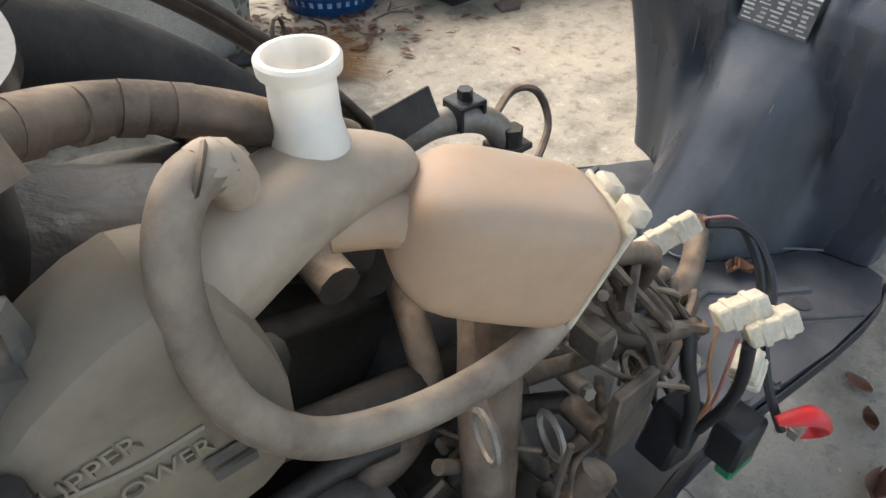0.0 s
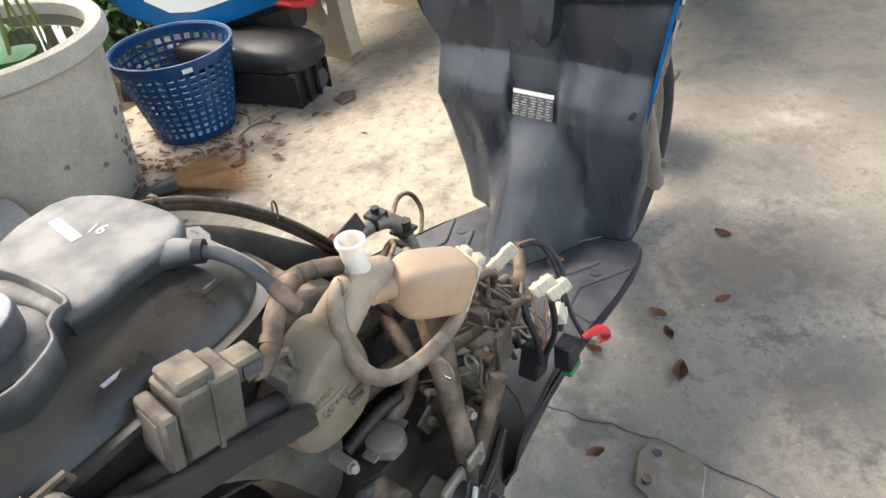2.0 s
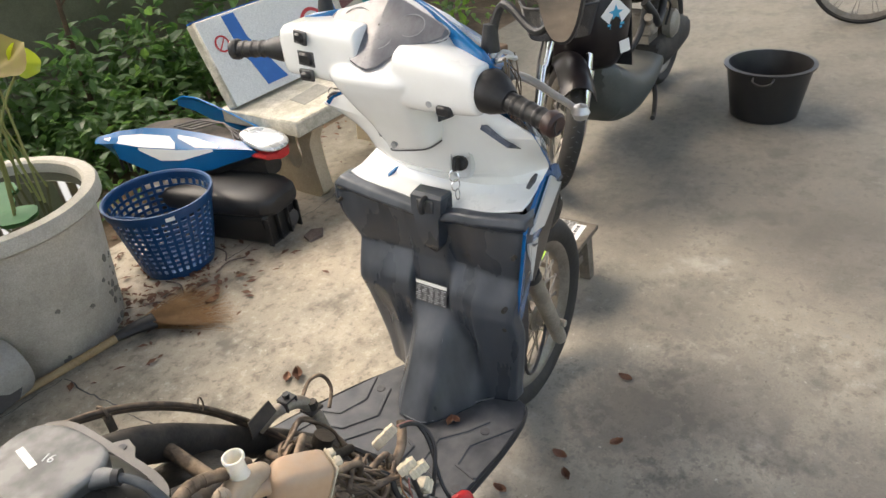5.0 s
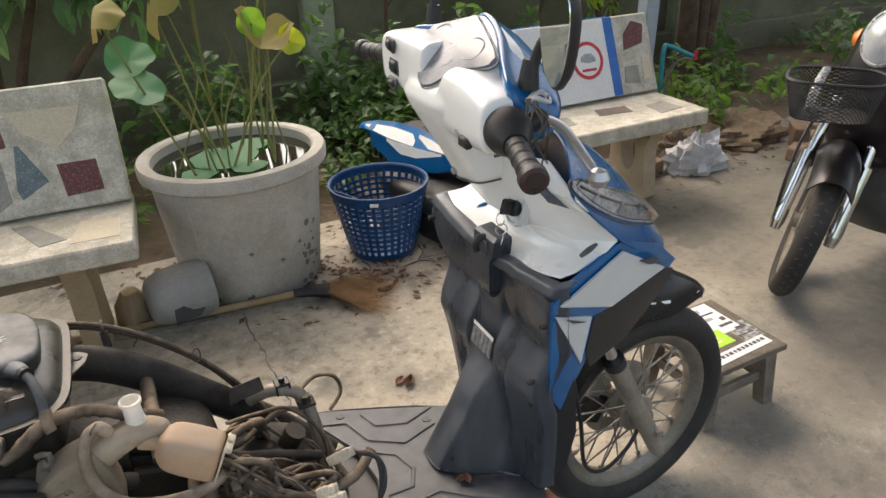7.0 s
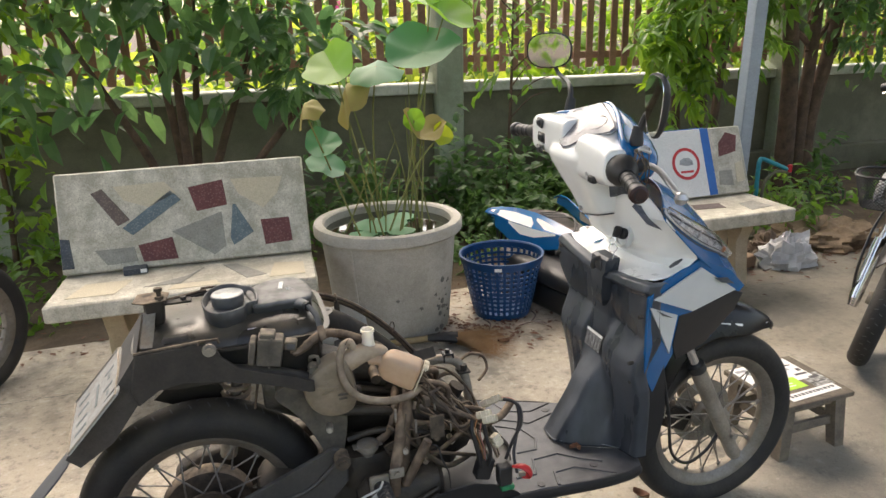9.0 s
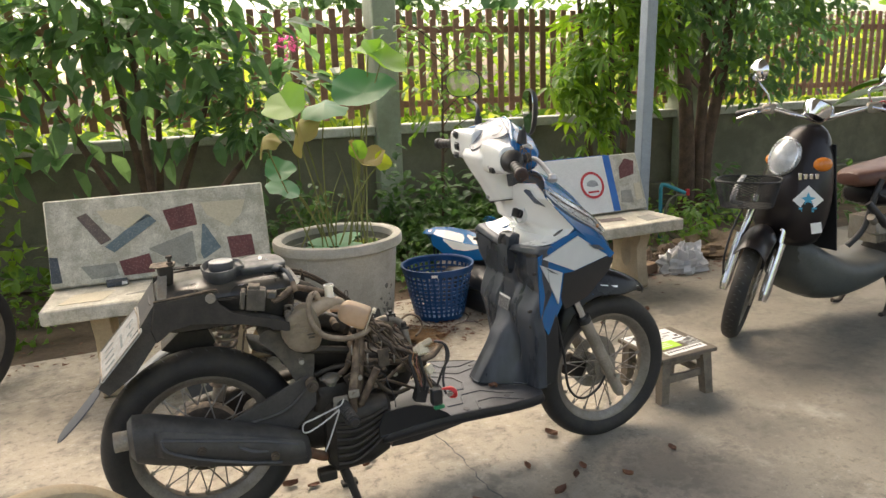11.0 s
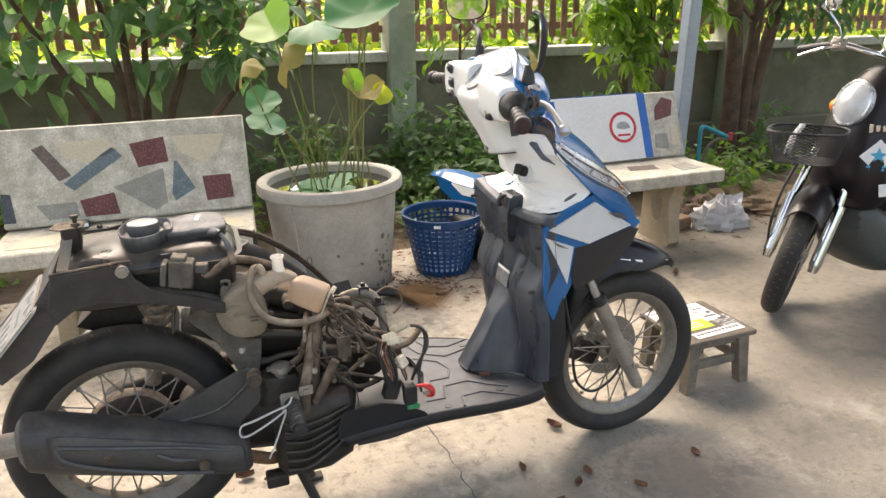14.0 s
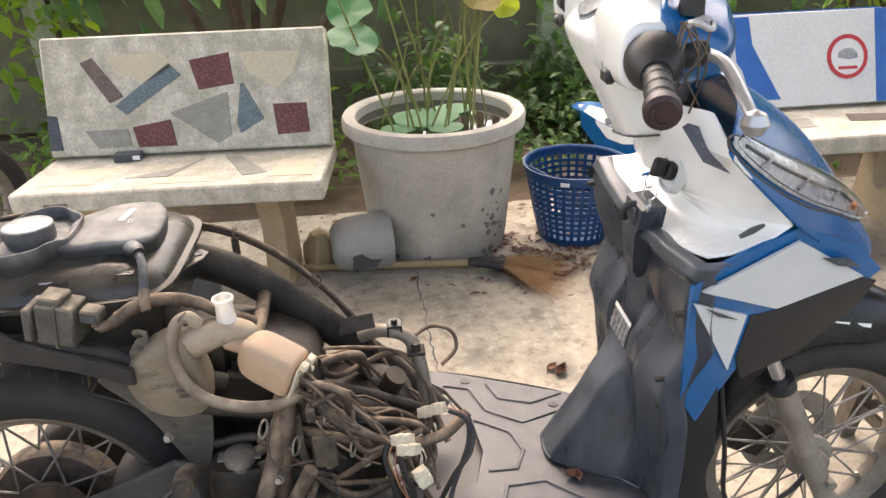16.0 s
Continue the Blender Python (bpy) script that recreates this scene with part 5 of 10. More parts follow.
for ys, dz in ((-0.138, 0.0), (0.196, 0.0)):
    outline = [(0.990, 0.745), (1.02, 0.70), (1.02, 0.55), (1.035, 0.47), (1.045, 0.38), (1.03, 0.29), (0.985, 0.275), (0.985, 0.38), (0.975, 0.50), (0.978, 0.60), (0.980, 0.70)]
    tilt = 0.09
    g = Shape().plate(outline, 0.006, Matrix(((1, 0, 0, 0), (0, math.copysign(tilt, ys), 1, ys - math.copysign(tilt * 0.5, ys)), (0, 1, 0, 0), (0, 0, 0, 1))), b=0.002)
    part("shield_flank", g, M["black"], sc, "black side of the leg shield")
# folded shoulders over the shield, with a hook between
HK = [(0.749, 0.946, 0.972, 0.031, 0.034), (0.744, 0.938, 0.972, 0.034, 0.036), (0.716, 0.934, 0.968, 0.033, 0.037), (0.706, 0.932, 0.967, 0.028, 0.034), (0.660, 0.934, 0.962, 0.023, 0.030), (0.640, 0.938, 0.964, 0.017, 0.023), (0.620, 0.950, 0.968, 0.003, 0.006)]
part("hook_bracket", Shape().loft([[(a, YC - 0.010 - w0, z), (a, YC - 0.010 + w0, z), (b, YC - 0.010 + w1, z), (b, YC - 0.010 - w1, z)] for z, a, b, w0, w1 in HK]), M["shield"], sc, "dark luggage hook bracket", smooth=20)
part("hook_slot", Shape().box((0.9345, YC - 0.010, 0.728), (0.006, 0.036, 0.026), b=0.002), M["ink"], sc)
part("hook", Shape().tube([(0.940, YC - 0.010, 0.742), (0.926, YC - 0.010, 0.741), (0.921, YC - 0.010, 0.730), (0.924, YC - 0.010, 0.720)], 0.006, n=8), M["black"], sc)
tx_ = lambda z: float(np.interp(z, (0.283, 0.337, 0.369, 0.407, 0.459, 0.516), (0.815, 0.847, 0.868, 0.889, 0.911, 0.934)))
# thin pale tubes paint highlights along the worn tunnel folds
for y, dx, r in ((0.0505, 0.0005, 0.0013), (-0.0125, 0.0025, 0.0009)):
    part("worn_fold", Shape().tube([(tx_(z) + dx, y, z) for z in (0.300, 0.340, 0.375, 0.410, 0.445)], [r * 0.6, r, r, r, r * 0.5], n=6, sm=3), M["foldglint"], sc)
part("foot_fold", Shape().tube([(tx_(0.30) - 0.006, 0.050, 0.2905), (tx_(0.30) - 0.010, 0.020, 0.2900), (tx_(0.30) - 0.005, -0.012, 0.2905), (0.862, -0.040, 0.2915), (0.905, -0.062, 0.292), (0.945, -0.100, 0.2925)], 0.0013, n=6, sm=3), M["foldglint"], sc)
for pts in ([(0.9395, 0.108, 0.545), (0.9325, 0.105, 0.51), (0.9315, 0.103, 0.45)],):
    part("scuff_line", Shape().tube(pts, [0.0006, 0.0014, 0.0006], n=5), M["ink"], sc)
lm = frame_at((0.9375, 0.026, 0.525), (0, -1, 0), (0.22, 0, 1))
lab = part("warning_label", Shape().box((0, 0, 0), (0.074, 0.046, 0.0016), lm), M["labeldark"], sc, "small black label with silver print")
part("label_header", Shape().box((0, 0.019, 0.0010), (0.074, 0.007, 0.0008), lm), M["paper"], lab)
for k in range(8):
    for j in range(5):
        part("print_bar", Shape().box((-0.029 + 0.0145 * j + rnd.uniform(-0.002, 0.002), 0.0115 - 0.0044 * k, 0.0010), (rnd.uniform(0.005, 0.0135), rnd.uniform(0.0012, 0.0024), 0.0008), lm), M["labelgrey"], lab)
for y, z, x in ((0.172, 0.335, 0.966), (-0.112, 0.335, 0.966), (0.232, 0.69, 0.938), (-0.165, 0.66, 0.945), (-0.142, 0.54, 0.938), (-0.138, 0.49, 0.945)):
    part("screw", Shape().cyl((x - 0.006, y, z), (x + 0.008, y, z), 0.0045, n=10), M["dustydark"], sc)

# floorboard with its raised ribs
FZ = 0.283
outline = [(0.445, -0.187), (0.47, -0.188), (0.60, -0.168), (0.72, -0.170), (0.83, -0.180), (0.93, -0.178), (0.968, -0.160), (0.985, -0.10), (0.99, 0.05), (0.985, 0.12), (0.922, 0.156), (0.80, 0.212), (0.705, 0.253), (0.64, 0.277), (0.612, 0.282), (0.602, 0.27), (0.66, 0.21), (0.70, 0.12), (0.708, 0.03), (0.688, -0.045), (0.62, -0.085), (0.52, -0.10), (0.445, -0.115)]
part("floorboard", Shape().plate(outline, 0.012, Matrix.Translation((0, 0, FZ - 0.006)), b=0.003), M["floorboard"], sc, "dusty dark grey plastic floorboard")
edge = [(0.44, -0.190), (0.60, -0.170), (0.72, -0.172), (0.83, -0.182), (0.935, -0.180), (0.97, -0.160)]
part("floor_skirt", Shape().sheet([[(x, y - 0.001, FZ + 0.002) for x, y in edge], [(x + 0.003, y - 0.005, FZ - 0.014) for x, y in edge], [(x + 0.008, y + 0.006, FZ - 0.036) for x, y in edge], [(x + 0.012, y + 0.04, FZ - 0.050) for x, y in edge]], 0.003), M["black"], sc, "black floorboard skirt", sub=1)
edge = [(0.61, 0.285), (0.705, 0.255), (0.80, 0.214), (0.922, 0.158)]
part("floor_skirt", Shape().sheet([[(x, y + 0.001, FZ + 0.002) for x, y in edge[::-1]], [(x, y, FZ - 0.02) for x, y in edge[::-1]], [(x, y - 0.02, FZ - 0.045) for x, y in edge[::-1]]], 0.003), M["black"], sc, sub=1)
# rear right corner stands up where the side cover was
part("floor_upstand", Shape().sheet([[(0.440, -0.212, FZ + 0.045), (0.455, -0.212, FZ + 0.076), (0.545, -0.196, FZ + 0.070), (0.605, -0.182, FZ + 0.045), (0.65, -0.172, FZ + 0.012)], [(0.44, -0.192, FZ), (0.47, -0.190, FZ), (0.55, -0.177, FZ), (0.61, -0.170, FZ), (0.66, -0.170, FZ)]], 0.004), M["black"], sc, "black upstanding floor corner")
RIBS = ([(0.659, 0.222), (0.708, 0.204), (0.731, 0.135), (0.793, 0.093), (0.868, 0.118)], [(0.744, 0.215), (0.760, 0.168), (0.819, 0.146), (0.882, 0.168)], [(0.706, 0.112), (0.765, 0.070), (0.780, 0.020), (0.761, -0.022), (0.712, -0.021)], [(0.673, -0.113), (0.720, -0.114), (0.738, -0.059), (0.802, -0.055), (0.850, -0.096), (0.889, -0.120)], [(0.753, -0.168), (0.764, -0.122), (0.817, -0.118), (0.897, -0.172)])
for pts in RIBS:
    part("floor_rib", Shape().tube([(x, y, FZ + 0.0005) for x, y in pts], 0.0040, n=8, sm=1, flat=0.7), M["floorboard"], sc)
    # dark line beside the rib paints the shadow of its raised edge
    part("rib_groove", Shape().tube([(x - 0.004, y - 0.004, FZ - 0.0006) for x, y in pts], 0.0022, n=5, sm=1, flat=0.5), M["labeldark"], sc)
for x, y in ((0.703, 0.231), (0.860, 0.137), (0.863, -0.126), (0.717, -0.152)):
    part("bolt_recess", Shape().lathe([(0.0, 0.0), (0.010, 0.0), (0.010, 0.0015), (0.006, 0.002), (0.0, 0.001)], 14, Matrix.Translation((x, y, FZ))), M["ink"], sc)
# belly pan below
g = Shape().loft([[(x, y0 - w, z0), (x, y0 - w * 0.7, z1), (x, y0 + w * 0.7, z1), (x, y0 + w, z0)] for x, y0, w, z0, z1 in ((0.50, 0.0, 0.14, 0.262, 0.19), (0.58, 0.01, 0.145, 0.262, 0.185), (0.72, 0.02, 0.145, 0.262, 0.20), (0.88, 0.02, 0.13, 0.262, 0.225), (0.98, 0.02, 0.11, 0.262, 0.24))])
part("belly_pan", g, M["black"], sc, "black plastic belly pan")

# white inner cowl round the ignition
CO = [  # middle, beside the lock, crease, outer edge: x, offset to the side, z
    [(0.956, 0.0, 0.706), (0.957, 0.09, 0.717), (0.960, 0.150, 0.732), (0.968, 0.194, 0.742)],
    [(1.005, 0.0, 0.722), (1.008, 0.09, 0.728), (1.014, 0.145, 0.738), (1.000, 0.192, 0.743)],
    [(1.020, 0.0, 0.745), (1.024, 0.09, 0.748), (1.040, 0.148, 0.752), (1.052, 0.188, 0.758)],
    [(0.985, 0.0, 0.778), (0.996, 0.085, 0.778), (1.022, 0.142, 0.776), (1.076, 0.189, 0.778)],
    [(0.953, 0.0, 0.799), (0.968, 0.085, 0.797), (0.992, 0.136, 0.799), (1.058, 0.198, 0.803)],
    [(0.948, 0.0, 0.835), (0.963, 0.085, 0.835), (0.976, 0.136, 0.838), (1.004, 0.214, 0.850)],
    [(0.940, 0.0, 0.868), (0.955, 0.08, 0.868), (0.965, 0.130, 0.872), (0.968, 0.232, 0.885)],
    [(0.938, 0.0, 0.912), (0.947, 0.06, 0.910), (0.957, 0.095, 0.912), (0.974, 0.150, 0.915)],
]
rows = []
for r in CO:
    right = [(x, YC - y, z) for x, y, z in r]
    left = [(x, YC + y, z) for x, y, z in r]
    rows.append(left[::-1] + right[1:])
creased(part("inner_cowl", Shape().sheet(rows, 0.004), M["white"], sc, "white inner cowl with the ignition", sub=2), 0.55)
part("cowl_mark", Shape().tube([(0.9395, 0.100, 0.872), (0.952, 0.105, 0.846)], 0.004, n=7), M["inlaynavy"], sc)
part("cowl_slot", Shape().tube([(1.012, -0.159, 0.763), (1.026, -0.1615, 0.772), (1.040, -0.162, 0.779)], [0.004, 0.0065, 0.003], n=10, flat=0.6), M["labeldark"], sc, "dark fixing slot")
km = frame_at((0.9605, -0.061, 0.818), (0.12, -1, 0), (0.30, 0, 1))
oval = [(0.021 * math.copysign(abs(math.cos(t)) ** 0.7, math.cos(t)), 0.027 * math.copysign(abs(math.sin(t)) ** 0.7, math.sin(t))) for t in np.linspace(0, 6.283, 29)[:-1]]
part("ignition_bezel", Shape().loft([[km @ Vector((x * k, y * k, z)) for x, y in oval] for k, z in ((1.08, -0.006), (1.05, 0.004), (0.97, 0.007), (0.88, 0.007), (0.84, 0.003), (0.4, 0.003))]), M["greypanel"], sc, "pale grey ignition surround")
part("ignition_switch", Shape().lathe([(0.0, 0.003), (0.013, 0.003), (0.013, 0.012), (0.010, 0.014), (0.0, 0.014)], 20, km), M["black"], sc)
key = part("ignition_key", Shape().box((0, 0.002, 0.024), (0.008, 0.026, 0.022), km, b=0.0035), M["blackcable"], sc, "black ignition key with rings")
for k in range(3):
    mm = km @ Matrix.Translation((0.002 * k, -0.019 - 0.016 * k, 0.030 - 0.005 * k)) @ Matrix.Rotation(1.2 * k, 4, "Y")
    part("key_ring", Shape().tube([mm @ Vector((0.0095 * math.cos(a), 0.0095 * math.sin(a), 0)) for a in np.linspace(0, 6.28, 13)[:-1]], 0.0010, n=5, sm=2, loop=True), M["chrome"], key)

# side panels: flat facets in blue, pale grey and black; the far side mirrored
PA, PB, PC = Vector((0.975, -0.187, 0.741)), Vector((1.25, -0.103, 0.657)), Vector((1.001, -0.139, 0.461))
PN = (PB - PA).cross(PC - PA).normalized()
if PN.y > 0:
    PN = -PN


def onpanel(x, z, out=0.0):
    """The point of the right side panel at x, z."""
    y = PA.y - (PN.x * (x - PA.x) + PN.z * (z - PA.z)) / PN.y
    return Vector((x, y, z)) + PN * out


def panel(name, pts, mat, out=0.0, t=0.004, label="", bulge=0.0):
    for s in (1, -1):
        g = Shape()
        ctr = Vector((sum(p[0] for p in pts) / len(pts), 0, sum(p[1] for p in pts) / len(pts)))
        top = [onpanel(x, z, out) for x, z in pts]
        low = [onpanel(x, z, out - t) for x, z in pts]
        mid = onpanel(ctr.x, ctr.z, out + bulge)
        n = len(pts)
        vs = top + low + [mid]
        fs = [(k, (k + 1) % n, 2 * n) for k in range(n)] + [(k, k + n, (k + 1) % n + n, (k + 1) % n) for k in range(n)] + [tuple(range(2 * n - 1, n - 1, -1))]
        if s < 0:
            vs = [Vector((v.x + 0.022, 2 * YC - v.y - 0.084, v.z)) for v in vs]
        g.add(vs, fs)
        part(name, g, M[mat], sc, label, smooth=20)


panel("side_panel", [(0.945, 0.712), (0.978, 0.738), (1.09, 0.772), (1.20, 0.72), (1.262, 0.665), (1.225, 0.638), (1.12, 0.60), (1.06, 0.56), (1.002, 0.452), (0.966, 0.51), (0.955, 0.62)], "blue", 0.0, 0.006, "blue side panel", 0.004)
panel("side_decal", [(0.955, 0.709), (1.088, 0.755), (1.222, 0.668), (1.083, 0.648)], "greypanel", 0.0075, 0.004, "pale grey side panel")
panel("side_decal", [(0.947, 0.692), (1.036, 0.650), (1.029, 0.552)], "greypanel", 0.0065, 0.004, "pale grey triangle")
panel("side_decal", [(0.965, 0.682), (1.018, 0.650), (0.985, 0.664)], "ink", 0.0105, 0.002, "dark streak")
panel("side_decal", [(1.13, 0.722), (1.175, 0.712), (1.205, 0.69), (1.16, 0.703)], "inlaynavy", 0.0125, 0.002, "dark arrow decal")
panel("lower_cowl", [(1.045, 0.645), (1.085, 0.644), (1.225, 0.662), (1.255, 0.65), (1.235, 0.61), (1.15, 0.545), (1.06, 0.525), (1.04, 0.57)], "black", 0.0045, 0.006, "black lower cowl", 0.006)

# nose: blue front shield between its two lower edges, and the headlights let into it
NE = [(0.950, -0.208, 0.892), (1.010, -0.192, 0.835), (1.074, -0.172, 0.776), (1.150, -0.135, 0.722), (1.215, -0.098, 0.680), (1.266, -0.062, 0.650)]
NC = [(1.020, 0.022, 0.935), (1.080, 0.022, 0.905), (1.150, 0.022, 0.855), (1.215, 0.022, 0.785), (1.262, 0.022, 0.720), (1.292, 0.022, 0.665)]


def nosept(t, u, side=1, out=0.0):
    """A point of the front shield: t runs down to the tip, u from the lower edge to the crest."""
    k = np.linspace(0, 1, len(NE))
    e = Vector([float(np.interp(t, k, [p[n] for p in NE])) for n in range(3)])
    c = Vector([float(np.interp(t, k, [p[n] for p in NC])) for n in range(3)])
    n = Vector((0.55, -0.62, 0.56)).normalized().lerp(Vector((0.75, 0, 0.66)), u).normalized()
    p = e.lerp(c, u) + n * (out + 0.034 * math.sin(math.pi * u) * (0.55 + 0.45 * math.sin(math.pi * min(1, t + 0.25))))
    if side < 0:
        p.y = 2 * YC - p.y - 0.012
    return p


rows = []
for t in np.linspace(0, 1, 15):
    rows.append([nosept(t, u, 1) for u in np.linspace(0, 1, 9)] + [nosept(t, u, -1) for u in np.linspace(1, 0, 9)[1:]])
part("front_shield", Shape().sheet(rows[::-1], 0.004), M["blue"], sc, "glossy blue front shield", sub=1)
for s in (1, -1):
    def strip(out, grow):
        rr = []
        for t, a, b in ((0.0, 0.07, 0.12), (0.04, 0.045, 0.165), (0.2, 0.06, 0.24), (0.4, 0.14, 0.37), (0.55, 0.24, 0.50), (0.68, 0.34, 0.60), (0.76, 0.44, 0.62), (0.80, 0.52, 0.57)):
            rr.append([nosept(t, a + (b - a) * v, s, out + grow * math.sin(math.pi * (0.08 + 0.84 * v))) for v in np.linspace(0, 1, 7)])
        return rr
    hl = part("headlight", Shape().sheet(strip(0.0060, 0.003), 0.002), M["lampsilver"], sc, "clear slanted headlight over a silver reflector", sub=1)
    part("lens", Shape().sheet(strip(0.0090, 0.011), 0.0015), M["lens"], hl, sub=1).visible_shadow = False
    part("lamp_edge", Shape().tube([nosept(t, a + 0.55 * (b - a), s, 0.0095) for t, a, b in ((0.05, 0.045, 0.165), (0.2, 0.06, 0.24), (0.4, 0.14, 0.37), (0.55, 0.24, 0.50), (0.70, 0.36, 0.60))], 0.0022, n=5, sm=4), M["ink"], hl)
    for t, u in ((0.16, 0.13), (0.34, 0.20), (0.52, 0.33)):
        part("reflector_rib", Shape().tube([nosept(t - 0.02, u - 0.05, s, 0.008), nosept(t, u, s, 0.010), nosept(t + 0.01, u + 0.06, s, 0.008)], 0.003, n=6), M["labelgrey"], hl)
    part("amber_bulb", Shape().lathe([(0.0, -0.006), (0.008, -0.004), (0.008, 0.004), (0.0, 0.006)], 12, Matrix.Translation(nosept(0.66, 0.45, s, 0.006))), M["orange"], hl)
    part("headlight_seam", Shape().tube([r[0] for r in strip(0.003, 0.0)] + [r[-1] for r in strip(0.003, 0.0)[::-1]], 0.0022, n=5, sm=3, loop=True), M["ink"], sc)
part("lamp_end", Shape().loft([[(0.940, -0.116, 0.897), (0.948, -0.114, 0.901), (0.992, -0.126, 0.886), (0.986, -0.130, 0.882)], [(0.952, -0.158, 0.866), (0.959, -0.158, 0.869), (1.000, -0.166, 0.853), (0.992, -0.168, 0.848)]]), M["dashlens"], sc, "smoky end of the headlight", smooth=20)
part("nose_core", Shape().loft([[(x, YC - w, z0), (x, YC + w, z0), (x, YC + w, z1), (x, YC - w, z1)] for x, w, z0, z1 in ((1.045, 0.115, 0.45, 0.80), (1.08, 0.11, 0.55, 0.79), (1.13, 0.10, 0.58, 0.75), (1.21, 0.065, 0.62, 0.68))]), M["black"], sc)
part("steering_stem", Shape().cyl((1.14, 0.005, 0.55), (0.96, YC - 0.01, 0.93), 0.028, n=16), M["dustydark"], sc)

# handlebar head: a leaning stem with a sloped dial face and a pod to either grip, moulded as one
GL, GR = Vector((0.868, 0.345, 1.008)), Vector((0.838, -0.300, 0.973))


def blended(ob, voxel=0.0035, rounds=8):
    """Melt the overlapping solids of a mesh into one rounded skin."""
    rm = ob.modifiers.new("blend", "REMESH")
    rm.mode, rm.voxel_size, rm.use_smooth_shade = "VOXEL", voxel, True
    sm = ob.modifiers.new("soften", "SMOOTH")
    sm.factor, sm.iterations = 0.5, rounds
    return ob


STEM = [(0.853, 0.906, 0.965, 0.058, -0.032), (0.862, 0.901, 0.972, 0.062, -0.036), (0.900, 0.882, 0.975, 0.080, -0.042), (0.940, 0.860, 0.975, 0.100, -0.048), (0.972, 0.844, 0.970, 0.114, -0.056), (0.992, 0.837, 0.968, 0.120, -0.070), (1.006, 0.846, 0.968, 0.120, -0.088), (1.030, 0.874, 0.968, 0.122, -0.108), (1.050, 0.897, 0.966, 0.118, -0.104), (1.070, 0.919, 0.964, 0.104, -0.074), (1.088, 0.939, 0.962, 0.060, -0.024), (1.099, 0.951, 0.960, 0.042, 0.024)]
g, stem = Shape(), []
for z, xb, xf, y1, y0 in STEM:
    tip = 0.20 * min(1.0, max(0.0, (0.90 - z) / 0.05))
    stem.append([Vector((p.x, p.y, p.z - tip * (p.y - 0.012))) for p in ring_pts(((xb + xf) / 2, (y1 + y0) / 2, z), (xf - xb) / 2, (y1 - y0) / 2, 40, 0, 4.0)])
g.loft(stem)
RPOD = [(-0.02, 0.900, 0.995, 0.050, 0.050), (-0.07, 0.893, 0.996, 0.049, 0.050), (-0.11, 0.884, 0.997, 0.044, 0.046), (-0.145, 0.876, 0.997, 0.038, 0.042), (-0.171, 0.870, 0.996, 0.033, 0.037), (-0.176, 0.869, 0.996, 0.030, 0.034)]
LPOD = [(0.05, 0.906, 1.014, 0.050, 0.052), (0.11, 0.904, 1.018, 0.048, 0.049), (0.16, 0.899, 1.020, 0.044, 0.046), (0.207, 0.893, 1.020, 0.039, 0.043), (0.214, 0.892, 1.019, 0.035, 0.039)]
for pod, pw in ((RPOD, 3.2), (LPOD, 4.5)):
    g.loft([[Vector((x + p.x, y, z + p.y)) for p in ring_pts((0, 0, 0), rx, rz, 32, 0, pw)] for y, x, z, rx, rz in pod])
blended(part("handlebar_cover", g, M["white"], sc, "white handlebar cover"))
part("cover_seam", Shape().tube([Vector((p.x, p.y, p.z - 0.001)) for p in stem[0]], 0.0016, n=5, sm=1, loop=True), M["ink"], sc)
part("stem_gaiter", Shape().loft([[(0.920, -0.040, 0.950), (0.950, -0.040, 0.950), (0.950, -0.110, 0.955), (0.912, -0.110, 0.955)], [(0.930, -0.038, 0.900), (0.960, -0.038, 0.900), (0.962, -0.070, 0.915), (0.930, -0.070, 0.915)]]), M["inlaynavy"], sc)
# blue front cover, peaked over the dashboard
rows = []
BF = [(0.212, 0.906, 1.066, 0.990, 0.935), (0.16, 0.916, 1.074, 0.975, 0.955), (0.10, 0.938, 1.080, 0.950, 0.985), (0.065, 0.950, 1.092, 0.938, 1.005), (0.035, 0.956, 1.106, 0.930, 1.012), (0.0, 0.951, 1.099, 0.930, 1.018), (-0.05, 0.934, 1.086, 0.935, 1.012), (-0.10, 0.908, 1.072, 0.942, 1.000), (-0.14, 0.890, 1.058, 0.952, 0.985), (-0.168, 0.880, 1.048, 0.962, 0.965), (-0.180, 0.886, 1.026, 0.975, 0.945)]
for y, xt, zt, zb, xf in BF:
    zm = (zt + zb) / 2
    rows.append([Vector(p) for p in ((xt + 0.010, y, zb), (xt + 0.004, y, zm), (xt - 0.003, y, zt - 0.014), (xt, y, zt - 0.002), (xt + 0.006, y, zt), (xt + 0.016, y, zt - 0.010), (xf - 0.010, y, zt - 0.034), (xf, y, zm - 0.004), (xf - 0.012, y, zb + 0.006))])
creased(part("handlebar_front_cover", Shape().loft(rows), M["blue"], sc, "blue front handlebar cover", sub=2), 0.25)
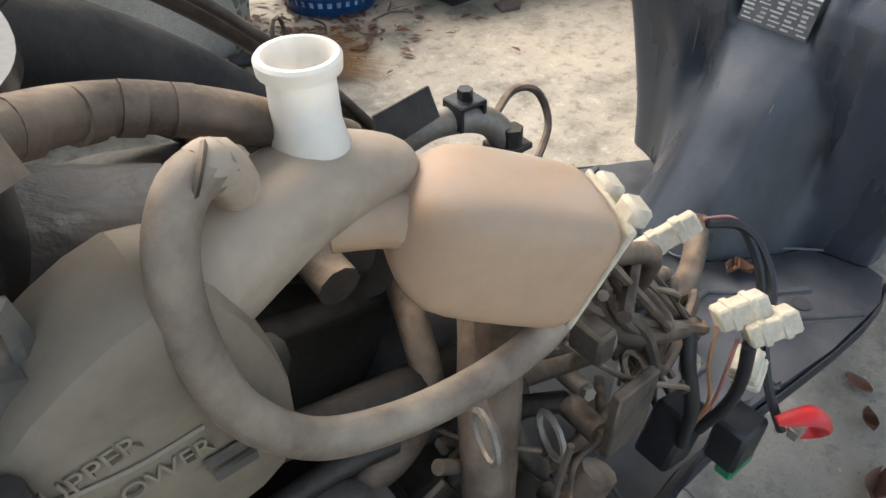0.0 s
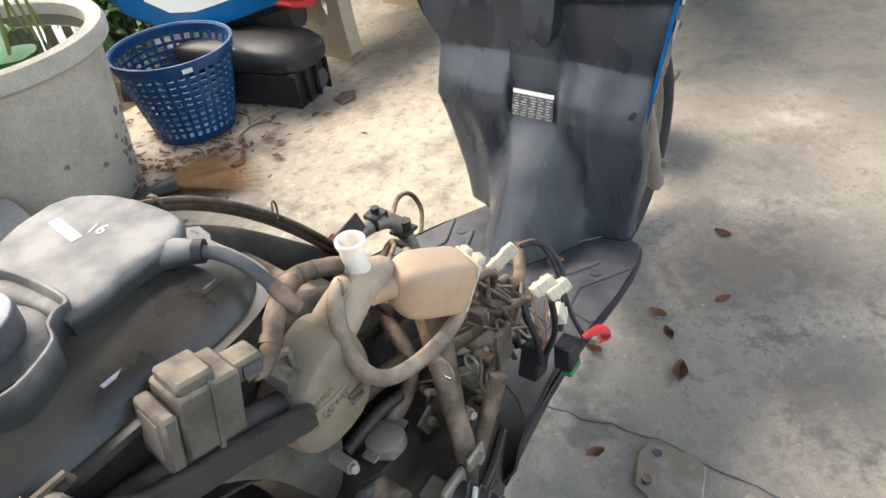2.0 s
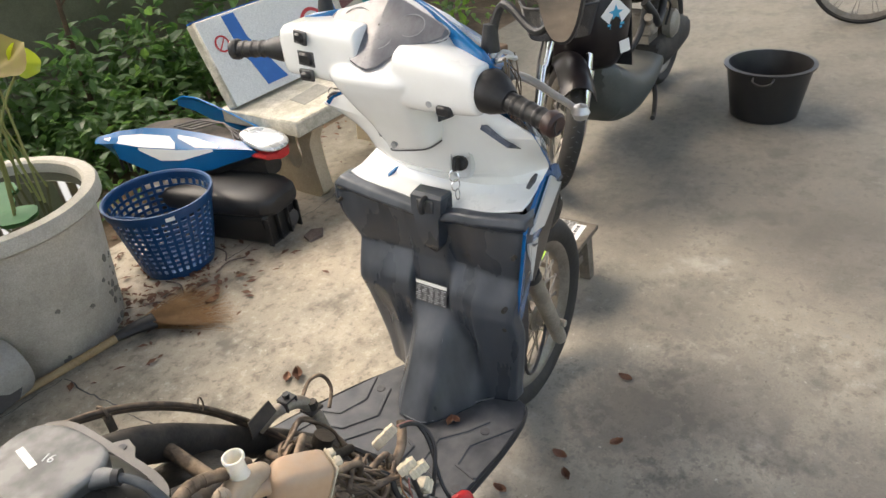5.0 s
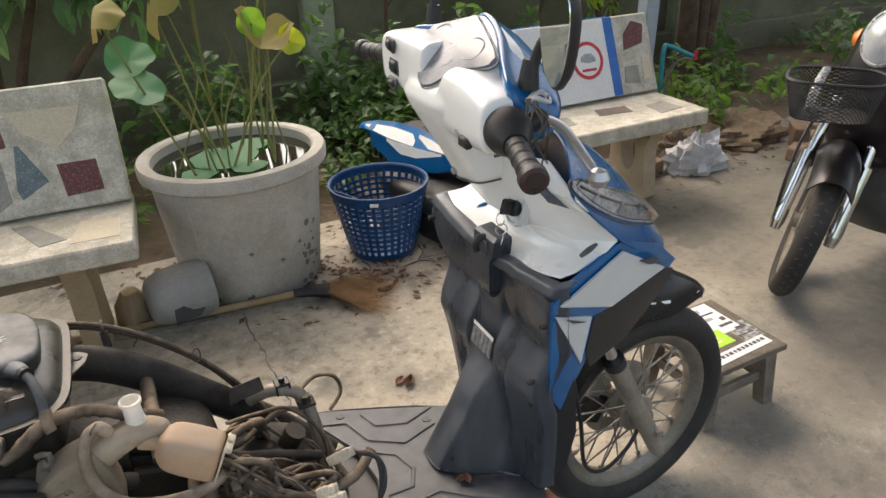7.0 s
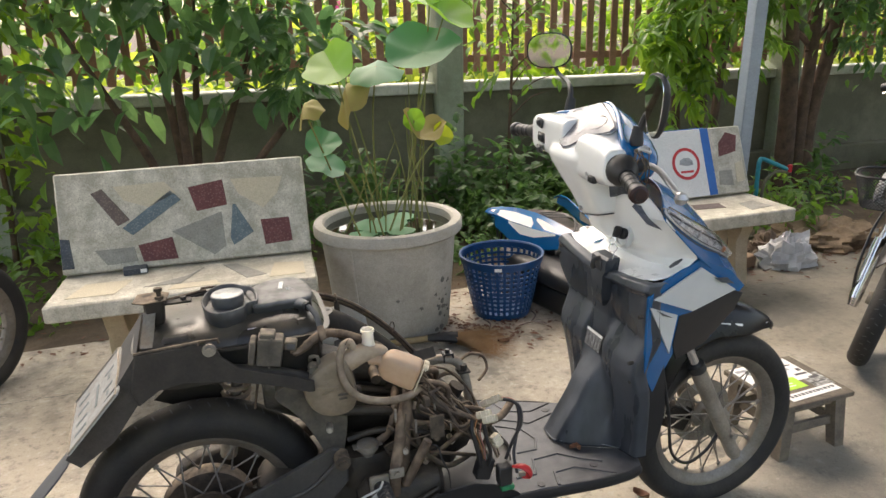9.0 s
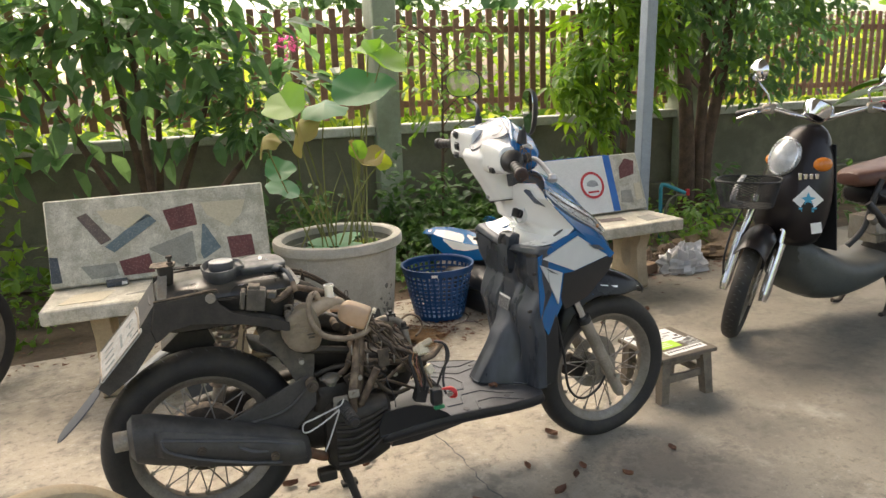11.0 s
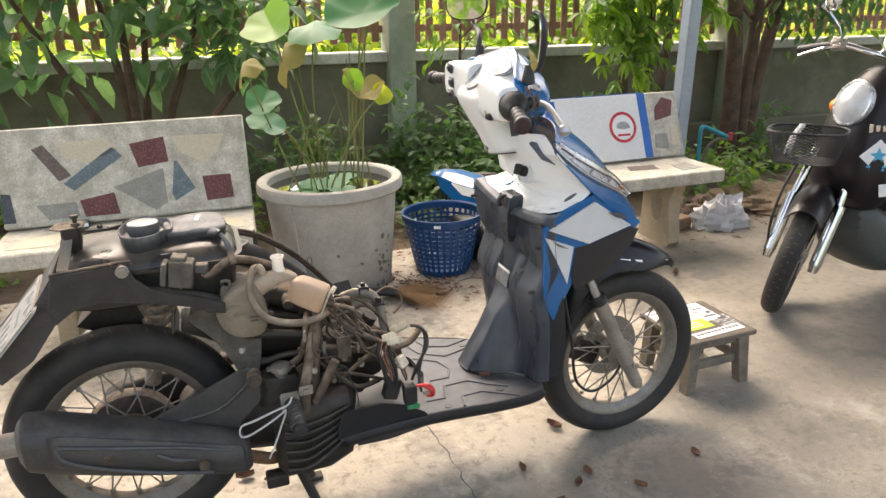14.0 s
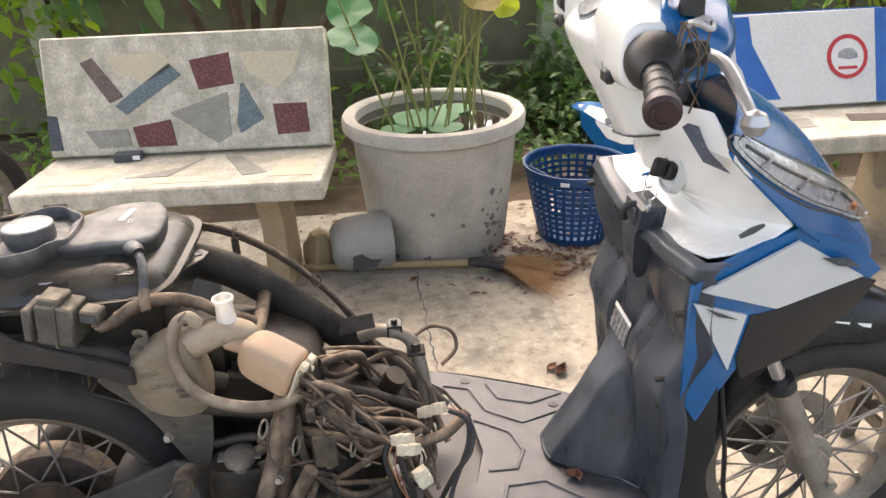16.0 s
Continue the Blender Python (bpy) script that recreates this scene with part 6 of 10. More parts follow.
# clear cover of the dials: a butterfly of five lobes, lying on the sloped face
fm = frame_at((0.850, 0.045, 1.008), (0.030, 0.645, 0.035), (0.100, -0.010, 0.090))
if fm.to_3x3().col[2].z < 0:
    fm = fm @ Matrix.Rotation(math.pi, 4, "Y")
side = 1.0 if fm.to_3x3().col[0].y > 0 else -1.0
LENS = [(-0.001, 0.133), (-0.038, 0.123), (-0.075, 0.111), (-0.112, 0.099), (-0.134, 0.089), (-0.133, 0.077), (-0.115, 0.067), (-0.092, 0.058), (-0.066, 0.042), (-0.054, 0.026), (-0.040, 0.008), (-0.022, 0.000), (-0.004, 0.002), (0.020, 0.011), (0.034, 0.026), (0.042, 0.044), (0.056, 0.060), (0.082, 0.066), (0.094, 0.076), (0.090, 0.090), (0.064, 0.102), (0.034, 0.116)]
cx, cy = -0.012, 0.075


def onface(x, y, k, h):
    return fm @ Vector((side * (cx + (x - cx) * k), cy + (y - cy) * k, h))


rows = [[onface(x, y, k, 0.0045 + 0.005 * (1 - k * k) - (0.006 if k > 0.99 else 0.0)) for x, y in LENS + LENS[:1]] for k in (0.02, 0.3, 0.6, 0.85, 0.96, 1.0)]
dash = part("dashboard", Shape().sheet(rows, 0.002), M["dashlens"], sc, "scratched clear dashboard cover")
part("lens_seam", Shape().tube([onface(x, y, 1.01, 0.0025) for x, y in LENS], 0.0012, n=5, sm=3, loop=True), M["labelgrey"], dash)
for x0, y0, w in ((0.045, 0.080, 0.030), (-0.075, 0.085, 0.028), (-0.015, 0.055, 0.034)):
    part("dial_edge", Shape().tube([onface(x0 + w * math.cos(t), y0 + w * 0.75 * math.sin(t), 0.9, 0.0092) for t in np.linspace(0.3, 5.4, 16)], 0.0007, n=5, sm=2), M["labelgrey"], dash)
for s, G in ((1, GL), (-1, GR)):
    inner = Vector((0.889, 0.226, 1.014)) if s > 0 else Vector((0.873, -0.176, 0.995))
    tip = G
    bend = (tip - inner)
    boot = [inner - bend * 0.02, inner + bend * 0.04, inner + bend * 0.16, inner + bend * 0.26, inner + bend * 0.36]
    part("grip_collar", Shape().tube(boot, [0.030, 0.033, 0.030, 0.024, 0.0165] if s < 0 else [0.022, 0.023, 0.022, 0.019, 0.0165], n=22, sm=2), M["blackcable"], sc, "black rubber collar")
    part("grip", Shape().tube([inner + bend * 0.1, inner + bend * 0.97, tip], [0.014, 0.014, 0.014], n=18, sm=1), M["blackcable"], sc, "black rubber grip")
    for k in range(3):
        p = inner + bend * (0.44 + 0.16 * k)
        part("grip_rib", Shape().tube([p, p + bend * 0.02, p + bend * 0.05, p + bend * 0.07], [0.014, 0.0152, 0.0152, 0.014], n=16, sm=1), M["blackcable"], sc)
    part("grip_end", Shape().tube([tip - bend * 0.10, tip - bend * 0.06, tip + bend * 0.02, tip + bend * 0.05], [0.0155, 0.0185, 0.0180, 0.014], n=20, sm=1), M["barend"] if s < 0 else M["black"], sc, "worn red-brown bar end" if s < 0 else "worn bar end")
    part("end_mark", Shape().tube([tip + bend * 0.051 + Vector((0.010 * math.cos(b), 0, 0.010 * math.sin(b))) for b in np.linspace(0, 6.283, 17)[:-1]], 0.0012, n=5, sm=1, loop=True), M["black"], sc)
    lev = [inner + Vector((0.055, 0, 0.004)), inner + bend * 0.25 + Vector((0.075, 0, 0.002)), inner + bend * 0.7 + Vector((0.088, 0, -0.012)), tip + Vector((0.095, -0.006 * s, -0.019))]
    lever = part("brake_lever", Shape().tube(lev, [0.009, 0.0085, 0.0075, 0.006], n=10, sm=5, flat=0.7), M["lever"], sc, "silver brake lever")
    part("lever_knob", Shape().lathe([(0.0, -0.014), (0.0095, -0.0095), (0.014, 0.0), (0.0095, 0.0095), (0.0, 0.014)], 16, Matrix.Translation(lev[-1])), M["lever"], lever)
    part("lever_perch", Shape().tube([inner + Vector((0.012, 0, 0)) + bend * 0.05, inner + Vector((0.055, 0, 0.004))], 0.014, n=10), M["black"], sc)
# switches let into the left pod, one under the right one
for y, z, h_, w_, rz in ((0.158, 1.049, 0.016, 0.020, 10), (0.158, 1.013, 0.020, 0.030, 4), (0.160, 0.986, 0.013, 0.024, 0)):
    mm = Matrix.Translation((0.8575 - 0.18 * abs(z - 1.015), y, z)) @ Matrix.Rotation(radians(90), 4, "Z") @ Matrix.Rotation(radians(90), 4, "X") @ Matrix.Rotation(radians(rz), 4, "Z")
    part("switch_bezel", Shape().box((0, 0, 0), (w_ + 0.007, h_ + 0.007, 0.006), mm, b=0.002), M["cover"], sc)
    part("switch", Shape().box((0, 0, 0), (w_, h_, 0.014), mm, b=0.004), M["black"], sc, "black rocker switch")
part("switch", Shape().box((0.842, -0.120, 0.966), (0.012, 0.026, 0.016), b=0.003), M["black"], sc)
part("cover_screw", Shape().cyl((0.850, -0.092, 0.972), (0.842, -0.092, 0.972), 0.005, n=12), M["labelgrey"], sc)
part("cover_screw", Shape().cyl((0.902, 0.030, 0.866), (0.892, 0.030, 0.864), 0.0055, n=12), M["labelgrey"], sc)
# mirrors
for s, c, foot, nrm in ((1, Vector((1.005, 0.435, 1.20)), Vector((0.935, 0.172, 1.072)), Vector((-0.55, -0.80, 0.30))), (-1, Vector((0.866, -0.297, 1.130)), Vector((0.915, -0.160, 1.046)), Vector((-0.975, 0.10, 0.06)))):
    nrm.normalize()
    mm = frame_at(c, Vector((0, 0, 1)).cross(nrm), Vector((0, 0, 1)))
    out = [(0.062 * math.copysign(abs(math.cos(a)) ** 0.75, math.cos(a)), (0.047 if s > 0 else 0.072) * math.copysign(abs(math.sin(a)) ** 0.8, math.sin(a))) for a in np.linspace(0, 6.283, 29)[:-1]]
    if s < 0:
        out = [(x * 0.54 * (1 + 0.30 * y / 0.072), y * 0.80) for x, y in out]
    shell = part("mirror", Shape().loft([[mm @ Vector((x * k, y * k, z)) for x, y in out] for k, z in ((0.5, -0.016), (0.85, -0.011), (1.0, -0.003), (1.0, 0.002), (0.95, 0.003))]), M["black"], sc, "oval rear-view mirror")
    part("mirror_glass", Shape().plate([(x * 0.93, y * 0.93) for x, y in out], 0.002, mm @ Matrix.Translation((0, 0, 0.004))), M["mirror"], shell)
    b0 = c - nrm * 0.02
    part("mirror_stalk", Shape().tube([foot, foot + Vector((0.01, 0.02 * s, 0.055)), b0 + Vector((0, -0.045 * s, -0.05)), b0], [0.0085, 0.006, 0.0055, 0.0055], n=8, sm=6), M["blackcable"], sc)
    part("mirror_boot", Shape().cyl(foot - Vector((0, 0, 0.01)), foot + Vector((0.004, 0, 0.028)), 0.015, 0.010, n=12), M["blackcable"], sc)
for k in range(7):
    a = rnd.uniform(-0.02, 0.02)
    part("frayed_thread", Shape().tube([(0.905 + a, -0.195, 1.035), (0.90 + rnd.uniform(-0.02, 0.02), -0.205, 1.0), (0.905 + rnd.uniform(-0.03, 0.03), -0.21, 0.955 + rnd.uniform(-0.02, 0.02))], 0.0012, n=4, sm=4), M["dusty"], sc)
g = Shape().tube([(0.915 + 0.014 * math.cos(a), -0.186 + 0.014 * math.sin(a), 1.03 + 0.004 * math.sin(2 * a)) for a in np.linspace(0, 6.28, 9)[:-1]], 0.0035, n=5, sm=2, loop=True)
part("tied_string", g, M["string"], sc, "string tied round the mirror foot")

# ---- rear half of the scooter: tank, frame, engine, wiring ----
XZ = lambda y: Matrix(((1, 0, 0, 0), (0, 0, 1, y), (0, 1, 0, 0), (0, 0, 0, 1)))   # outline x, z at a side y
TC = (0.100, 0.024)
TNK = [(0.632, 0.155, 0.11), (0.640, 0.170, 0.124), (0.700, 0.176, 0.130), (0.710, 0.178, 0.132), (0.710, 0.190, 0.141), (0.716, 0.190, 0.141), (0.716, 0.180, 0.131), (0.724, 0.177, 0.127), (0.733, 0.169, 0.117), (0.7405, 0.155, 0.100), (0.7465, 0.125, 0.076), (0.750, 0.08, 0.045)]
part("fuel_tank", Shape().loft([ring_pts((*TC, z), rx, ry, 72, 0, 5.6) for z, rx, ry in TNK]), M["tank"], sc, "dusty black metal fuel tank", smooth=32)
part("tank_tab", Shape().plate([(-0.05, -0.050), (-0.01, -0.046), (0.012, -0.016), (0.016, 0.004), (0.004, 0.016), (-0.05, 0.030)], 0.003, Matrix.Translation((0.294, 0.036, 0.702)), b=0.0008), M["tank"], sc)
part("tab_hole", Shape().lathe([(0.0, 0.0), (0.006, 0.0), (0.006, 0.0008), (0.0, 0.0008)], 12, Matrix.Translation((0.296, 0.034, 0.7040))), M["ink"], sc)
# filler tray, cap, and the vapour cover marked 91
def grown(pts, k):
    """An outline drawn k metres in towards its middle."""
    c = sum((Vector(p) for p in pts), Vector((0, 0))) / len(pts)
    return [Vector(p) + (c - Vector(p)).normalized() * k for p in pts]


def rounded(pts, times=2):
    """An outline with its corners cut round."""
    for _ in range(times):
        pts = [Vector(p).lerp(Vector(q), f) for p, q in zip(pts, pts[1:] + pts[:1]) for f in (0.22, 0.78)]
    return pts


TRAY = rounded([(0.058, 0.063), (0.044, 0.011), (0.048, -0.035), (0.060, -0.070), (0.082, -0.085), (0.112, -0.075), (0.126, -0.066), (0.131, -0.050), (0.142, -0.041), (0.154, -0.042), (0.156, -0.008), (0.150, 0.046), (0.128, 0.062), (0.106, 0.086), (0.080, 0.085)])
g = Shape().loft([[(x, y, z) for x, y in grown(TRAY, k)] for k, z in ((0.010, 0.735), (0.004, 0.748), (0.0, 0.773), (0.0012, 0.7746), (0.0035, 0.7746), (0.0048, 0.773), (0.008, 0.757))], cap=False)
g.plate(grown(TRAY, 0.007), 0.003, Matrix.Translation((0, 0, 0.7555)))
part("filler_tray", g, M["cover"], sc, "grey plastic tray round the filler", smooth=50)
CAP = Vector((0.097, -0.012, 0.0))
part("filler_ring", Shape().lathe([(0.026, 0.757), (0.047, 0.757), (0.047, 0.760), (0.042, 0.7625), (0.036, 0.764), (0.026, 0.764)], 40, Matrix.Translation(CAP), loop=True), M["cover"], sc)
part("fuel_cap", Shape().lathe([(0.0, 0.7890), (0.0285, 0.7890), (0.0305, 0.7880), (0.0312, 0.7855)], 44, Matrix.Translation(CAP)), M["silvercap"], sc, "worn pale fuel cap")
part("cap_rim", Shape().lathe([(0.0306, 0.7870), (0.0318, 0.7860), (0.0322, 0.7835), (0.0318, 0.769), (0.029, 0.762), (0.0, 0.762), (0.0, 0.7845), (0.0300, 0.7845)], 44, Matrix.Translation(CAP), loop=True), M["capside"], sc)
COV = rounded([(0.130, 0.050), (0.150, 0.070), (0.178, 0.098), (0.234, 0.102), (0.256, 0.070), (0.264, 0.030), (0.264, -0.024), (0.242, -0.042), (0.201, -0.040), (0.160, -0.048), (0.138, -0.044), (0.140, -0.010)], 1)
g = Shape().loft([[(x, y, z) for x, y in grown(COV, k)] for k, z in ((0.010, 0.732), (0.004, 0.740), (0.0006, 0.757), (0.0, 0.761), (0.0012, 0.7645), (0.004, 0.7665), (0.010, 0.7672))])
vc = part("vapour_cover", g, M["cover"], sc, "grey plastic cover marked 91", smooth=40)
part("white_sticker", Shape().box((0, 0, 0), (0.009, 0.042, 0.001), Matrix.Translation((0.205, 0.050, 0.7674)) @ Matrix.Rotation(-0.15, 4, "Z")), M["paper"], vc)
tx = bpy.data.curves.new("mark_91", "FONT")
tx.body, tx.size, tx.extrude, tx.align_x, tx.align_y = "91", 0.017, 0.0004, "CENTER", "CENTER"
tx.materials.append(M["greypanel"])
to = new("fuel_mark", tx)
to.parent, to.matrix_basis = vc, Matrix.Translation((0.219, 0.026, 0.7674)) @ Matrix.Rotation(radians(108), 4, "Z")
part("vapour_spout", Shape().tube([(0.226, -0.024, 0.752), (0.236, -0.040, 0.754), (0.246, -0.056, 0.754)], [0.0145, 0.0120, 0.0088], n=16, sm=3), M["cover"], vc)
part("spout_ring", Shape().tube([(0.244, -0.0535, 0.7545), (0.2485, -0.060, 0.754)], 0.0098, n=16, sm=1), M["black"], vc)
part("vapour_hose", Shape().tube([(0.246, -0.057, 0.754), (0.253, -0.070, 0.752), (0.259, -0.088, 0.744), (0.262, -0.106, 0.732), (0.263, -0.118, 0.720)], 0.0056, n=12, sm=5), M["flapgrey"], sc, "blue-grey vapour hose")
part("hose_joint", Shape().tube([(0.263, -0.110, 0.728), (0.2635, -0.122, 0.717), (0.266, -0.128, 0.708)], [0.0068, 0.0072, 0.0066], n=12, sm=3), M["rubberdust"], sc)
lb = frame_at((0.212, -0.062, 0.7398), (1, 0, -0.02), (0, 1, 0.16))
part("tank_label", Shape().box((0, 0, 0), (0.060, 0.036, 0.0006), lb), M["tank"], sc, "scuffed shiny label")
for x, y, w, h in ((-0.018, 0.009, 0.018, 0.014), (-0.003, 0.011, 0.004, 0.010), (-0.012, -0.006, 0.030, 0.0018), (-0.004, -0.010, 0.044, 0.0016), (0.016, -0.013, 0.024, 0.0018), (0.024, 0.002, 0.006, 0.004)):
    part("label_bar", Shape().box((x, y, 0.0004), (w, h, 0.0007), lb), M["scuffed"], sc)
part("torn_sticker", Shape().plate([(-0.013, -0.007), (-0.004, -0.010), (0.009, -0.008), (0.014, -0.001), (0.011, 0.007), (0.001, 0.009), (-0.011, 0.006)], 0.0008, Matrix.Translation((0.138, -0.078, 0.7372)) @ Matrix.Rotation(radians(9), 4, "X") @ Matrix.Rotation(0.3, 4, "Z")), M["lilac"], sc, "torn lilac sticker")

# frame: side plates, rails, beams
for y, s in ((-0.122, -1), (0.150, 1)):
    fo = [(-0.076, 0.728), (0.050, 0.740), (0.063, 0.734), (0.075, 0.706), (0.10, 0.684), (0.14, 0.668), (0.20, 0.650), (0.238, 0.634), (0.238, 0.612), (0.23, 0.612), (0.17, 0.634), (0.125, 0.645), (0.06, 0.657), (0.0, 0.664), (-0.045, 0.655), (-0.083, 0.628), (-0.092, 0.660)]
    side = Matrix(((1, 0, 0, 0), (s * 0.1, 0, 1, y), (0, 1, 0, 0), (0, 0, 0, 1)))
    part("frame_side", Shape().plate(fo, 0.010, side, b=0.003), M["dustydark"], sc, "dark dusty side frame plate")
    part("frame_edge", Shape().tube([(-0.076, y - s * 0.0076, 0.730), (-0.01, y - s * 0.001, 0.7365), (0.050, y + s * 0.005, 0.742)], 0.0035, n=7, sm=2), M["dusty"], sc)
    part("frame_bolt", Shape().cyl((0.055, y + s * 0.004, 0.725), (0.055, y + s * 0.020, 0.725), 0.0085, n=10).cyl((0.055, y + s * 0.008, 0.725), (0.055, y + s * 0.014, 0.725), 0.0125, n=16), M["alloy"], sc)
    part("bolt_clip", Shape().tube([(0.038, y + s * 0.010, 0.738), (0.040, y + s * 0.012, 0.745), (0.072, y + s * 0.012, 0.745), (0.074, y + s * 0.012, 0.737)], 0.0028, n=6, sm=1), M["dusty"], sc)
part("frame_beam", Shape().tube([(-0.06, 0.13, 0.66), (0.15, 0.125, 0.668), (0.28, 0.105, 0.655), (0.36, 0.105, 0.61), (0.46, 0.110, 0.515), (0.56, 0.110, 0.415), (0.64, 0.09, 0.33)], [0.018, 0.020, 0.021, 0.021, 0.020, 0.019, 0.018], n=14, sm=5, flat=1.45), M["dustydark"], sc, "curved dark frame beam")
part("frame_rail", Shape().tube([(-0.07, -0.085, 0.668), (0.10, -0.115, 0.668), (0.20, -0.120, 0.640), (0.27, -0.110, 0.604), (0.33, -0.085, 0.560)], 0.012, n=10), M["dustydark"], sc)
part("seat_catch", Shape().plate([(-0.078, -0.020), (-0.060, -0.034), (-0.016, -0.030), (-0.012, 0.014), (-0.030, 0.030), (-0.072, 0.026)], 0.003, Matrix.Translation((0, 0, 0.795)), b=0.001), M["dusty"], sc, "dusty seat catch plate")
part("catch_block", Shape().loft([ring_pts((-0.040, -0.006, z), rx, ry, 12, 0, 4) for z, rx, ry in ((0.738, 0.014, 0.016), (0.757, 0.017, 0.020), (0.784, 0.020, 0.022), (0.794, 0.019, 0.022))]), M["shadegrime"], sc)
part("catch_bolt", Shape().cyl((-0.027, -0.026, 0.794), (-0.027, -0.026, 0.818), 0.0045, n=8).cyl((-0.027, -0.026, 0.800), (-0.027, -0.026, 0.806), 0.009, n=6).cyl((-0.027, -0.026, 0.816), (-0.027, -0.026, 0.822), 0.008, n=8), M["dusty"], sc)
part("catch_arm", Shape().box((0.004, -0.004, 0.782), (0.050, 0.022, 0.004), b=0.001).cyl((0.014, -0.004, 0.783), (0.014, -0.004, 0.791), 0.006, n=6), M["dustydark"], sc)
part("catch_post", Shape().loft([[(x - 0.011, y, z), (x + 0.011, y - 0.004, z), (x + 0.011, y + 0.002, z), (x - 0.011, y + 0.006, z)] for x, y, z in ((-0.057, -0.086, 0.728), (-0.053, -0.056, 0.746), (-0.050, -0.030, 0.766), (-0.047, -0.014, 0.782))]), M["alloy"], sc, "bare metal post")
part("latch_housing", Shape().box((-0.004, -0.066, 0.726), (0.056, 0.052, 0.030), b=0.008), M["dustydark"], sc, "dusty latch housing")
part("latch_tube", Shape().cyl((-0.045, 0.06, 0.72), (0.02, 0.06, 0.735), 0.016, n=12), M["dustydark"], sc)
part("tail_floor", Shape().box((-0.025, 0.010, 0.690), (0.10, 0.20, 0.012), b=0.004), M["shadegrime"], sc)
for x, y, r in ((0.0, -0.075, 0.011), (0.03, -0.095, 0.009), (-0.05, -0.06, 0.010), (-0.045, 0.10, 0.010), (0.06, -0.10, 0.008)):
    part("mount_bolt", Shape().cyl((x, y, 0.675), (x, y, 0.704), r * 1.5, r * 1.3, n=10).cyl((x, y, 0.70), (x, y, 0.712), r * 0.8, n=6), M["dusty"], sc)
part("tail_lug", Shape().tube([(-0.055, -0.085, 0.69), (0.0, -0.085, 0.695), (0.055, -0.095, 0.69)], [0.018, 0.022, 0.016], n=10, flat=0.7), M["dusty"], sc)

# tail: number plate holder, plate with bars, mud flap, silver hugger
pm = frame_at((-0.1665, -0.030, 0.612), (0.06, -1, -0.10), (0.104, 0.025, 0.118))
part("plate_holder", Shape().loft([[(-0.072, -0.105, 0.729), (-0.078, 0.085, 0.735), (-0.06, 0.085, 0.69), (-0.06, -0.100, 0.69)], [(-0.112, -0.098, 0.672), (-0.120, 0.075, 0.682), (-0.085, 0.07, 0.63), (-0.078, -0.100, 0.632)], [(-0.186, -0.085, 0.588), (-0.186, 0.060, 0.588), (-0.150, 0.06, 0.55), (-0.143, -0.088, 0.545)], [(-0.232, -0.078, 0.522), (-0.232, 0.045, 0.522), (-0.212, 0.045, 0.500), (-0.210, -0.075, 0.498)]]), M["exhaust"], sc, "black number plate holder")
part("mud_flap", Shape().sheet([[(-0.216, -0.078, 0.514), (-0.222, -0.02, 0.518), (-0.216, 0.040, 0.514)], [(-0.278, -0.080, 0.446), (-0.286, -0.02, 0.450), (-0.278, 0.030, 0.446)], [(-0.345, -0.072, 0.384), (-0.352, -0.02, 0.380), (-0.345, 0.020, 0.384)]], 0.006), M["flapgrey"], sc, "blue-grey rubber mud flap", sub=1)
zz = 0.0065 if pm.to_3x3().col[2].x < 0 else -0.0065
np_ = part("number_plate", Shape().plate([(-0.089, -0.074), (-0.083, -0.079), (0.083, -0.079), (0.089, -0.074), (0.089, 0.074), (0.083, 0.079), (-0.083, 0.079), (-0.089, 0.074)], 0.003, pm @ Matrix.Translation((0, 0, zz * 0.7))), M["platewhite"], sc, "dirty white number plate")
part("plate_rim", Shape().tube([pm @ Vector((x, y, zz)) for x, y in ((-0.087, -0.072), (0.0, -0.077), (0.087, -0.072), (0.087, 0.072), (0.0, 0.077), (-0.087, 0.072))], 0.0028, n=6, sm=1, loop=True), M["alloy"], np_)
for x, y, w, h in ((-0.040, 0.044, 0.009, 0.035), (-0.018, 0.044, 0.024, 0.009), (0.018, 0.044, 0.009, 0.035), (0.040, 0.044, 0.019, 0.009), (0.0, 0.007, 0.095, 0.009), (-0.052, -0.040, 0.009, 0.044), (-0.018, -0.040, 0.011, 0.044), (0.018, -0.040, 0.009, 0.044), (0.052, -0.040, 0.011, 0.044)):
    part("plate_bar", Shape().box((x, y, zz), (w * 0.8, h * 0.8, 0.001), pm), M["platebar"], np_)
# black box under the frame, over the tyre
part("air_box", Shape().loft([[(x, y, z) for x, z in ((-0.080, 0.548), (-0.017, 0.602), (0.045, 0.588), (0.070, 0.520), (0.02, 0.50))] for y in (0.055, 0.060, 0.125, 0.130)]), M["shadegrime"], sc, "black box over the rear tyre")
# inner fender ahead of the rear tyre
rows = []
for a in np.linspace(radians(62), radians(2), 9):
    R = 0.300 + 0.018 * math.sin(a * 3)
    rows.append([(R * math.cos(a) + 0.0 * u, y, 0.293 + R * math.sin(a)) for u, y in ((0, -0.082), (0, -0.06), (0, -0.02), (0, 0.03), (0, 0.075))])
part("inner_fender", Shape().sheet(rows, 0.004), M["shadegrime"], sc, "dusty grey-green inner fender", sub=1)
fl_ = [(0.160, 0.578), (0.168, 0.592), (0.180, 0.601), (0.196, 0.603), (0.204, 0.590), (0.214, 0.594), (0.238, 0.586), (0.272, 0.560), (0.302, 0.530), (0.304, 0.500), (0.298, 0.458), (0.286, 0.415), (0.266, 0.403), (0.246, 0.445), (0.222, 0.500), (0.196, 0.540)]
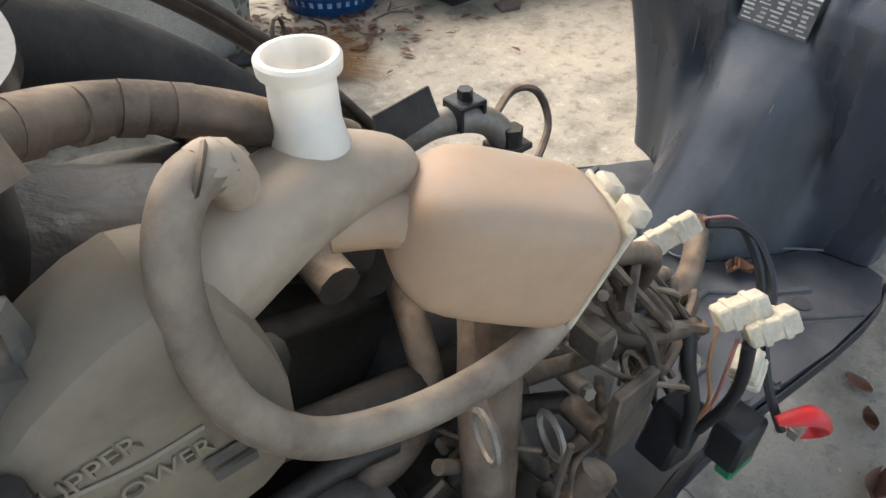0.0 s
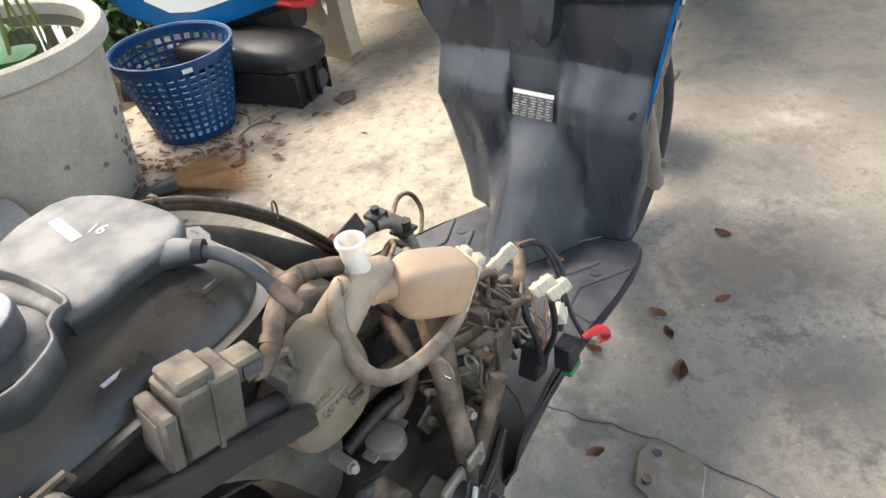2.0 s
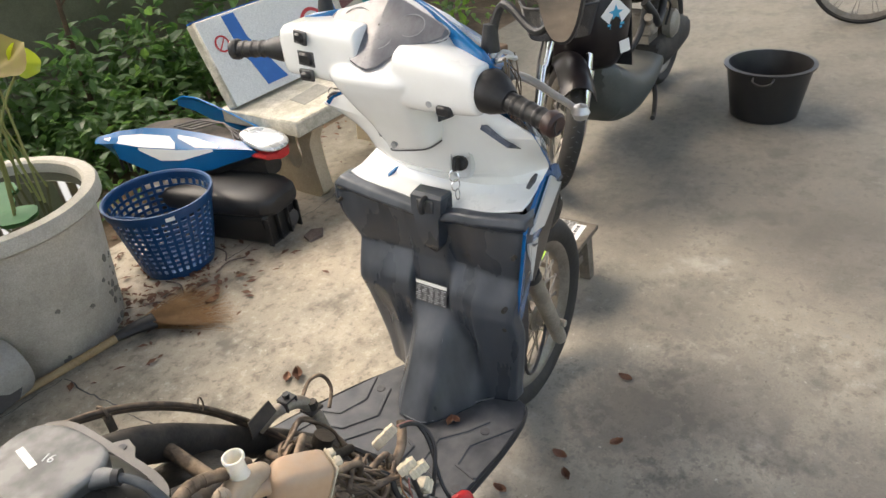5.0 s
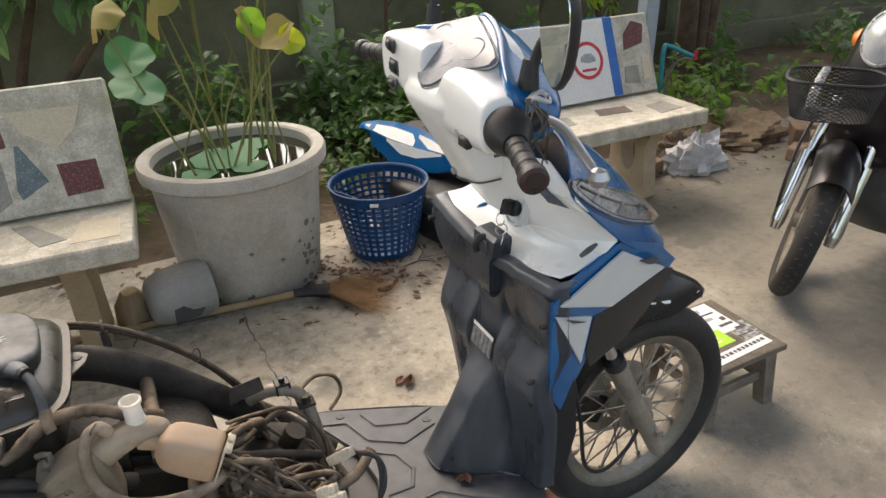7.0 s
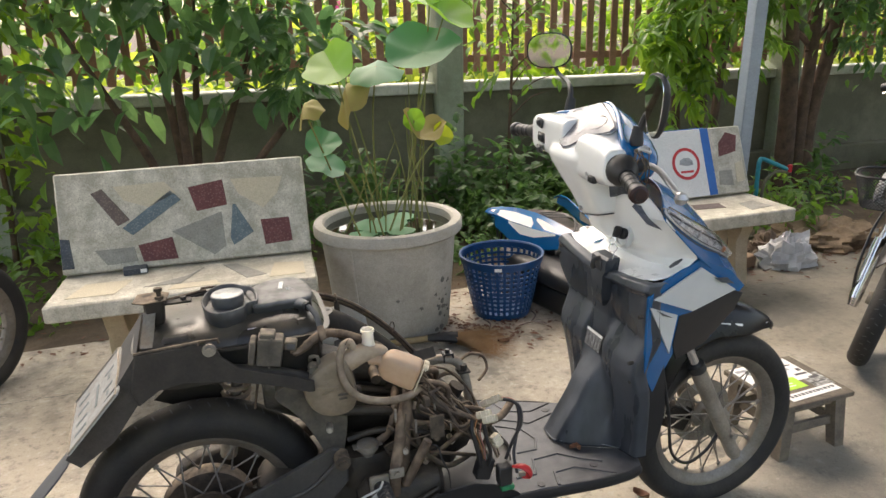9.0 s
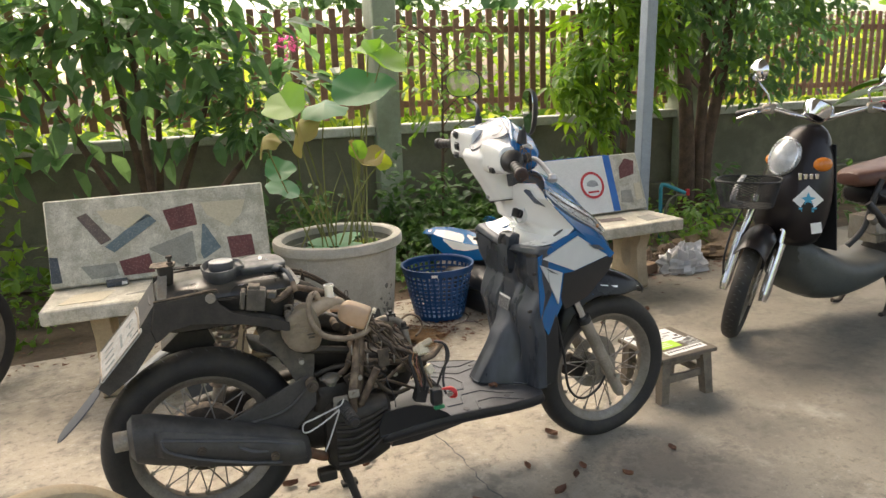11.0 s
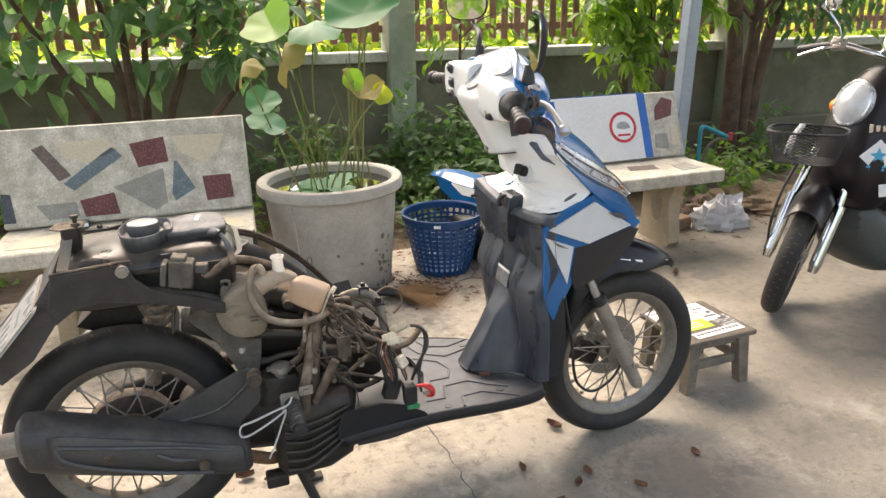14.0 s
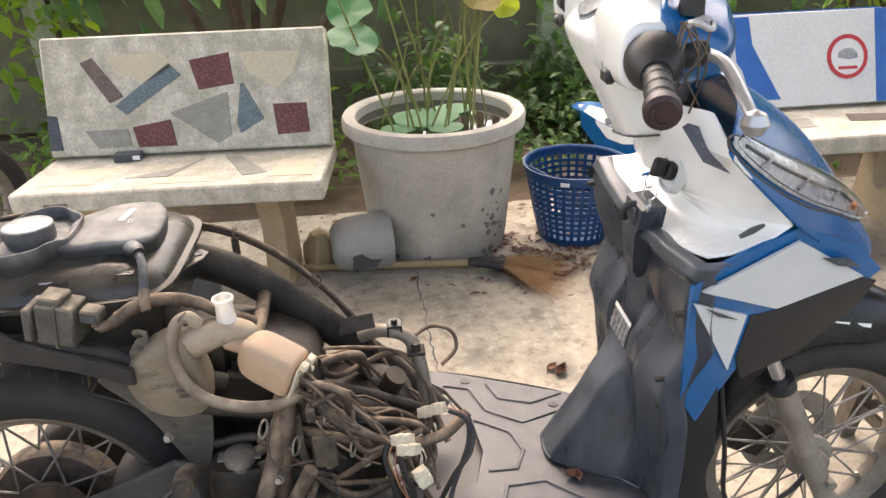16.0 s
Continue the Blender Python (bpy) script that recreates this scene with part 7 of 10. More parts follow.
part("fender_flap", Shape().plate(rounded(fl_, 1), 0.004, XZ(-0.086), b=0.001), M["box"], sc, "dusty brown-grey plastic flap")
part("flap_fold", Shape().sheet([[(0.166, y, 0.590), (0.190, y, 0.602), (0.204, y, 0.592), (0.236, y, 0.587), (0.270, y, 0.563)] for y in (-0.086, -0.040, 0.03)], 0.003), M["box"], sc)
part("mount_strut", Shape().tube([(0.122, -0.030, 0.535), (0.130, -0.032, 0.575), (0.138, -0.034, 0.600), (0.165, -0.036, 0.606)], 0.0055, n=8, flat=0.5, sm=2).cyl((0.133, -0.03, 0.60), (0.133, -0.03, 0.628), 0.003, n=6).cyl((0.155, -0.03, 0.605), (0.155, -0.03, 0.630), 0.003, n=6), M["rubberdust"], sc, "dusty bent strut")
# shock absorber
sh0, sh1 = Vector((0.112, 0.020, 0.660)), Vector((0.050, 0.100, 0.36))
shock = part("shock_absorber", Shape().cyl(sh0, sh0.lerp(sh1, 0.55), 0.012, n=12).cyl(sh0.lerp(sh1, 0.5), sh1, 0.019, n=12), M["alloy"], sc, "dusty rear shock absorber")
pts, d = [], (sh1 - sh0)
u = d.normalized()
e1 = u.cross((0, 1, 0)).normalized()
e2 = u.cross(e1)
for k in range(10 * 12 + 1):
    a = 2 * math.pi * k / 12
    pts.append(sh0 + d * (0.06 + 0.8 * k / 120) + 0.027 * (math.cos(a) * e1 + math.sin(a) * e2))
part("spring", Shape().tube(pts, 0.0058, n=8, sm=1), M["springpaint"], shock, "dusty pale coil spring")

# exhaust muffler
ES = [(-0.172, 0.424, 0.036, 0.040), (-0.160, 0.422, 0.052, 0.055), (-0.120, 0.412, 0.056, 0.060), (0.0, 0.374, 0.054, 0.058), (0.12, 0.338, 0.050, 0.052), (0.20, 0.312, 0.046, 0.047), (0.238, 0.300, 0.040, 0.041), (0.250, 0.296, 0.026, 0.028)]
rings = []
for x, z, ry, rz in ES:
    rings.append([Vector((x, -0.185 + p.x, z + p.y)) for p in ring_pts((0, 0, 0), ry, rz, 28, 0, 2.6)])
mu_ = part("exhaust_muffler", Shape().loft(rings), M["exhaust"], sc, "matt black exhaust muffler")
part("tail_pipe", Shape().lathe([(0.020, 0.0), (0.024, 0.0), (0.024, 0.04), (0.020, 0.04)], 20, frame_at((-0.165, -0.19, 0.425), (0, 0.3, 1), (0, 1, 0)) , loop=True), M["alloy"], mu_)
hs = []
for x, z, ry, rz in ES[2:-1]:
    hs.append([(x, -0.185 - ry - 0.004 + 0.010 * abs(v) ** 2, z + 0.01 + rz * 0.62 * v) for v in np.linspace(1, -1, 9)])
part("heat_shield", Shape().sheet(hs, 0.003), M["exhaust"], mu_, "ribbed plastic heat shield", sub=1)
part("shield_groove", Shape().tube([(-0.10, -0.247, 0.432), (0.0, -0.2445, 0.405), (0.12, -0.238, 0.372), (0.215, -0.229, 0.335)], 0.0040, n=6), M["ink"], mu_)
part("shield_groove", Shape().tube([(-0.10, -0.247, 0.432), (-0.09, -0.247, 0.40), (-0.02, -0.245, 0.362), (0.08, -0.241, 0.325), (0.17, -0.234, 0.298)], 0.0040, n=6), M["ink"], mu_)
part("shield_slot", Shape().tube([(0.07, -0.2445, 0.372), (0.10, -0.2435, 0.352), (0.14, -0.241, 0.340)], [0.003, 0.006, 0.002], n=6), M["ink"], mu_)
for x, z in ((-0.015, 0.383), (0.155, 0.325)):
    part("shield_bolt", Shape().cyl((x, -0.240, z), (x, -0.2485, z), 0.011, n=16).cyl((x, -0.247, z), (x, -0.251, z), 0.006, n=6), M["dusty"], mu_)
part("exhaust_pipe", Shape().tube([(0.24, -0.18, 0.285), (0.30, -0.13, 0.23), (0.36, -0.06, 0.21), (0.44, 0.0, 0.26), (0.47, 0.0, 0.32)], 0.014, n=10), M["rust"], sc, "rusty exhaust pipe")
part("hanger_plate", Shape().plate([(0.035, 0.385), (0.075, 0.405), (0.262, 0.482), (0.290, 0.470), (0.287, 0.40), (0.225, 0.335), (0.10, 0.36)], 0.012, XZ(-0.150), b=0.004), M["exhaust"], sc, "black swing arm plate")
part("hanger_rib", Shape().tube([(0.10, -0.158, 0.385), (0.20, -0.159, 0.40), (0.27, -0.159, 0.455)], 0.004, n=6), M["exhaust"], sc)
part("pivot_bolt", Shape().cyl((0.275, -0.15, 0.461), (0.275, -0.182, 0.461), 0.016, n=12).cyl((0.275, -0.18, 0.461), (0.275, -0.19, 0.461), 0.009, n=6), M["dusty"], sc)

# engine, radiator, stand
part("engine_case", Shape().loft([[Vector((x, 0.0 + p.x, z + p.y)) for p in ring_pts((0, 0, 0), ry, rz, 20, 0, 3.0)] for x, z, ry, rz in ((0.10, 0.30, 0.05, 0.06), (0.14, 0.30, 0.09, 0.075), (0.28, 0.31, 0.12, 0.09), (0.38, 0.31, 0.13, 0.10), (0.48, 0.32, 0.11, 0.09), (0.52, 0.33, 0.07, 0.06))]), M["shadegrime"], sc, "dusty dark engine case", sub=1)
part("transmission_case", Shape().loft([[Vector((x, 0.135 + p.x * 0.5, z + p.y)) for p in ring_pts((0, 0, 0), 0.07, rz, 20, 0, 3.0)] for x, z, rz in ((-0.08, 0.28, 0.04), (-0.04, 0.28, 0.085), (0.12, 0.30, 0.075), (0.28, 0.31, 0.09), (0.37, 0.31, 0.07))]), M["shadegrime"], sc, "dusty transmission case", sub=1)
part("cylinder_head", Shape().box((0.50, 0.0, 0.36), (0.10, 0.13, 0.11), b=0.02).box((0.44, 0.0, 0.34), (0.06, 0.11, 0.10), b=0.01), M["shadegrime"], sc, "dust-caked cylinder head")
rc = part("radiator_cover", Shape().loft([[Vector((x, -0.13 + p.x, z + p.y)) for p in ring_pts((0, 0, 0), ry, rz, 20, 0, 3.6)] for x, z, ry, rz in ((0.305, 0.285, 0.03, 0.075), (0.325, 0.285, 0.05, 0.098), (0.42, 0.29, 0.055, 0.098), (0.475, 0.30, 0.045, 0.085), (0.49, 0.305, 0.02, 0.06))]), M["shadegrime"], sc, "black slatted radiator cover")
for k in range(6):
    part("cover_slat", Shape().tube([(0.325, -0.182, 0.345 - 0.024 * k), (0.37, -0.192, 0.338 - 0.022 * k), (0.42, -0.190, 0.345 - 0.018 * k), (0.468, -0.178, 0.355 - 0.014 * k)], 0.0055, n=6, flat=0.7), M["shadegrime"], rc)
part("radiator_tank", Shape().loft([ring_pts((0.335, -0.095, z), rx, ry, 16, 0, 4) for z, rx, ry in ((0.36, 0.052, 0.035), (0.415, 0.050, 0.034), (0.428, 0.042, 0.028))]).box((0.40, -0.09, 0.385), (0.13, 0.05, 0.05), b=0.008), M["shadegrime"], sc, "dusty radiator tank")
part("radiator_cap", Shape().lathe([(0.0, 0.456), (0.016, 0.456), (0.022, 0.452), (0.023, 0.440), (0.016, 0.436), (0.014, 0.425), (0.0, 0.425)], 20, Matrix.Translation((0.337, -0.112, 0.0))), M["alloy"], sc, "dusty pressed radiator cap")
part("cap_ears", Shape().box((0.337, -0.112, 0.447), (0.062, 0.018, 0.004), Matrix.Identity(4), b=0.001), M["alloy"], sc)
for y in (-0.09, 0.10):
    part("stand_leg", Shape().tube([(0.335, y * 0.8, 0.215), (0.365, y, 0.13), (0.398, y * 0.75, 0.010)], [0.014, 0.0125, 0.012], n=10, sm=2), M["dustydark"], sc, "steel stand leg")
    part("stand_foot", Shape().box((0.402, y * 0.75, 0.006), (0.05, 0.03, 0.012), b=0.002), M["dustydark"], sc)
part("stand_bar", Shape().cyl((0.365, -0.09, 0.13), (0.365, 0.10, 0.13), 0.009, n=8), M["dustydark"], sc)
part("drip_bracket", Shape().box((0.30, -0.13, 0.175), (0.05, 0.04, 0.03), b=0.004), M["shadegrime"], sc)

# dark machinery behind the wiring, near-black to fill its shaded gaps
part("air_cleaner", Shape().loft([[Vector((x, 0.045 + p.x, z + p.y)) for p in ring_pts((0, 0, 0), ry, rz, 20, 0, 3.4)] for x, z, ry, rz in ((0.215, 0.520, 0.050, 0.040), (0.235, 0.515, 0.085, 0.070), (0.32, 0.500, 0.095, 0.085), (0.42, 0.480, 0.090, 0.075), (0.46, 0.470, 0.060, 0.050))]), M["shadegrime"], sc, "near-black air cleaner housing", sub=1)
part("cylinder", Shape().loft([[Vector((x, 0.01 + p.x, z + p.y)) for p in ring_pts((0, 0, 0), ry, rz, 20, 0, 4)] for x, z, ry, rz in ((0.40, 0.40, 0.07, 0.06), (0.43, 0.405, 0.085, 0.075), (0.56, 0.400, 0.080, 0.070), (0.60, 0.395, 0.055, 0.045))]), M["shadegrime"], sc, "near-black cylinder", sub=1)
for pts, r, mt in (([(0.27, -0.100, 0.535), (0.33, -0.106, 0.528), (0.40, -0.106, 0.512), (0.44, -0.095, 0.490)], 0.010, "shadegrime"), ([(0.40, -0.10, 0.482), (0.48, -0.115, 0.466), (0.56, -0.125, 0.452), (0.63, -0.115, 0.452), (0.67, -0.09, 0.470)], 0.0085, "rubberdust"), ([(0.30, -0.09, 0.455), (0.36, -0.10, 0.470), (0.43, -0.12, 0.468), (0.49, -0.13, 0.440)], 0.0070, "shadegrime"), ([(0.46, -0.14, 0.40), (0.50, -0.155, 0.440), (0.55, -0.150, 0.470), (0.60, -0.12, 0.470)], 0.0050, "rubberdust"), ([(0.33, -0.07, 0.56), (0.40, -0.06, 0.535), (0.50, -0.05, 0.500), (0.60, -0.03, 0.44)], 0.0080, "shadegrime")):
    part("engine_hose", Shape().tube(pts, r, n=12, sm=5), M[mt], sc)
for x, y, z in ((0.455, -0.12, 0.455), (0.545, -0.10, 0.430), (0.385, -0.135, 0.440)):
    part("engine_bracket", Shape().box((0, 0, 0), (0.034, 0.004, 0.026), Matrix.Translation((x, y, z)) @ Matrix.Rotation(x * 3, 4, "Y"), b=0.001).cyl((x, y - 0.002, z), (x, y - 0.009, z), 0.006, n=6), M["dusty"], sc)

# boxes and bottles
cm = Matrix.Translation((0.157, -0.128, 0.707)) @ Matrix.Scale(0.84, 4) @ Matrix.Rotation(radians(-8), 4, "Z") @ Matrix.Rotation(radians(10), 4, "Y")
cdi = part("control_box", Shape().box((0.008, 0, 0), (0.056, 0.046, 0.066), cm, b=0.003).box((0.010, 0, 0), (0.004, 0.050, 0.070), cm), M["box"], sc, "dust-covered control box")
part("box_lid", Shape().box((-0.030, -0.004, -0.002), (0.014, 0.046, 0.056), cm, b=0.003), M["box"], cdi, "dusty end cap")
part("box_tab", Shape().box((0.0, 0.0, 0.037), (0.034, 0.038, 0.014), cm, b=0.003), M["box"], cdi)
part("box_plug", Shape().box((0.052, 0.004, 0.014), (0.030, 0.028, 0.022), cm, b=0.003), M["box"], cdi)
part("plug_slot", Shape().box((0.054, -0.0105, 0.014), (0.018, 0.004, 0.012), cm), M["ink"], cdi)
part("box_print", Shape().box((-0.0375, -0.004, 0.0), (0.001, 0.028, 0.036), cm), M["alloy"], cdi)

# coolant reservoir with a white neck
ro_ = [(0.216, 0.612), (0.230, 0.640), (0.256, 0.658), (0.288, 0.674), (0.306, 0.662), (0.316, 0.632), (0.324, 0.598), (0.322, 0.556), (0.308, 0.534), (0.264, 0.532), (0.234, 0.550), (0.218, 0.582)]
c = np.mean(ro_, 0)
body = [[Vector((c[0] + (x - c[0]) * k, yy - 0.10 * (z - 0.61), c[1] + (z - c[1]) * k)) for x, z in ro_] for k, yy in ((0.72, -0.082), (0.94, -0.088), (1.0, -0.100), (1.0, -0.126), (0.95, -0.137), (0.80, -0.1405))]
res = part("coolant_reservoir", Shape().loft(body), M["reservoirbody"], sc, "dust-stained translucent coolant reservoir", sub=1)
arm = [[Vector((x, y, z)) + Vector((p.x * 0.25, p.x, p.y)) for p in ring_pts((0, 0, 0), r, r * h_, 18, 0, 2.3)] for x, y, z, r, h_ in ((0.285, -0.114, 0.640, 0.022, 1.1), (0.308, -0.114, 0.646, 0.023, 1.1), (0.332, -0.112, 0.655, 0.022, 1.0), (0.352, -0.110, 0.660, 0.021, 0.85), (0.372, -0.111, 0.659, 0.017, 0.75), (0.388, -0.114, 0.656, 0.013, 0.75), (0.394, -0.115, 0.654, 0.006, 0.8))]
part("reservoir_shoulder", Shape().loft(arm), M["reservoir"], res, sub=1)
part("filler_neck", Shape().lathe([(0.0165, 0.664), (0.0138, 0.672), (0.0118, 0.682), (0.0112, 0.7000), (0.0138, 0.7012), (0.0141, 0.7055), (0.0132, 0.7066), (0.0116, 0.7066), (0.0104, 0.704), (0.0098, 0.68), (0.0, 0.678)], 32, Matrix.Translation((0.3555, -0.1065, 0.0))), M["neckw"], res, "clean white filler neck")
for word, x, z, tw in (("UPPER", 0.2525, 0.6205, -10), ("LOWER", 0.2685, 0.6000, -4)):
    tx = bpy.data.curves.new("level_mark", "FONT")
    tx.body, tx.size, tx.extrude, tx.align_x, tx.align_y = word, 0.0105, 0.0011, "CENTER", "CENTER"
    tx.materials.append(M["reservoirbody"])
    to = new("level_mark", tx)
    to.parent, to.matrix_basis = res, Matrix.Translation((x, -0.1412 - 0.10 * (z - 0.61), z)) @ Matrix.Rotation(radians(tw), 4, "Y") @ Matrix.Rotation(radians(84), 4, "X")
part("level_line", Shape().tube([(0.240, -0.1412, 0.6145), (0.262, -0.1412, 0.6105), (0.286, -0.1410, 0.611)], 0.0011, n=5), M["reservoirbody"], res)
for k in range(2):
    part("maker_bar", Shape().box((0.292, -0.1400 , 0.590 - 0.009 * k), (0.020 - 0.004 * k, 0.0015, 0.0045)), M["box"], res)
part("nipple", Shape().tube([(0.322, -0.120, 0.678), (0.316, -0.126, 0.692), (0.309, -0.129, 0.694)], [0.008, 0.0085, 0.0075], n=10), M["reservoir"], res)
part("hose_clamp", Shape().tube([Vector((0.309, -0.1295, 0.693)) + 0.0095 * (math.cos(a) * Vector((0.3, -0.2, 0.9)).normalized() + math.sin(a) * Vector((0.5, 0.86, 0.03)).normalized()) for a in np.linspace(0, 6.28, 13)[:-1]], 0.0012, n=5, sm=1, loop=True), M["dusty"], res)
part("breather_hose", Shape().tube([(0.317, -0.126, 0.693), (0.304, -0.131, 0.692), (0.294, -0.137, 0.677), (0.291, -0.143, 0.650), (0.297, -0.149, 0.617), (0.318, -0.153, 0.588), (0.350, -0.156, 0.573), (0.387, -0.158, 0.567), (0.422, -0.160, 0.572), (0.447, -0.158, 0.585)], 0.0078, n=14, sm=6), M["hosetan"], sc, "thick dusty looping rubber hose")
part("mount_clip", Shape().tube([(0.238, -0.10, 0.655), (0.238, -0.112, 0.668), (0.252, -0.116, 0.668), (0.252, -0.12, 0.652)], 0.004, n=6, sm=2).cyl((0.242, -0.105, 0.645), (0.242, -0.13, 0.645), 0.011, n=8), M["box"], sc)

# amber bottle over the wiring
b0, b1_ = Vector((0.3740, -0.1250, 0.642)), Vector((0.4585, -0.1605, 0.603))
u = (b1_ - b0).normalized()
e1 = Vector((0.32, 0.94, 0.05)) - u * u.dot(Vector((0.32, 0.94, 0.05)))
e1.normalize()
e2 = e1.cross(u)
e2 = e2 if e2.z > 0 else -e2
secs = []
for s, rx, rz in ((0.000, 0.010, 0.012), (0.005, 0.018, 0.019), (0.013, 0.024, 0.026), (0.022, 0.0275, 0.0295), (0.057, 0.0280, 0.030), (0.077, 0.0275, 0.030), (0.084, 0.0255, 0.028)):
    secs.append([b0 + u * s + e1 * p.x + e2 * p.y for p in ring_pts((0, 0, 0), rx, rz, 28, 0, 4.2)])
btl = part("amber_bottle", Shape().loft(secs), M["bottle"], sc, "dusty amber plastic bottle-shaped cover", sub=1)
part("bottle_neck", Shape().tube([b0 - u * 0.022 - e2 * 0.008, b0 - u * 0.002, b0 + u * 0.012], [0.009, 0.011, 0.016], n=14), M["bottle"], btl)
e = b0 + u * 0.086
part("end_bracket", Shape().box((0, 0, 0), (0.043, 0.054, 0.003), frame_at(e, e1, e2), b=0.001), M["ivory"], btl, "yellowed end plate")
for k, (a, b) in enumerate(((0.010, 0.026), (-0.010, 0.029), (0.018, 0.0))):
    part("end_tab", Shape().box((a, b, 0.004), (0.014, 0.009, 0.010), frame_at(e, e1, e2), b=0.002), M["ivory"], btl)

# brackets and tubes ahead of the tank
part("bracket_tube", Shape().tube([(0.515, 0.085, 0.505), (0.548, 0.075, 0.520), (0.585, 0.062, 0.517), (0.603, 0.053, 0.495), (0.612, 0.045, 0.45), (0.620, 0.03, 0.36)], 0.0115, n=12, sm=5), M["alloy"], sc, "grey bracket tube")
part("bracket_clip", Shape().box((0.572, 0.066, 0.536), (0.024, 0.024, 0.004), b=0.001).box((0.561, 0.066, 0.527), (0.003, 0.022, 0.02)).box((0.583, 0.066, 0.527), (0.003, 0.022, 0.02)).cyl((0.572, 0.066, 0.536), (0.572, 0.066, 0.546), 0.006, n=6), M["black"], sc, "black clip with a nut")
part("bracket_plate", Shape().plate([(-0.03, -0.012), (0.03, -0.012), (0.03, 0.012), (-0.02, 0.014)], 0.003, frame_at((0.510, 0.06, 0.545), (0.95, 0.1, 0.1), (0, 0.4, 1))), M["dustydark"], sc)
part("tube_nut", Shape().cyl((0.604, 0.046, 0.494), (0.604, 0.046, 0.510), 0.009, n=6).box((0.604, 0.05, 0.492), (0.03, 0.028, 0.006), b=0.001), M["dustydark"], sc)
part("frame_tube", Shape().tube([(0.447, -0.085, 0.585), (0.428, -0.118, 0.548), (0.411, -0.139, 0.518), (0.392, -0.168, 0.462), (0.378, -0.187, 0.424), (0.374, -0.186, 0.37)], 0.0125, n=12), M["rubberdust"], sc, "dusty frame tube")
part("frame_tube", Shape().tube([(0.432, -0.115, 0.590), (0.422, -0.138, 0.545), (0.408, -0.155, 0.47), (0.400, -0.164, 0.40), (0.398, -0.16, 0.34)], 0.0115, n=12), M["rubberdust"], sc, "dusty frame tube")
part("frame_tube", Shape().tube([(0.448, -0.190, 0.480), (0.425, -0.187, 0.435), (0.398, -0.184, 0.385)], 0.010, n=10), M["rubberdust"], sc)
part("tube_lug", Shape().box((0.378, -0.199, 0.426), (0.03, 0.006, 0.022), b=0.002).cyl((0.378, -0.200, 0.426), (0.378, -0.208, 0.426), 0.007, n=6), M["alloy"], sc)
part("crossbar", Shape().cyl((0.37, -0.085, 0.580), (0.37, 0.10, 0.60), 0.011, n=10), M["dusty"], sc)
part("coolant_hose", Shape().tube([(0.356, -0.100, 0.440), (0.382, -0.108, 0.462), (0.398, -0.112, 0.505), (0.404, -0.095, 0.535), (0.415, -0.060, 0.550)], 0.0085, n=12, sm=5), M["rubberdust"], sc, "dusty coolant hose")
part("throttle_body", Shape().cyl((0.40, -0.05, 0.56), (0.44, -0.02, 0.50), 0.026, n=16).box((0.435, -0.06, 0.545), (0.05, 0.045, 0.04), b=0.006), M["shadegrime"], sc, "dusty throttle body")
part("intake_boot", Shape().tube([(0.33, -0.02, 0.585), (0.37, -0.03, 0.575), (0.405, -0.045, 0.555)], [0.028, 0.025, 0.022], n=16), M["shadegrime"], sc)
part("airbox_joint", Shape().loft([[Vector((x, -0.03 + p.x, z + p.y)) for p in ring_pts((0, 0, 0), ry, rz, 18, 0, 3.2)] for x, z, ry, rz in ((0.20, 0.60, 0.05, 0.04), (0.26, 0.60, 0.055, 0.05), (0.33, 0.585, 0.04, 0.04))]), M["shadegrime"], sc)

# wiring
def wire(pts, r, mat="cable", name="cable", label="", sm=6):
    part(name, Shape().tube(pts, r, n=7 if max(r if isinstance(r, list) else [r]) < 0.004 else 12, sm=sm), M[mat], sc, label)


HARN = [(0.208, -0.138, 0.692), (0.226, -0.133, 0.699), (0.250, -0.120, 0.711), (0.272, -0.106, 0.711), (0.301, -0.091, 0.700), (0.325, -0.093, 0.691), (0.345, -0.097, 0.681), (0.385, -0.080, 0.650)]
wire(HARN, [0.005, 0.0078, 0.0086, 0.0086, 0.0082, 0.0082, 0.0082, 0.008], "rubberdust", "taped_harness", "dusty taped wiring harness")
for k, (i_, f_) in enumerate(((1, 0.3), (1, 0.9), (2, 0.5), (3, 0.1), (3, 0.7), (4, 0.2), (4, 0.8), (5, 0.6))):
    p = Vector(HARN[i_]).lerp(Vector(HARN[i_ + 1]), f_)
    d_ = (Vector(HARN[i_ + 1]) - Vector(HARN[i_])).normalized()
    part("tape_turn", Shape().tube([p - d_ * 0.0035, p + d_ * 0.0035], 0.0092 - 0.00008 * k, n=14), M["rubberdust"], sc)
for k in range(5):
    o = Vector((rnd.uniform(-0.004, 0.004), rnd.uniform(-0.006, 0.006), rnd.uniform(-0.006, 0.006)))
    wire([Vector((0.204, -0.136, 0.694)) + o, Vector((0.214, -0.137, 0.695)) + o * 1.3, Vector((0.228, -0.132, 0.699)) + o], 0.002, "rubberdust")
for k, (dz, dy) in enumerate(((0.0, 0.0), (-0.012, 0.012))):
    wire([(-0.08, 0.17 + dy, 0.70 + dz), (0.10, 0.172 + dy, 0.705 + dz), (0.25, 0.155 + dy, 0.703 + dz), (0.329, 0.133 + dy, 0.690 + dz), (0.40, 0.125 + dy, 0.645 + dz), (0.47, 0.118 + dy, 0.575 + dz), (0.525, 0.10, 0.50 + dz), (0.56, 0.06, 0.44)], 0.0042 + 0.001 * k, "cable", "control_cable")
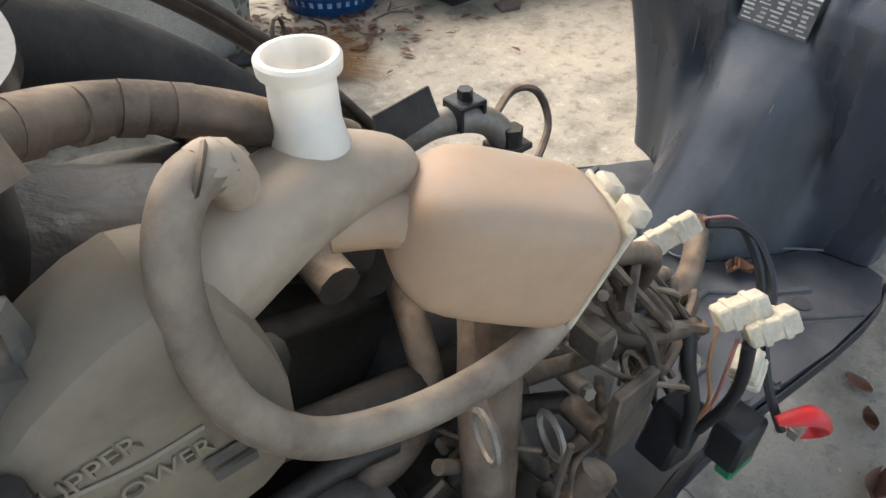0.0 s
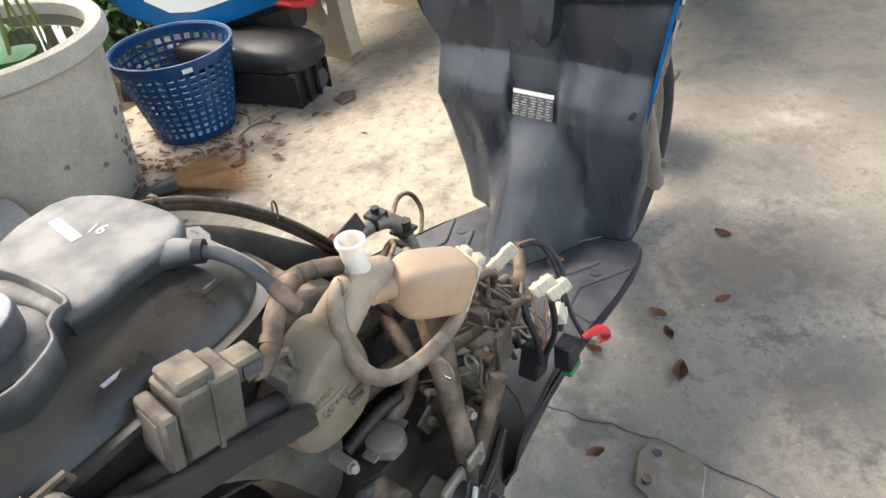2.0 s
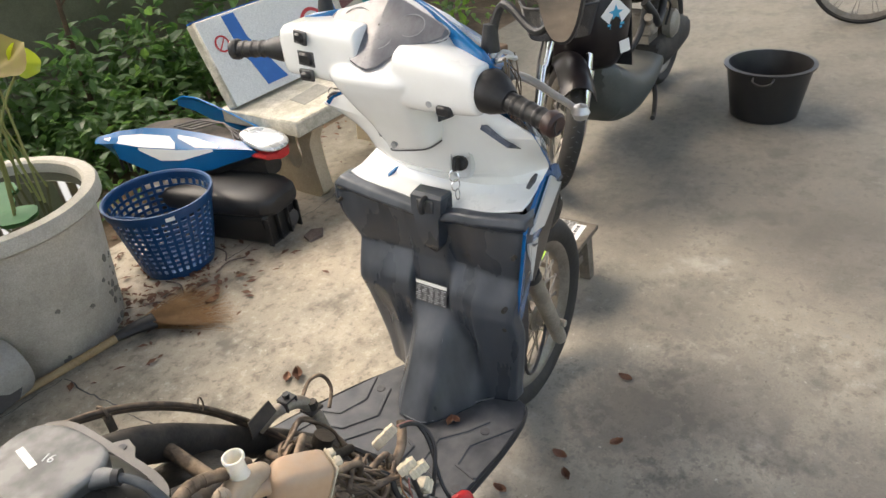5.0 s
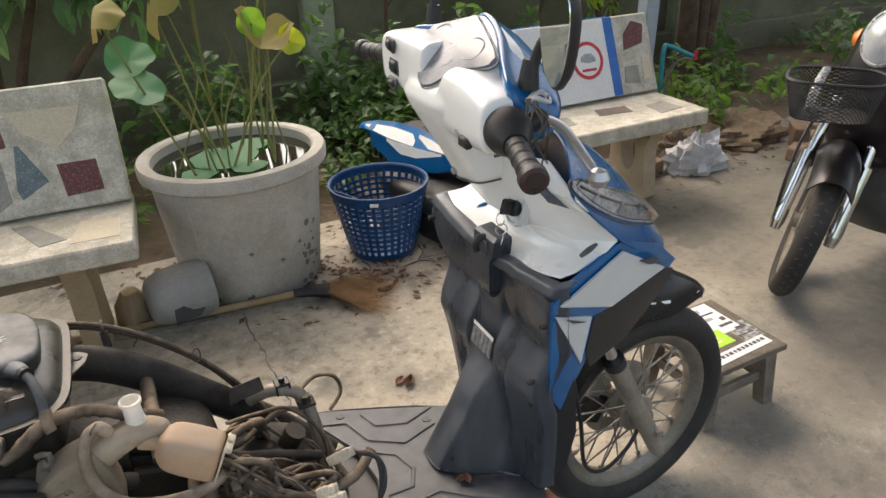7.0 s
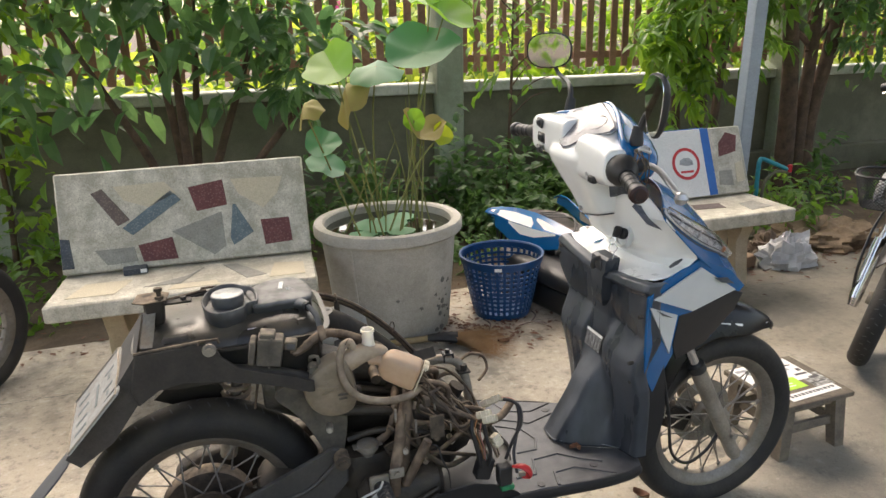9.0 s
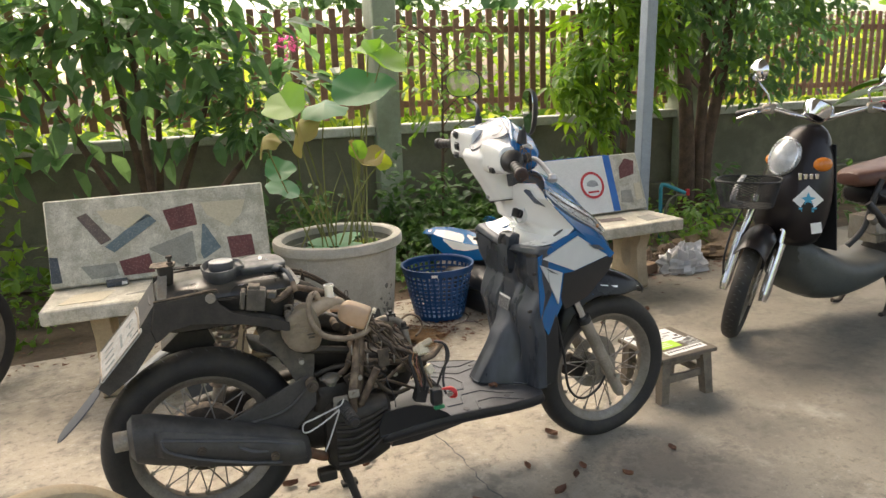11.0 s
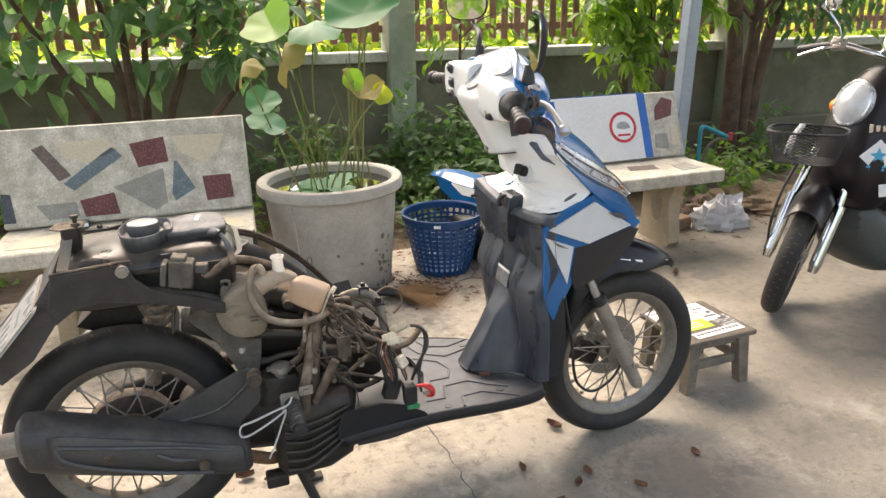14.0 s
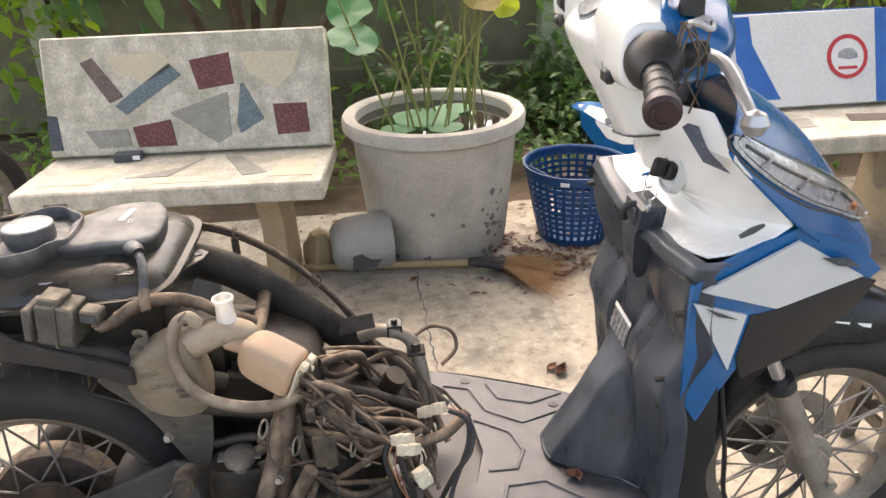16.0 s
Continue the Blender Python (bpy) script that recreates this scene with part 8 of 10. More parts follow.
part("cable_clamp", Shape().tube([Vector((0.329, 0.136, 0.685)) + 0.011 * Vector((0, math.cos(a), math.sin(a))) for a in np.linspace(0, 6.28, 11)[:-1]], 0.0025, n=6, sm=1, loop=True).box((0.329, 0.128, 0.668), (0.012, 0.004, 0.03), b=0.001), M["dusty"], sc)
part("cable_ring", Shape().tube([Vector((0.452, 0.112, 0.605)) + 0.013 * Vector((0.5 * math.cos(a), 0.3 * math.cos(a), math.sin(a))) for a in np.linspace(0, 6.28, 11)[:-1]], 0.0014, n=5, sm=1, loop=True), M["dusty"], sc)
wire([(0.59, 0.06, 0.505), (0.63, 0.075, 0.52), (0.665, 0.08, 0.505), (0.672, 0.07, 0.475), (0.645, 0.055, 0.455)], 0.0035, "rubberdust", "looped_cable")
bundle_to = [(0.49, -0.165, 0.565), (0.53, -0.175, 0.525), (0.555, -0.18, 0.485), (0.565, -0.178, 0.43)]
wr = random.Random(11)
for k in range(16):
    j = lambda s: Vector((wr.uniform(-s, s), wr.uniform(-s, s), wr.uniform(-s, s)))
    st = Vector((0.452 + wr.uniform(-0.01, 0.01), -0.150 + wr.uniform(-0.03, 0.02), 0.600 + wr.uniform(-0.025, 0.02)))
    mids = [Vector((0.49, -0.15, 0.555)) + j(0.022), Vector((0.535, -0.145, 0.51)) + j(0.028), Vector((0.57, -0.13, 0.465)) + j(0.03), Vector((0.60, -0.12, 0.42)) + j(0.03), Vector((0.60, -0.13, 0.37)) + j(0.025)]
    wire([st] + mids, wr.choice((0.0018, 0.0026, 0.0038, 0.0056)), wr.choice(("rubberdust", "rubberdust", "cable", "cable")))
for k in range(6):
    j = lambda s: Vector((wr.uniform(-s, s), wr.uniform(-s, s), wr.uniform(-s, s)))
    wire([Vector((0.43, -0.12, 0.56)) + j(0.015), Vector((0.45, -0.14, 0.55)) + j(0.02), Vector((0.47, -0.14, 0.53)) + j(0.025), Vector((0.53, -0.10, 0.48)) + j(0.03), Vector((0.58, -0.04, 0.42)) + j(0.03), Vector((0.60, 0.0, 0.36)) + j(0.02)], wr.choice((0.002, 0.0032, 0.005, 0.007)), wr.choice(("rubberdust", "cable", "dusty")))
for k in range(2):
    j = lambda s: Vector((wr.uniform(-s, s), wr.uniform(-s, s), wr.uniform(-s, s)))
    wire([Vector((0.40, -0.12, 0.50)) + j(0.03), Vector((0.45, -0.15, 0.45)) + j(0.03), Vector((0.50, -0.15, 0.41)) + j(0.03), Vector((0.55, -0.12, 0.38)) + j(0.03)], wr.choice((0.004, 0.006, 0.008)), wr.choice(("cable", "dusty", "rubberdust")))
for k in range(6):
    j = lambda s: Vector((wr.uniform(-s, s), wr.uniform(-s, s), wr.uniform(-s, s)))
    wire([Vector((0.45, -0.05, 0.56)) + j(0.02), Vector((0.50, 0.0, 0.52)) + j(0.03), Vector((0.55, 0.03, 0.48)) + j(0.03), Vector((0.61, 0.03, 0.42)) + j(0.02), Vector((0.63, 0.0, 0.34)) + j(0.02)], wr.choice((0.003, 0.005, 0.0065)), wr.choice(("cable", "rubberdust")))
part("wiring_clip", Shape().box((0.455, -0.165, 0.555), (0.012, 0.02, 0.02), b=0.002), M["dusty"], sc)
part("wiring_bracket", Shape().box((0.47, -0.185, 0.505), (0.03, 0.006, 0.05), b=0.001), M["dusty"], sc)
part("fuel_pump_block", Shape().box((0.53, 0.03, 0.43), (0.07, 0.07, 0.05), b=0.008).cyl((0.55, 0.0, 0.45), (0.57, -0.01, 0.49), 0.018, n=12), M["shadegrime"], sc)
# connectors over the floorboard
def connector(c, x, y, size, mat="ivory", n=2):
    m = frame_at(c, x, y)
    ob = part("connector", Shape().box((0, 0, 0), size, m, b=0.0015), M[mat], sc, "ivory plastic wire connector" if mat == "ivory" else "")
    for k in range(n):
        part("connector_rib", Shape().box((size[0] * (-0.2 + 0.4 * k), 0, 0), (size[0] * 0.16, size[1] * 1.12, size[2] * 1.12), m, b=0.001), M[mat], ob)
    return ob


connector((0.618, -0.098, 0.486), (0.7, -0.35, 0.45), (0, 0.6, 0.8), (0.046, 0.015, 0.014))
connector((0.573, -0.180, 0.508), (0.75, -0.4, 0.3), (0, 0.6, 0.8), (0.030, 0.014, 0.017))
connector((0.580, -0.196, 0.504), (0.75, -0.4, 0.3), (0, 0.6, 0.8), (0.030, 0.014, 0.017))
connector((0.596, -0.189, 0.447), (0.4, -0.2, -0.85), (0.9, 0.3, 0.2), (0.026, 0.020, 0.016))
part("bullet_plug", Shape().lathe([(0.0, -0.008), (0.006, -0.006), (0.0065, 0.0), (0.005, 0.006), (0.0, 0.008)], 12, Matrix.Translation((0.553, -0.171, 0.467))), M["ivory"], sc)
wire([(0.640, -0.108, 0.496), (0.660, -0.118, 0.494), (0.672, -0.130, 0.482)], 0.0014, "pink", "pink_wire")
wire([(0.642, -0.112, 0.494), (0.662, -0.124, 0.490), (0.672, -0.138, 0.476), (0.665, -0.16, 0.455), (0.64, -0.175, 0.43), (0.62, -0.18, 0.39)], 0.0038, "blackcable", "black_wire")
wire([(0.668, -0.126, 0.486), (0.664, -0.15, 0.46), (0.635, -0.19, 0.41), (0.632, -0.215, 0.375)], 0.0035, "blackcable", "black_wire")
wire([(0.560, -0.176, 0.500), (0.552, -0.182, 0.478), (0.562, -0.186, 0.44), (0.572, -0.178, 0.40)], 0.0012, "orange_w", "orange_wire")
wire([(0.564, -0.188, 0.496), (0.560, -0.190, 0.47), (0.570, -0.186, 0.43), (0.575, -0.178, 0.395)], 0.0012, "pink", "pink_wire")
wire([(0.567, -0.194, 0.495), (0.572, -0.196, 0.46), (0.582, -0.19, 0.42), (0.58, -0.18, 0.385)], 0.0042, "blackcable", "black_wire")
wire([(0.505, -0.150, 0.52), (0.535, -0.150, 0.515), (0.552, -0.162, 0.495), (0.548, -0.172, 0.472), (0.556, -0.18, 0.43), (0.565, -0.178, 0.38)], 0.0048, "blackcable", "black_wire")
part("relay", Shape().box((0.575, -0.165, 0.372), (0.034, 0.028, 0.05), Matrix.Translation((0.575, -0.165, 0.372)) @ Matrix.Rotation(0.3, 4, "Y") @ Matrix.Translation((-0.575, 0.165, -0.372)), b=0.003), M["blackcable"], sc, "black relay")
part("relay", Shape().box((0.61, -0.195, 0.365), (0.03, 0.026, 0.045), b=0.003), M["blackcable"], sc)
clip = part("red_clip", Shape().tube([(0.622, -0.212, 0.392), (0.640, -0.224, 0.395), (0.652, -0.230, 0.386), (0.655, -0.226, 0.372), (0.642, -0.218, 0.366)], [0.004, 0.009, 0.0105, 0.009, 0.004], n=10, sm=4, flat=0.55), M["red"], sc, "bright red plastic clip")
part("clip_pin", Shape().box((0.640, -0.222, 0.376), (0.014, 0.008, 0.010), b=0.001), M["alloy"], clip)
part("green_plug", Shape().box((0.615, -0.20, 0.335), (0.03, 0.014, 0.012), b=0.002), M["green"], sc)
peg = part("foot_peg", Shape().cyl((0.344, -0.185, 0.400), (0.349, -0.309, 0.400), 0.0145, 0.0155, n=18).cyl((0.349, -0.307, 0.400), (0.349, -0.313, 0.400), 0.0135, 0.009, n=14), M["blackcable"], sc, "ribbed black rubber foot peg")
for k in range(8):
    yk = -0.208 - 0.0125 * k
    part("peg_rib", Shape().tube([Vector((0.3465, yk + 0.004 * math.sin(a * 2), 0.400)) + 0.0150 * Vector((math.cos(a), 0, math.sin(a))) for a in np.linspace(0, 6.283, 17)[:-1]], 0.0022, n=5, sm=1, loop=True), M["exhaust"], peg)
part("peg_bracket", Shape().box((0.343, -0.192, 0.402), (0.040, 0.010, 0.044), b=0.003).box((0.343, -0.172, 0.382), (0.03, 0.04, 0.008), b=0.002), M["alloy"], sc, "dusty steel peg bracket")
for pts in ([(0.350, -0.215, 0.412), (0.31, -0.222, 0.405), (0.262, -0.225, 0.392), (0.236, -0.225, 0.385), (0.233, -0.225, 0.362), (0.255, -0.225, 0.362), (0.31, -0.222, 0.388), (0.345, -0.218, 0.412)], [(0.345, -0.22, 0.428), (0.325, -0.222, 0.385), (0.300, -0.222, 0.325), (0.285, -0.22, 0.292)]):
    part("tie_wire", Shape().tube(pts, 0.0032, n=6, sm=3, flat=0.6), M["string"], sc, "white plastic tie")

# small hardware and loose ends round the engine
for x, y, z, r, m_ in ((0.405, -0.175, 0.455, 0.009, "alloy"), (0.445, -0.180, 0.425, 0.008, "dusty"), (0.475, -0.165, 0.465, 0.010, "dusty"), (0.262, -0.140, 0.515, 0.009, "alloy"), (0.52, -0.12, 0.42, 0.009, "alloy")):
    r *= 0.55
    part("hex_bolt", Shape().cyl((x, y + 0.02, z), (x - 0.003, y - 0.006, z + 0.004), r * 1.4, n=16).cyl((x - 0.003, y - 0.006, z + 0.004), (x - 0.004, y - 0.011, z + 0.006), r, n=6), M[m_], sc)
wr = random.Random(41)
for k in range(9):
    a0 = Vector((wr.uniform(0.41, 0.48), wr.uniform(-0.19, -0.10), wr.uniform(0.44, 0.56)))
    pts = [a0]
    d = Vector((wr.uniform(-0.4, 1.0), wr.uniform(-0.5, 0.5), wr.uniform(-0.8, 0.4))).normalized()
    for n in range(4):
        d = (d + Vector((wr.gauss(0, 0.5), wr.gauss(0, 0.4), wr.gauss(-0.1, 0.5)))).normalized()
        p = pts[-1] + d * wr.uniform(0.02, 0.04)
        pts.append(Vector((max(0.40, p.x), max(-0.20, min(-0.03, p.y)), max(0.36, min(0.585, p.z)))))
    wire(pts, wr.choice((0.0016, 0.0022, 0.003)), wr.choice(("cable", "rubberdust", "blackcable", "blackcable")), "thin_wire")
for x, y, z in ((0.39, -0.165, 0.535), (0.43, -0.170, 0.505), (0.475, -0.155, 0.54), (0.505, -0.165, 0.49)):
    part("clip_band", Shape().tube([Vector((x, y, z)) + 0.012 * Vector((0.3 * math.cos(a), math.cos(a), math.sin(a))) for a in np.linspace(0, 6.28, 13)[:-1]], 0.0018, n=5, sm=1, loop=True), M["alloy"], sc)

# ---- the second, black scooter ----
M["gloss"] = paint("gloss_black_paint", (0.010, 0.008, 0.009), (0.018, 0.014, 0.015), 0.32, scale=6, mix=0.4, coat=0.1, spec=0.3, dust=(0.08, 0.07, 0.065), dust_amt=0.04)
M["hull"] = paint("grey_green_plastic", (0.062, 0.070, 0.067), (0.045, 0.052, 0.050), 0.42, scale=7, dust=(0.2, 0.18, 0.15), dust_amt=0.3)
M["brownseat"] = paint("brown_vinyl", (0.12, 0.055, 0.038), (0.085, 0.038, 0.028), 0.5, scale=10, bump=0.05)
M["chequer"] = paint("checked_ribbon", (0.55, 0.57, 0.58), (0.08, 0.09, 0.10), 0.4, scale=120, mix=0.8)
M["skyblue"] = paint("sky_blue_print", (0.05, 0.36, 0.55), (0.04, 0.3, 0.5), 0.4, scale=30)
s2 = thing("scooter", "glossy black scooter with a brown seat and a wire basket", "scooter", pose(2.335, 0.435, 0.006, 0, 0, 182) @ Matrix.Rotation(radians(-0.3), 4, "X"))
STEER, RAKE = radians(36), Vector((-math.sin(radians(21)), 0, math.cos(radians(21))))   # the fork turns about a raked head
wheel(s2, (0, 0, 0.25), 0.25, 0.072, 0.187, 0.04, STEER, "front_wheel", spokes=28, disc=0.085, rake=RAKE)
wheel(s2, (-1.22, 0, 0.25), 0.25, 0.085, 0.187, 0.05, 0.0, "rear_wheel", spokes=24, drum=0.08)
ms = Matrix.Rotation(STEER, 4, "Z")
mf = Matrix.Translation((0, 0, 0.25)) @ Matrix.Rotation(STEER, 4, RAKE) @ Matrix.Translation((0, 0, -0.25))
fk = lambda p: mf @ Vector(p)
sv = lambda p: ms @ Vector(p)
for s in (-1, 1):
    part("fork_slider", Shape().cyl(fk((0.0, s * 0.085, 0.225)), fk((-0.085, s * 0.085, 0.45)), 0.022, n=14).cyl(fk((0.012, s * 0.085, 0.20)), fk((0.0, s * 0.085, 0.23)), 0.016, 0.022, n=12), M["chrome"], s2, "bright fork leg")
    part("fork_tube", Shape().cyl(fk((-0.08, s * 0.08, 0.44)), fk((-0.15, s * 0.07, 0.62)), 0.016, n=12), M["chrome"], s2)
rows = []
for a in np.linspace(radians(52), radians(160), 12):
    R = 0.278 + (0.015 if a < radians(62) else 0)
    rows.append([fk((R * math.cos(a), 0.065 * u, 0.25 + R * math.sin(a) - 0.06 * abs(u) ** 2.5)) for u in np.linspace(-1, 1, 9)])
part("front_fender", Shape().sheet(rows, 0.003), M["gloss"], s2, "black front fender", sub=1)
part("brake_hose", Shape().tube([fk((-0.02, -0.10, 0.24)), fk((0.02, -0.115, 0.36)), fk((-0.05, -0.12, 0.48)), fk((-0.12, -0.1, 0.6))], 0.005, n=6), M["blackcable"], s2)
cow = []
for z, x0, x1, hw in ((0.40, -0.30, -0.20, 0.13), (0.46, -0.34, -0.13, 0.17), (0.55, -0.37, -0.115, 0.19), (0.66, -0.39, -0.14, 0.185), (0.76, -0.40, -0.17, 0.16), (0.85, -0.41, -0.21, 0.125), (0.91, -0.40, -0.25, 0.085), (0.935, -0.38, -0.29, 0.04)):
    cow.append(ring_pts(((x0 + x1) / 2, 0, z), (x1 - x0) / 2, hw * 0.87, 28, 0, 2.4))
part("front_cowl", Shape().loft(cow), M["gloss"], s2, "glossy black front cowl", sub=1)
hm = frame_at((-0.185, 0.0, 0.805), (0, 1, 0), (-0.35, 0, 1))
hl = part("headlight", Shape().lathe([(0.0, -0.05), (0.05, -0.045), (0.082, 0.0), (0.092, 0.012), (0.098, 0.008), (0.096, -0.02)], 40, hm @ Matrix.Diagonal((0.76, 0.88, 0.9, 1))), M["chromebowl"], s2, "round chrome headlight")
part("lens", Shape().lathe([(0.0, 0.040), (0.03, 0.037), (0.06, 0.027), (0.088, 0.008), (0.086, 0.004), (0.0, 0.03)], 40, hm @ Matrix.Diagonal((0.76, 0.88, 0.9, 1))), M["headglass"], hl)
part("bulb", Shape().lathe([(0.0, 0.012), (0.012, 0.008), (0.014, -0.02), (0.0, -0.02)], 14, hm), M["chromebowl"], hl)
for s in (-1, 1):
    part("indicator", Shape().lathe([(0.0, 0.022), (0.02, 0.019), (0.034, 0.008), (0.038, 0.0), (0.0, -0.01)], 24, Matrix.Translation((-0.262, s * 0.136, 0.775)) @ Matrix.Rotation(s * radians(66), 4, "Z") @ Matrix.Rotation(radians(80), 4, "Y") @ Matrix.Diagonal((0.8, 1.1, 1, 1))), M["orange"], s2, "amber indicator")
lf = Matrix.Translation((-0.186, 0.137, 0.630)) @ Matrix.Rotation(radians(54), 4, "Z") @ Matrix.Rotation(radians(86), 4, "Y") @ Matrix.Rotation(radians(90), 4, "Z")
st = part("sticker", Shape().plate([(0.0, 0.062), (0.062, 0.0), (0.0, -0.058), (-0.062, 0.0)], 0.002, lf, b=0.0005), M["paper"], s2, "white diamond sticker with a blue figure")
part("sticker_figure", Shape().plate([(0.0, 0.034), (0.008, 0.014), (0.030, 0.010), (0.012, 0.0), (0.016, -0.024), (-0.016, -0.024), (-0.012, 0.0), (-0.030, 0.010), (-0.008, 0.014)], 0.001, lf @ Matrix.Translation((0, 0, 0.0016))), M["skyblue"], st)
for k in range(2):
    part("sticker_bar", Shape().box((0, -0.036 - 0.011 * k, 0.0016), (0.07 - 0.02 * k, 0.008, 0.001), lf), M["skyblue"], st)
part("sticker", Shape().box((0.02, -0.125, 0.0), (0.042, 0.046, 0.002), lf @ Matrix.Rotation(0.15, 4, "Z")), M["paper"], s2, "small white sticker")
for k in range(4):
    part("badge_bar", Shape().box((-0.035 + 0.022 * k, 0.10, 0.0), (0.014, 0.022 if k else 0.03, 0.003), lf @ Matrix.Translation((0, 0, -0.004)), b=0.001), M["chrome"], s2)
und = []
for x, z0, z1, hw in ((-0.20, 0.27, 0.45, 0.10), (-0.26, 0.155, 0.45, 0.155), (-0.40, 0.125, 0.36, 0.175), (-0.55, 0.145, 0.29, 0.17), (-0.80, 0.19, 0.31, 0.15), (-0.95, 0.24, 0.38, 0.12)):
    und.append([Vector((x, p.x, (z0 + z1) / 2 + p.y)) for p in ring_pts((0, 0, 0), hw, (z1 - z0) / 2, 20, 0, 3.0)])
part("lower_hull", Shape().loft(und), M["hull"], s2, "grey-green lower hull", sub=1)
part("leg_shield", Shape().sheet([[(-0.36 - 0.05 * (0.85 - z) , y * (1 + 0.1 * math.sin(z * 5)), z) for y in (-0.13, -0.08, 0.0, 0.08, 0.13)] for z in (0.38, 0.5, 0.62, 0.75, 0.85)], 0.006), M["black"], s2)
bodyr = []
for x, z0, z1, hw in ((-0.66, 0.54, 0.62, 0.08), (-0.74, 0.52, 0.64, 0.12), (-0.95, 0.50, 0.65, 0.145), (-1.2, 0.49, 0.67, 0.13), (-1.42, 0.53, 0.66, 0.08), (-1.50, 0.59, 0.64, 0.03)):
    bodyr.append([Vector((x, p.x, (z0 + z1) / 2 + p.y)) for p in ring_pts((0, 0, 0), hw, (z1 - z0) / 2, 20, 0, 2.8)])
part("rear_body", Shape().loft(bodyr), M["gloss"], s2, "black rear bodywork", sub=1)
seat = []
for x, z0, z1, hw in ((-0.60, 0.63, 0.69, 0.06), (-0.64, 0.62, 0.71, 0.095), (-0.85, 0.63, 0.72, 0.125), (-1.05, 0.645, 0.74, 0.13), (-1.25, 0.66, 0.76, 0.115), (-1.33, 0.67, 0.74, 0.07)):
    seat.append([Vector((x, p.x, (z0 + z1) / 2 + p.y)) for p in ring_pts((0, 0, 0), hw, (z1 - z0) / 2, 20, 0, 3.2)])
part("seat", Shape().loft(seat), M["brownseat"], s2, "brown vinyl seat", sub=1)
part("engine", Shape().loft([[Vector((x, 0.05 + p.x, 0.29 + p.y)) for p in ring_pts((0, 0, 0), 0.1, r, 16, 0, 3)] for x, r in ((-0.75, 0.06), (-0.85, 0.10), (-1.1, 0.09), (-1.3, 0.06))]), M["dustydark"], s2, "dusty engine", sub=1)
for k in range(6):
    part("cylinder_fin", Shape().box((-0.70 - 0.022 * k, 0.03, 0.42), (0.006, 0.15, 0.12), b=0.002), M["alloy"], s2)
part("engine_cover", Shape().lathe([(0.0, 0.02), (0.045, 0.018), (0.062, 0.004), (0.062, -0.03), (0.0, -0.03)], 24, frame_at((-0.90, 0.145, 0.40), (1, 0, 0), (0, 0, 1)) @ Matrix.Diagonal((1, 1, -1, 1))), M["alloy"], s2, "round alloy engine cover")
part("air_hose", Shape().tube([(-0.62, 0.10, 0.56), (-0.66, 0.13, 0.50), (-0.72, 0.13, 0.45), (-0.80, 0.12, 0.48), (-0.86, 0.11, 0.54)], 0.018, n=10, sm=4), M["blackcable"], s2)
part("frame_tube", Shape().tube([(-0.56, 0.06, 0.36), (-0.62, 0.09, 0.44), (-0.66, 0.10, 0.58), (-0.70, 0.10, 0.66)], 0.014, n=10, sm=3), M["black"], s2)
part("coil_cable", Shape().tube([(-0.66, 0.12, 0.60), (-0.74, 0.15, 0.55), (-0.82, 0.15, 0.50), (-0.80, 0.14, 0.42)], 0.005, n=7, sm=4), M["blackcable"], s2)
part("carburettor", Shape().box((-0.70, 0.10, 0.44), (0.08, 0.06, 0.07), b=0.01).cyl((-0.66, 0.11, 0.47), (-0.62, 0.12, 0.50), 0.018, n=10), M["alloy"], s2)
for s in (-1, 1):
    part("stand_leg", Shape().tube([(-0.80, s * 0.09, 0.20), (-0.82, s * 0.11, 0.10), (-0.79, s * 0.12, 0.012), (-0.74, s * 0.13, 0.010)], 0.011, n=8, sm=3), M["dustydark"], s2)
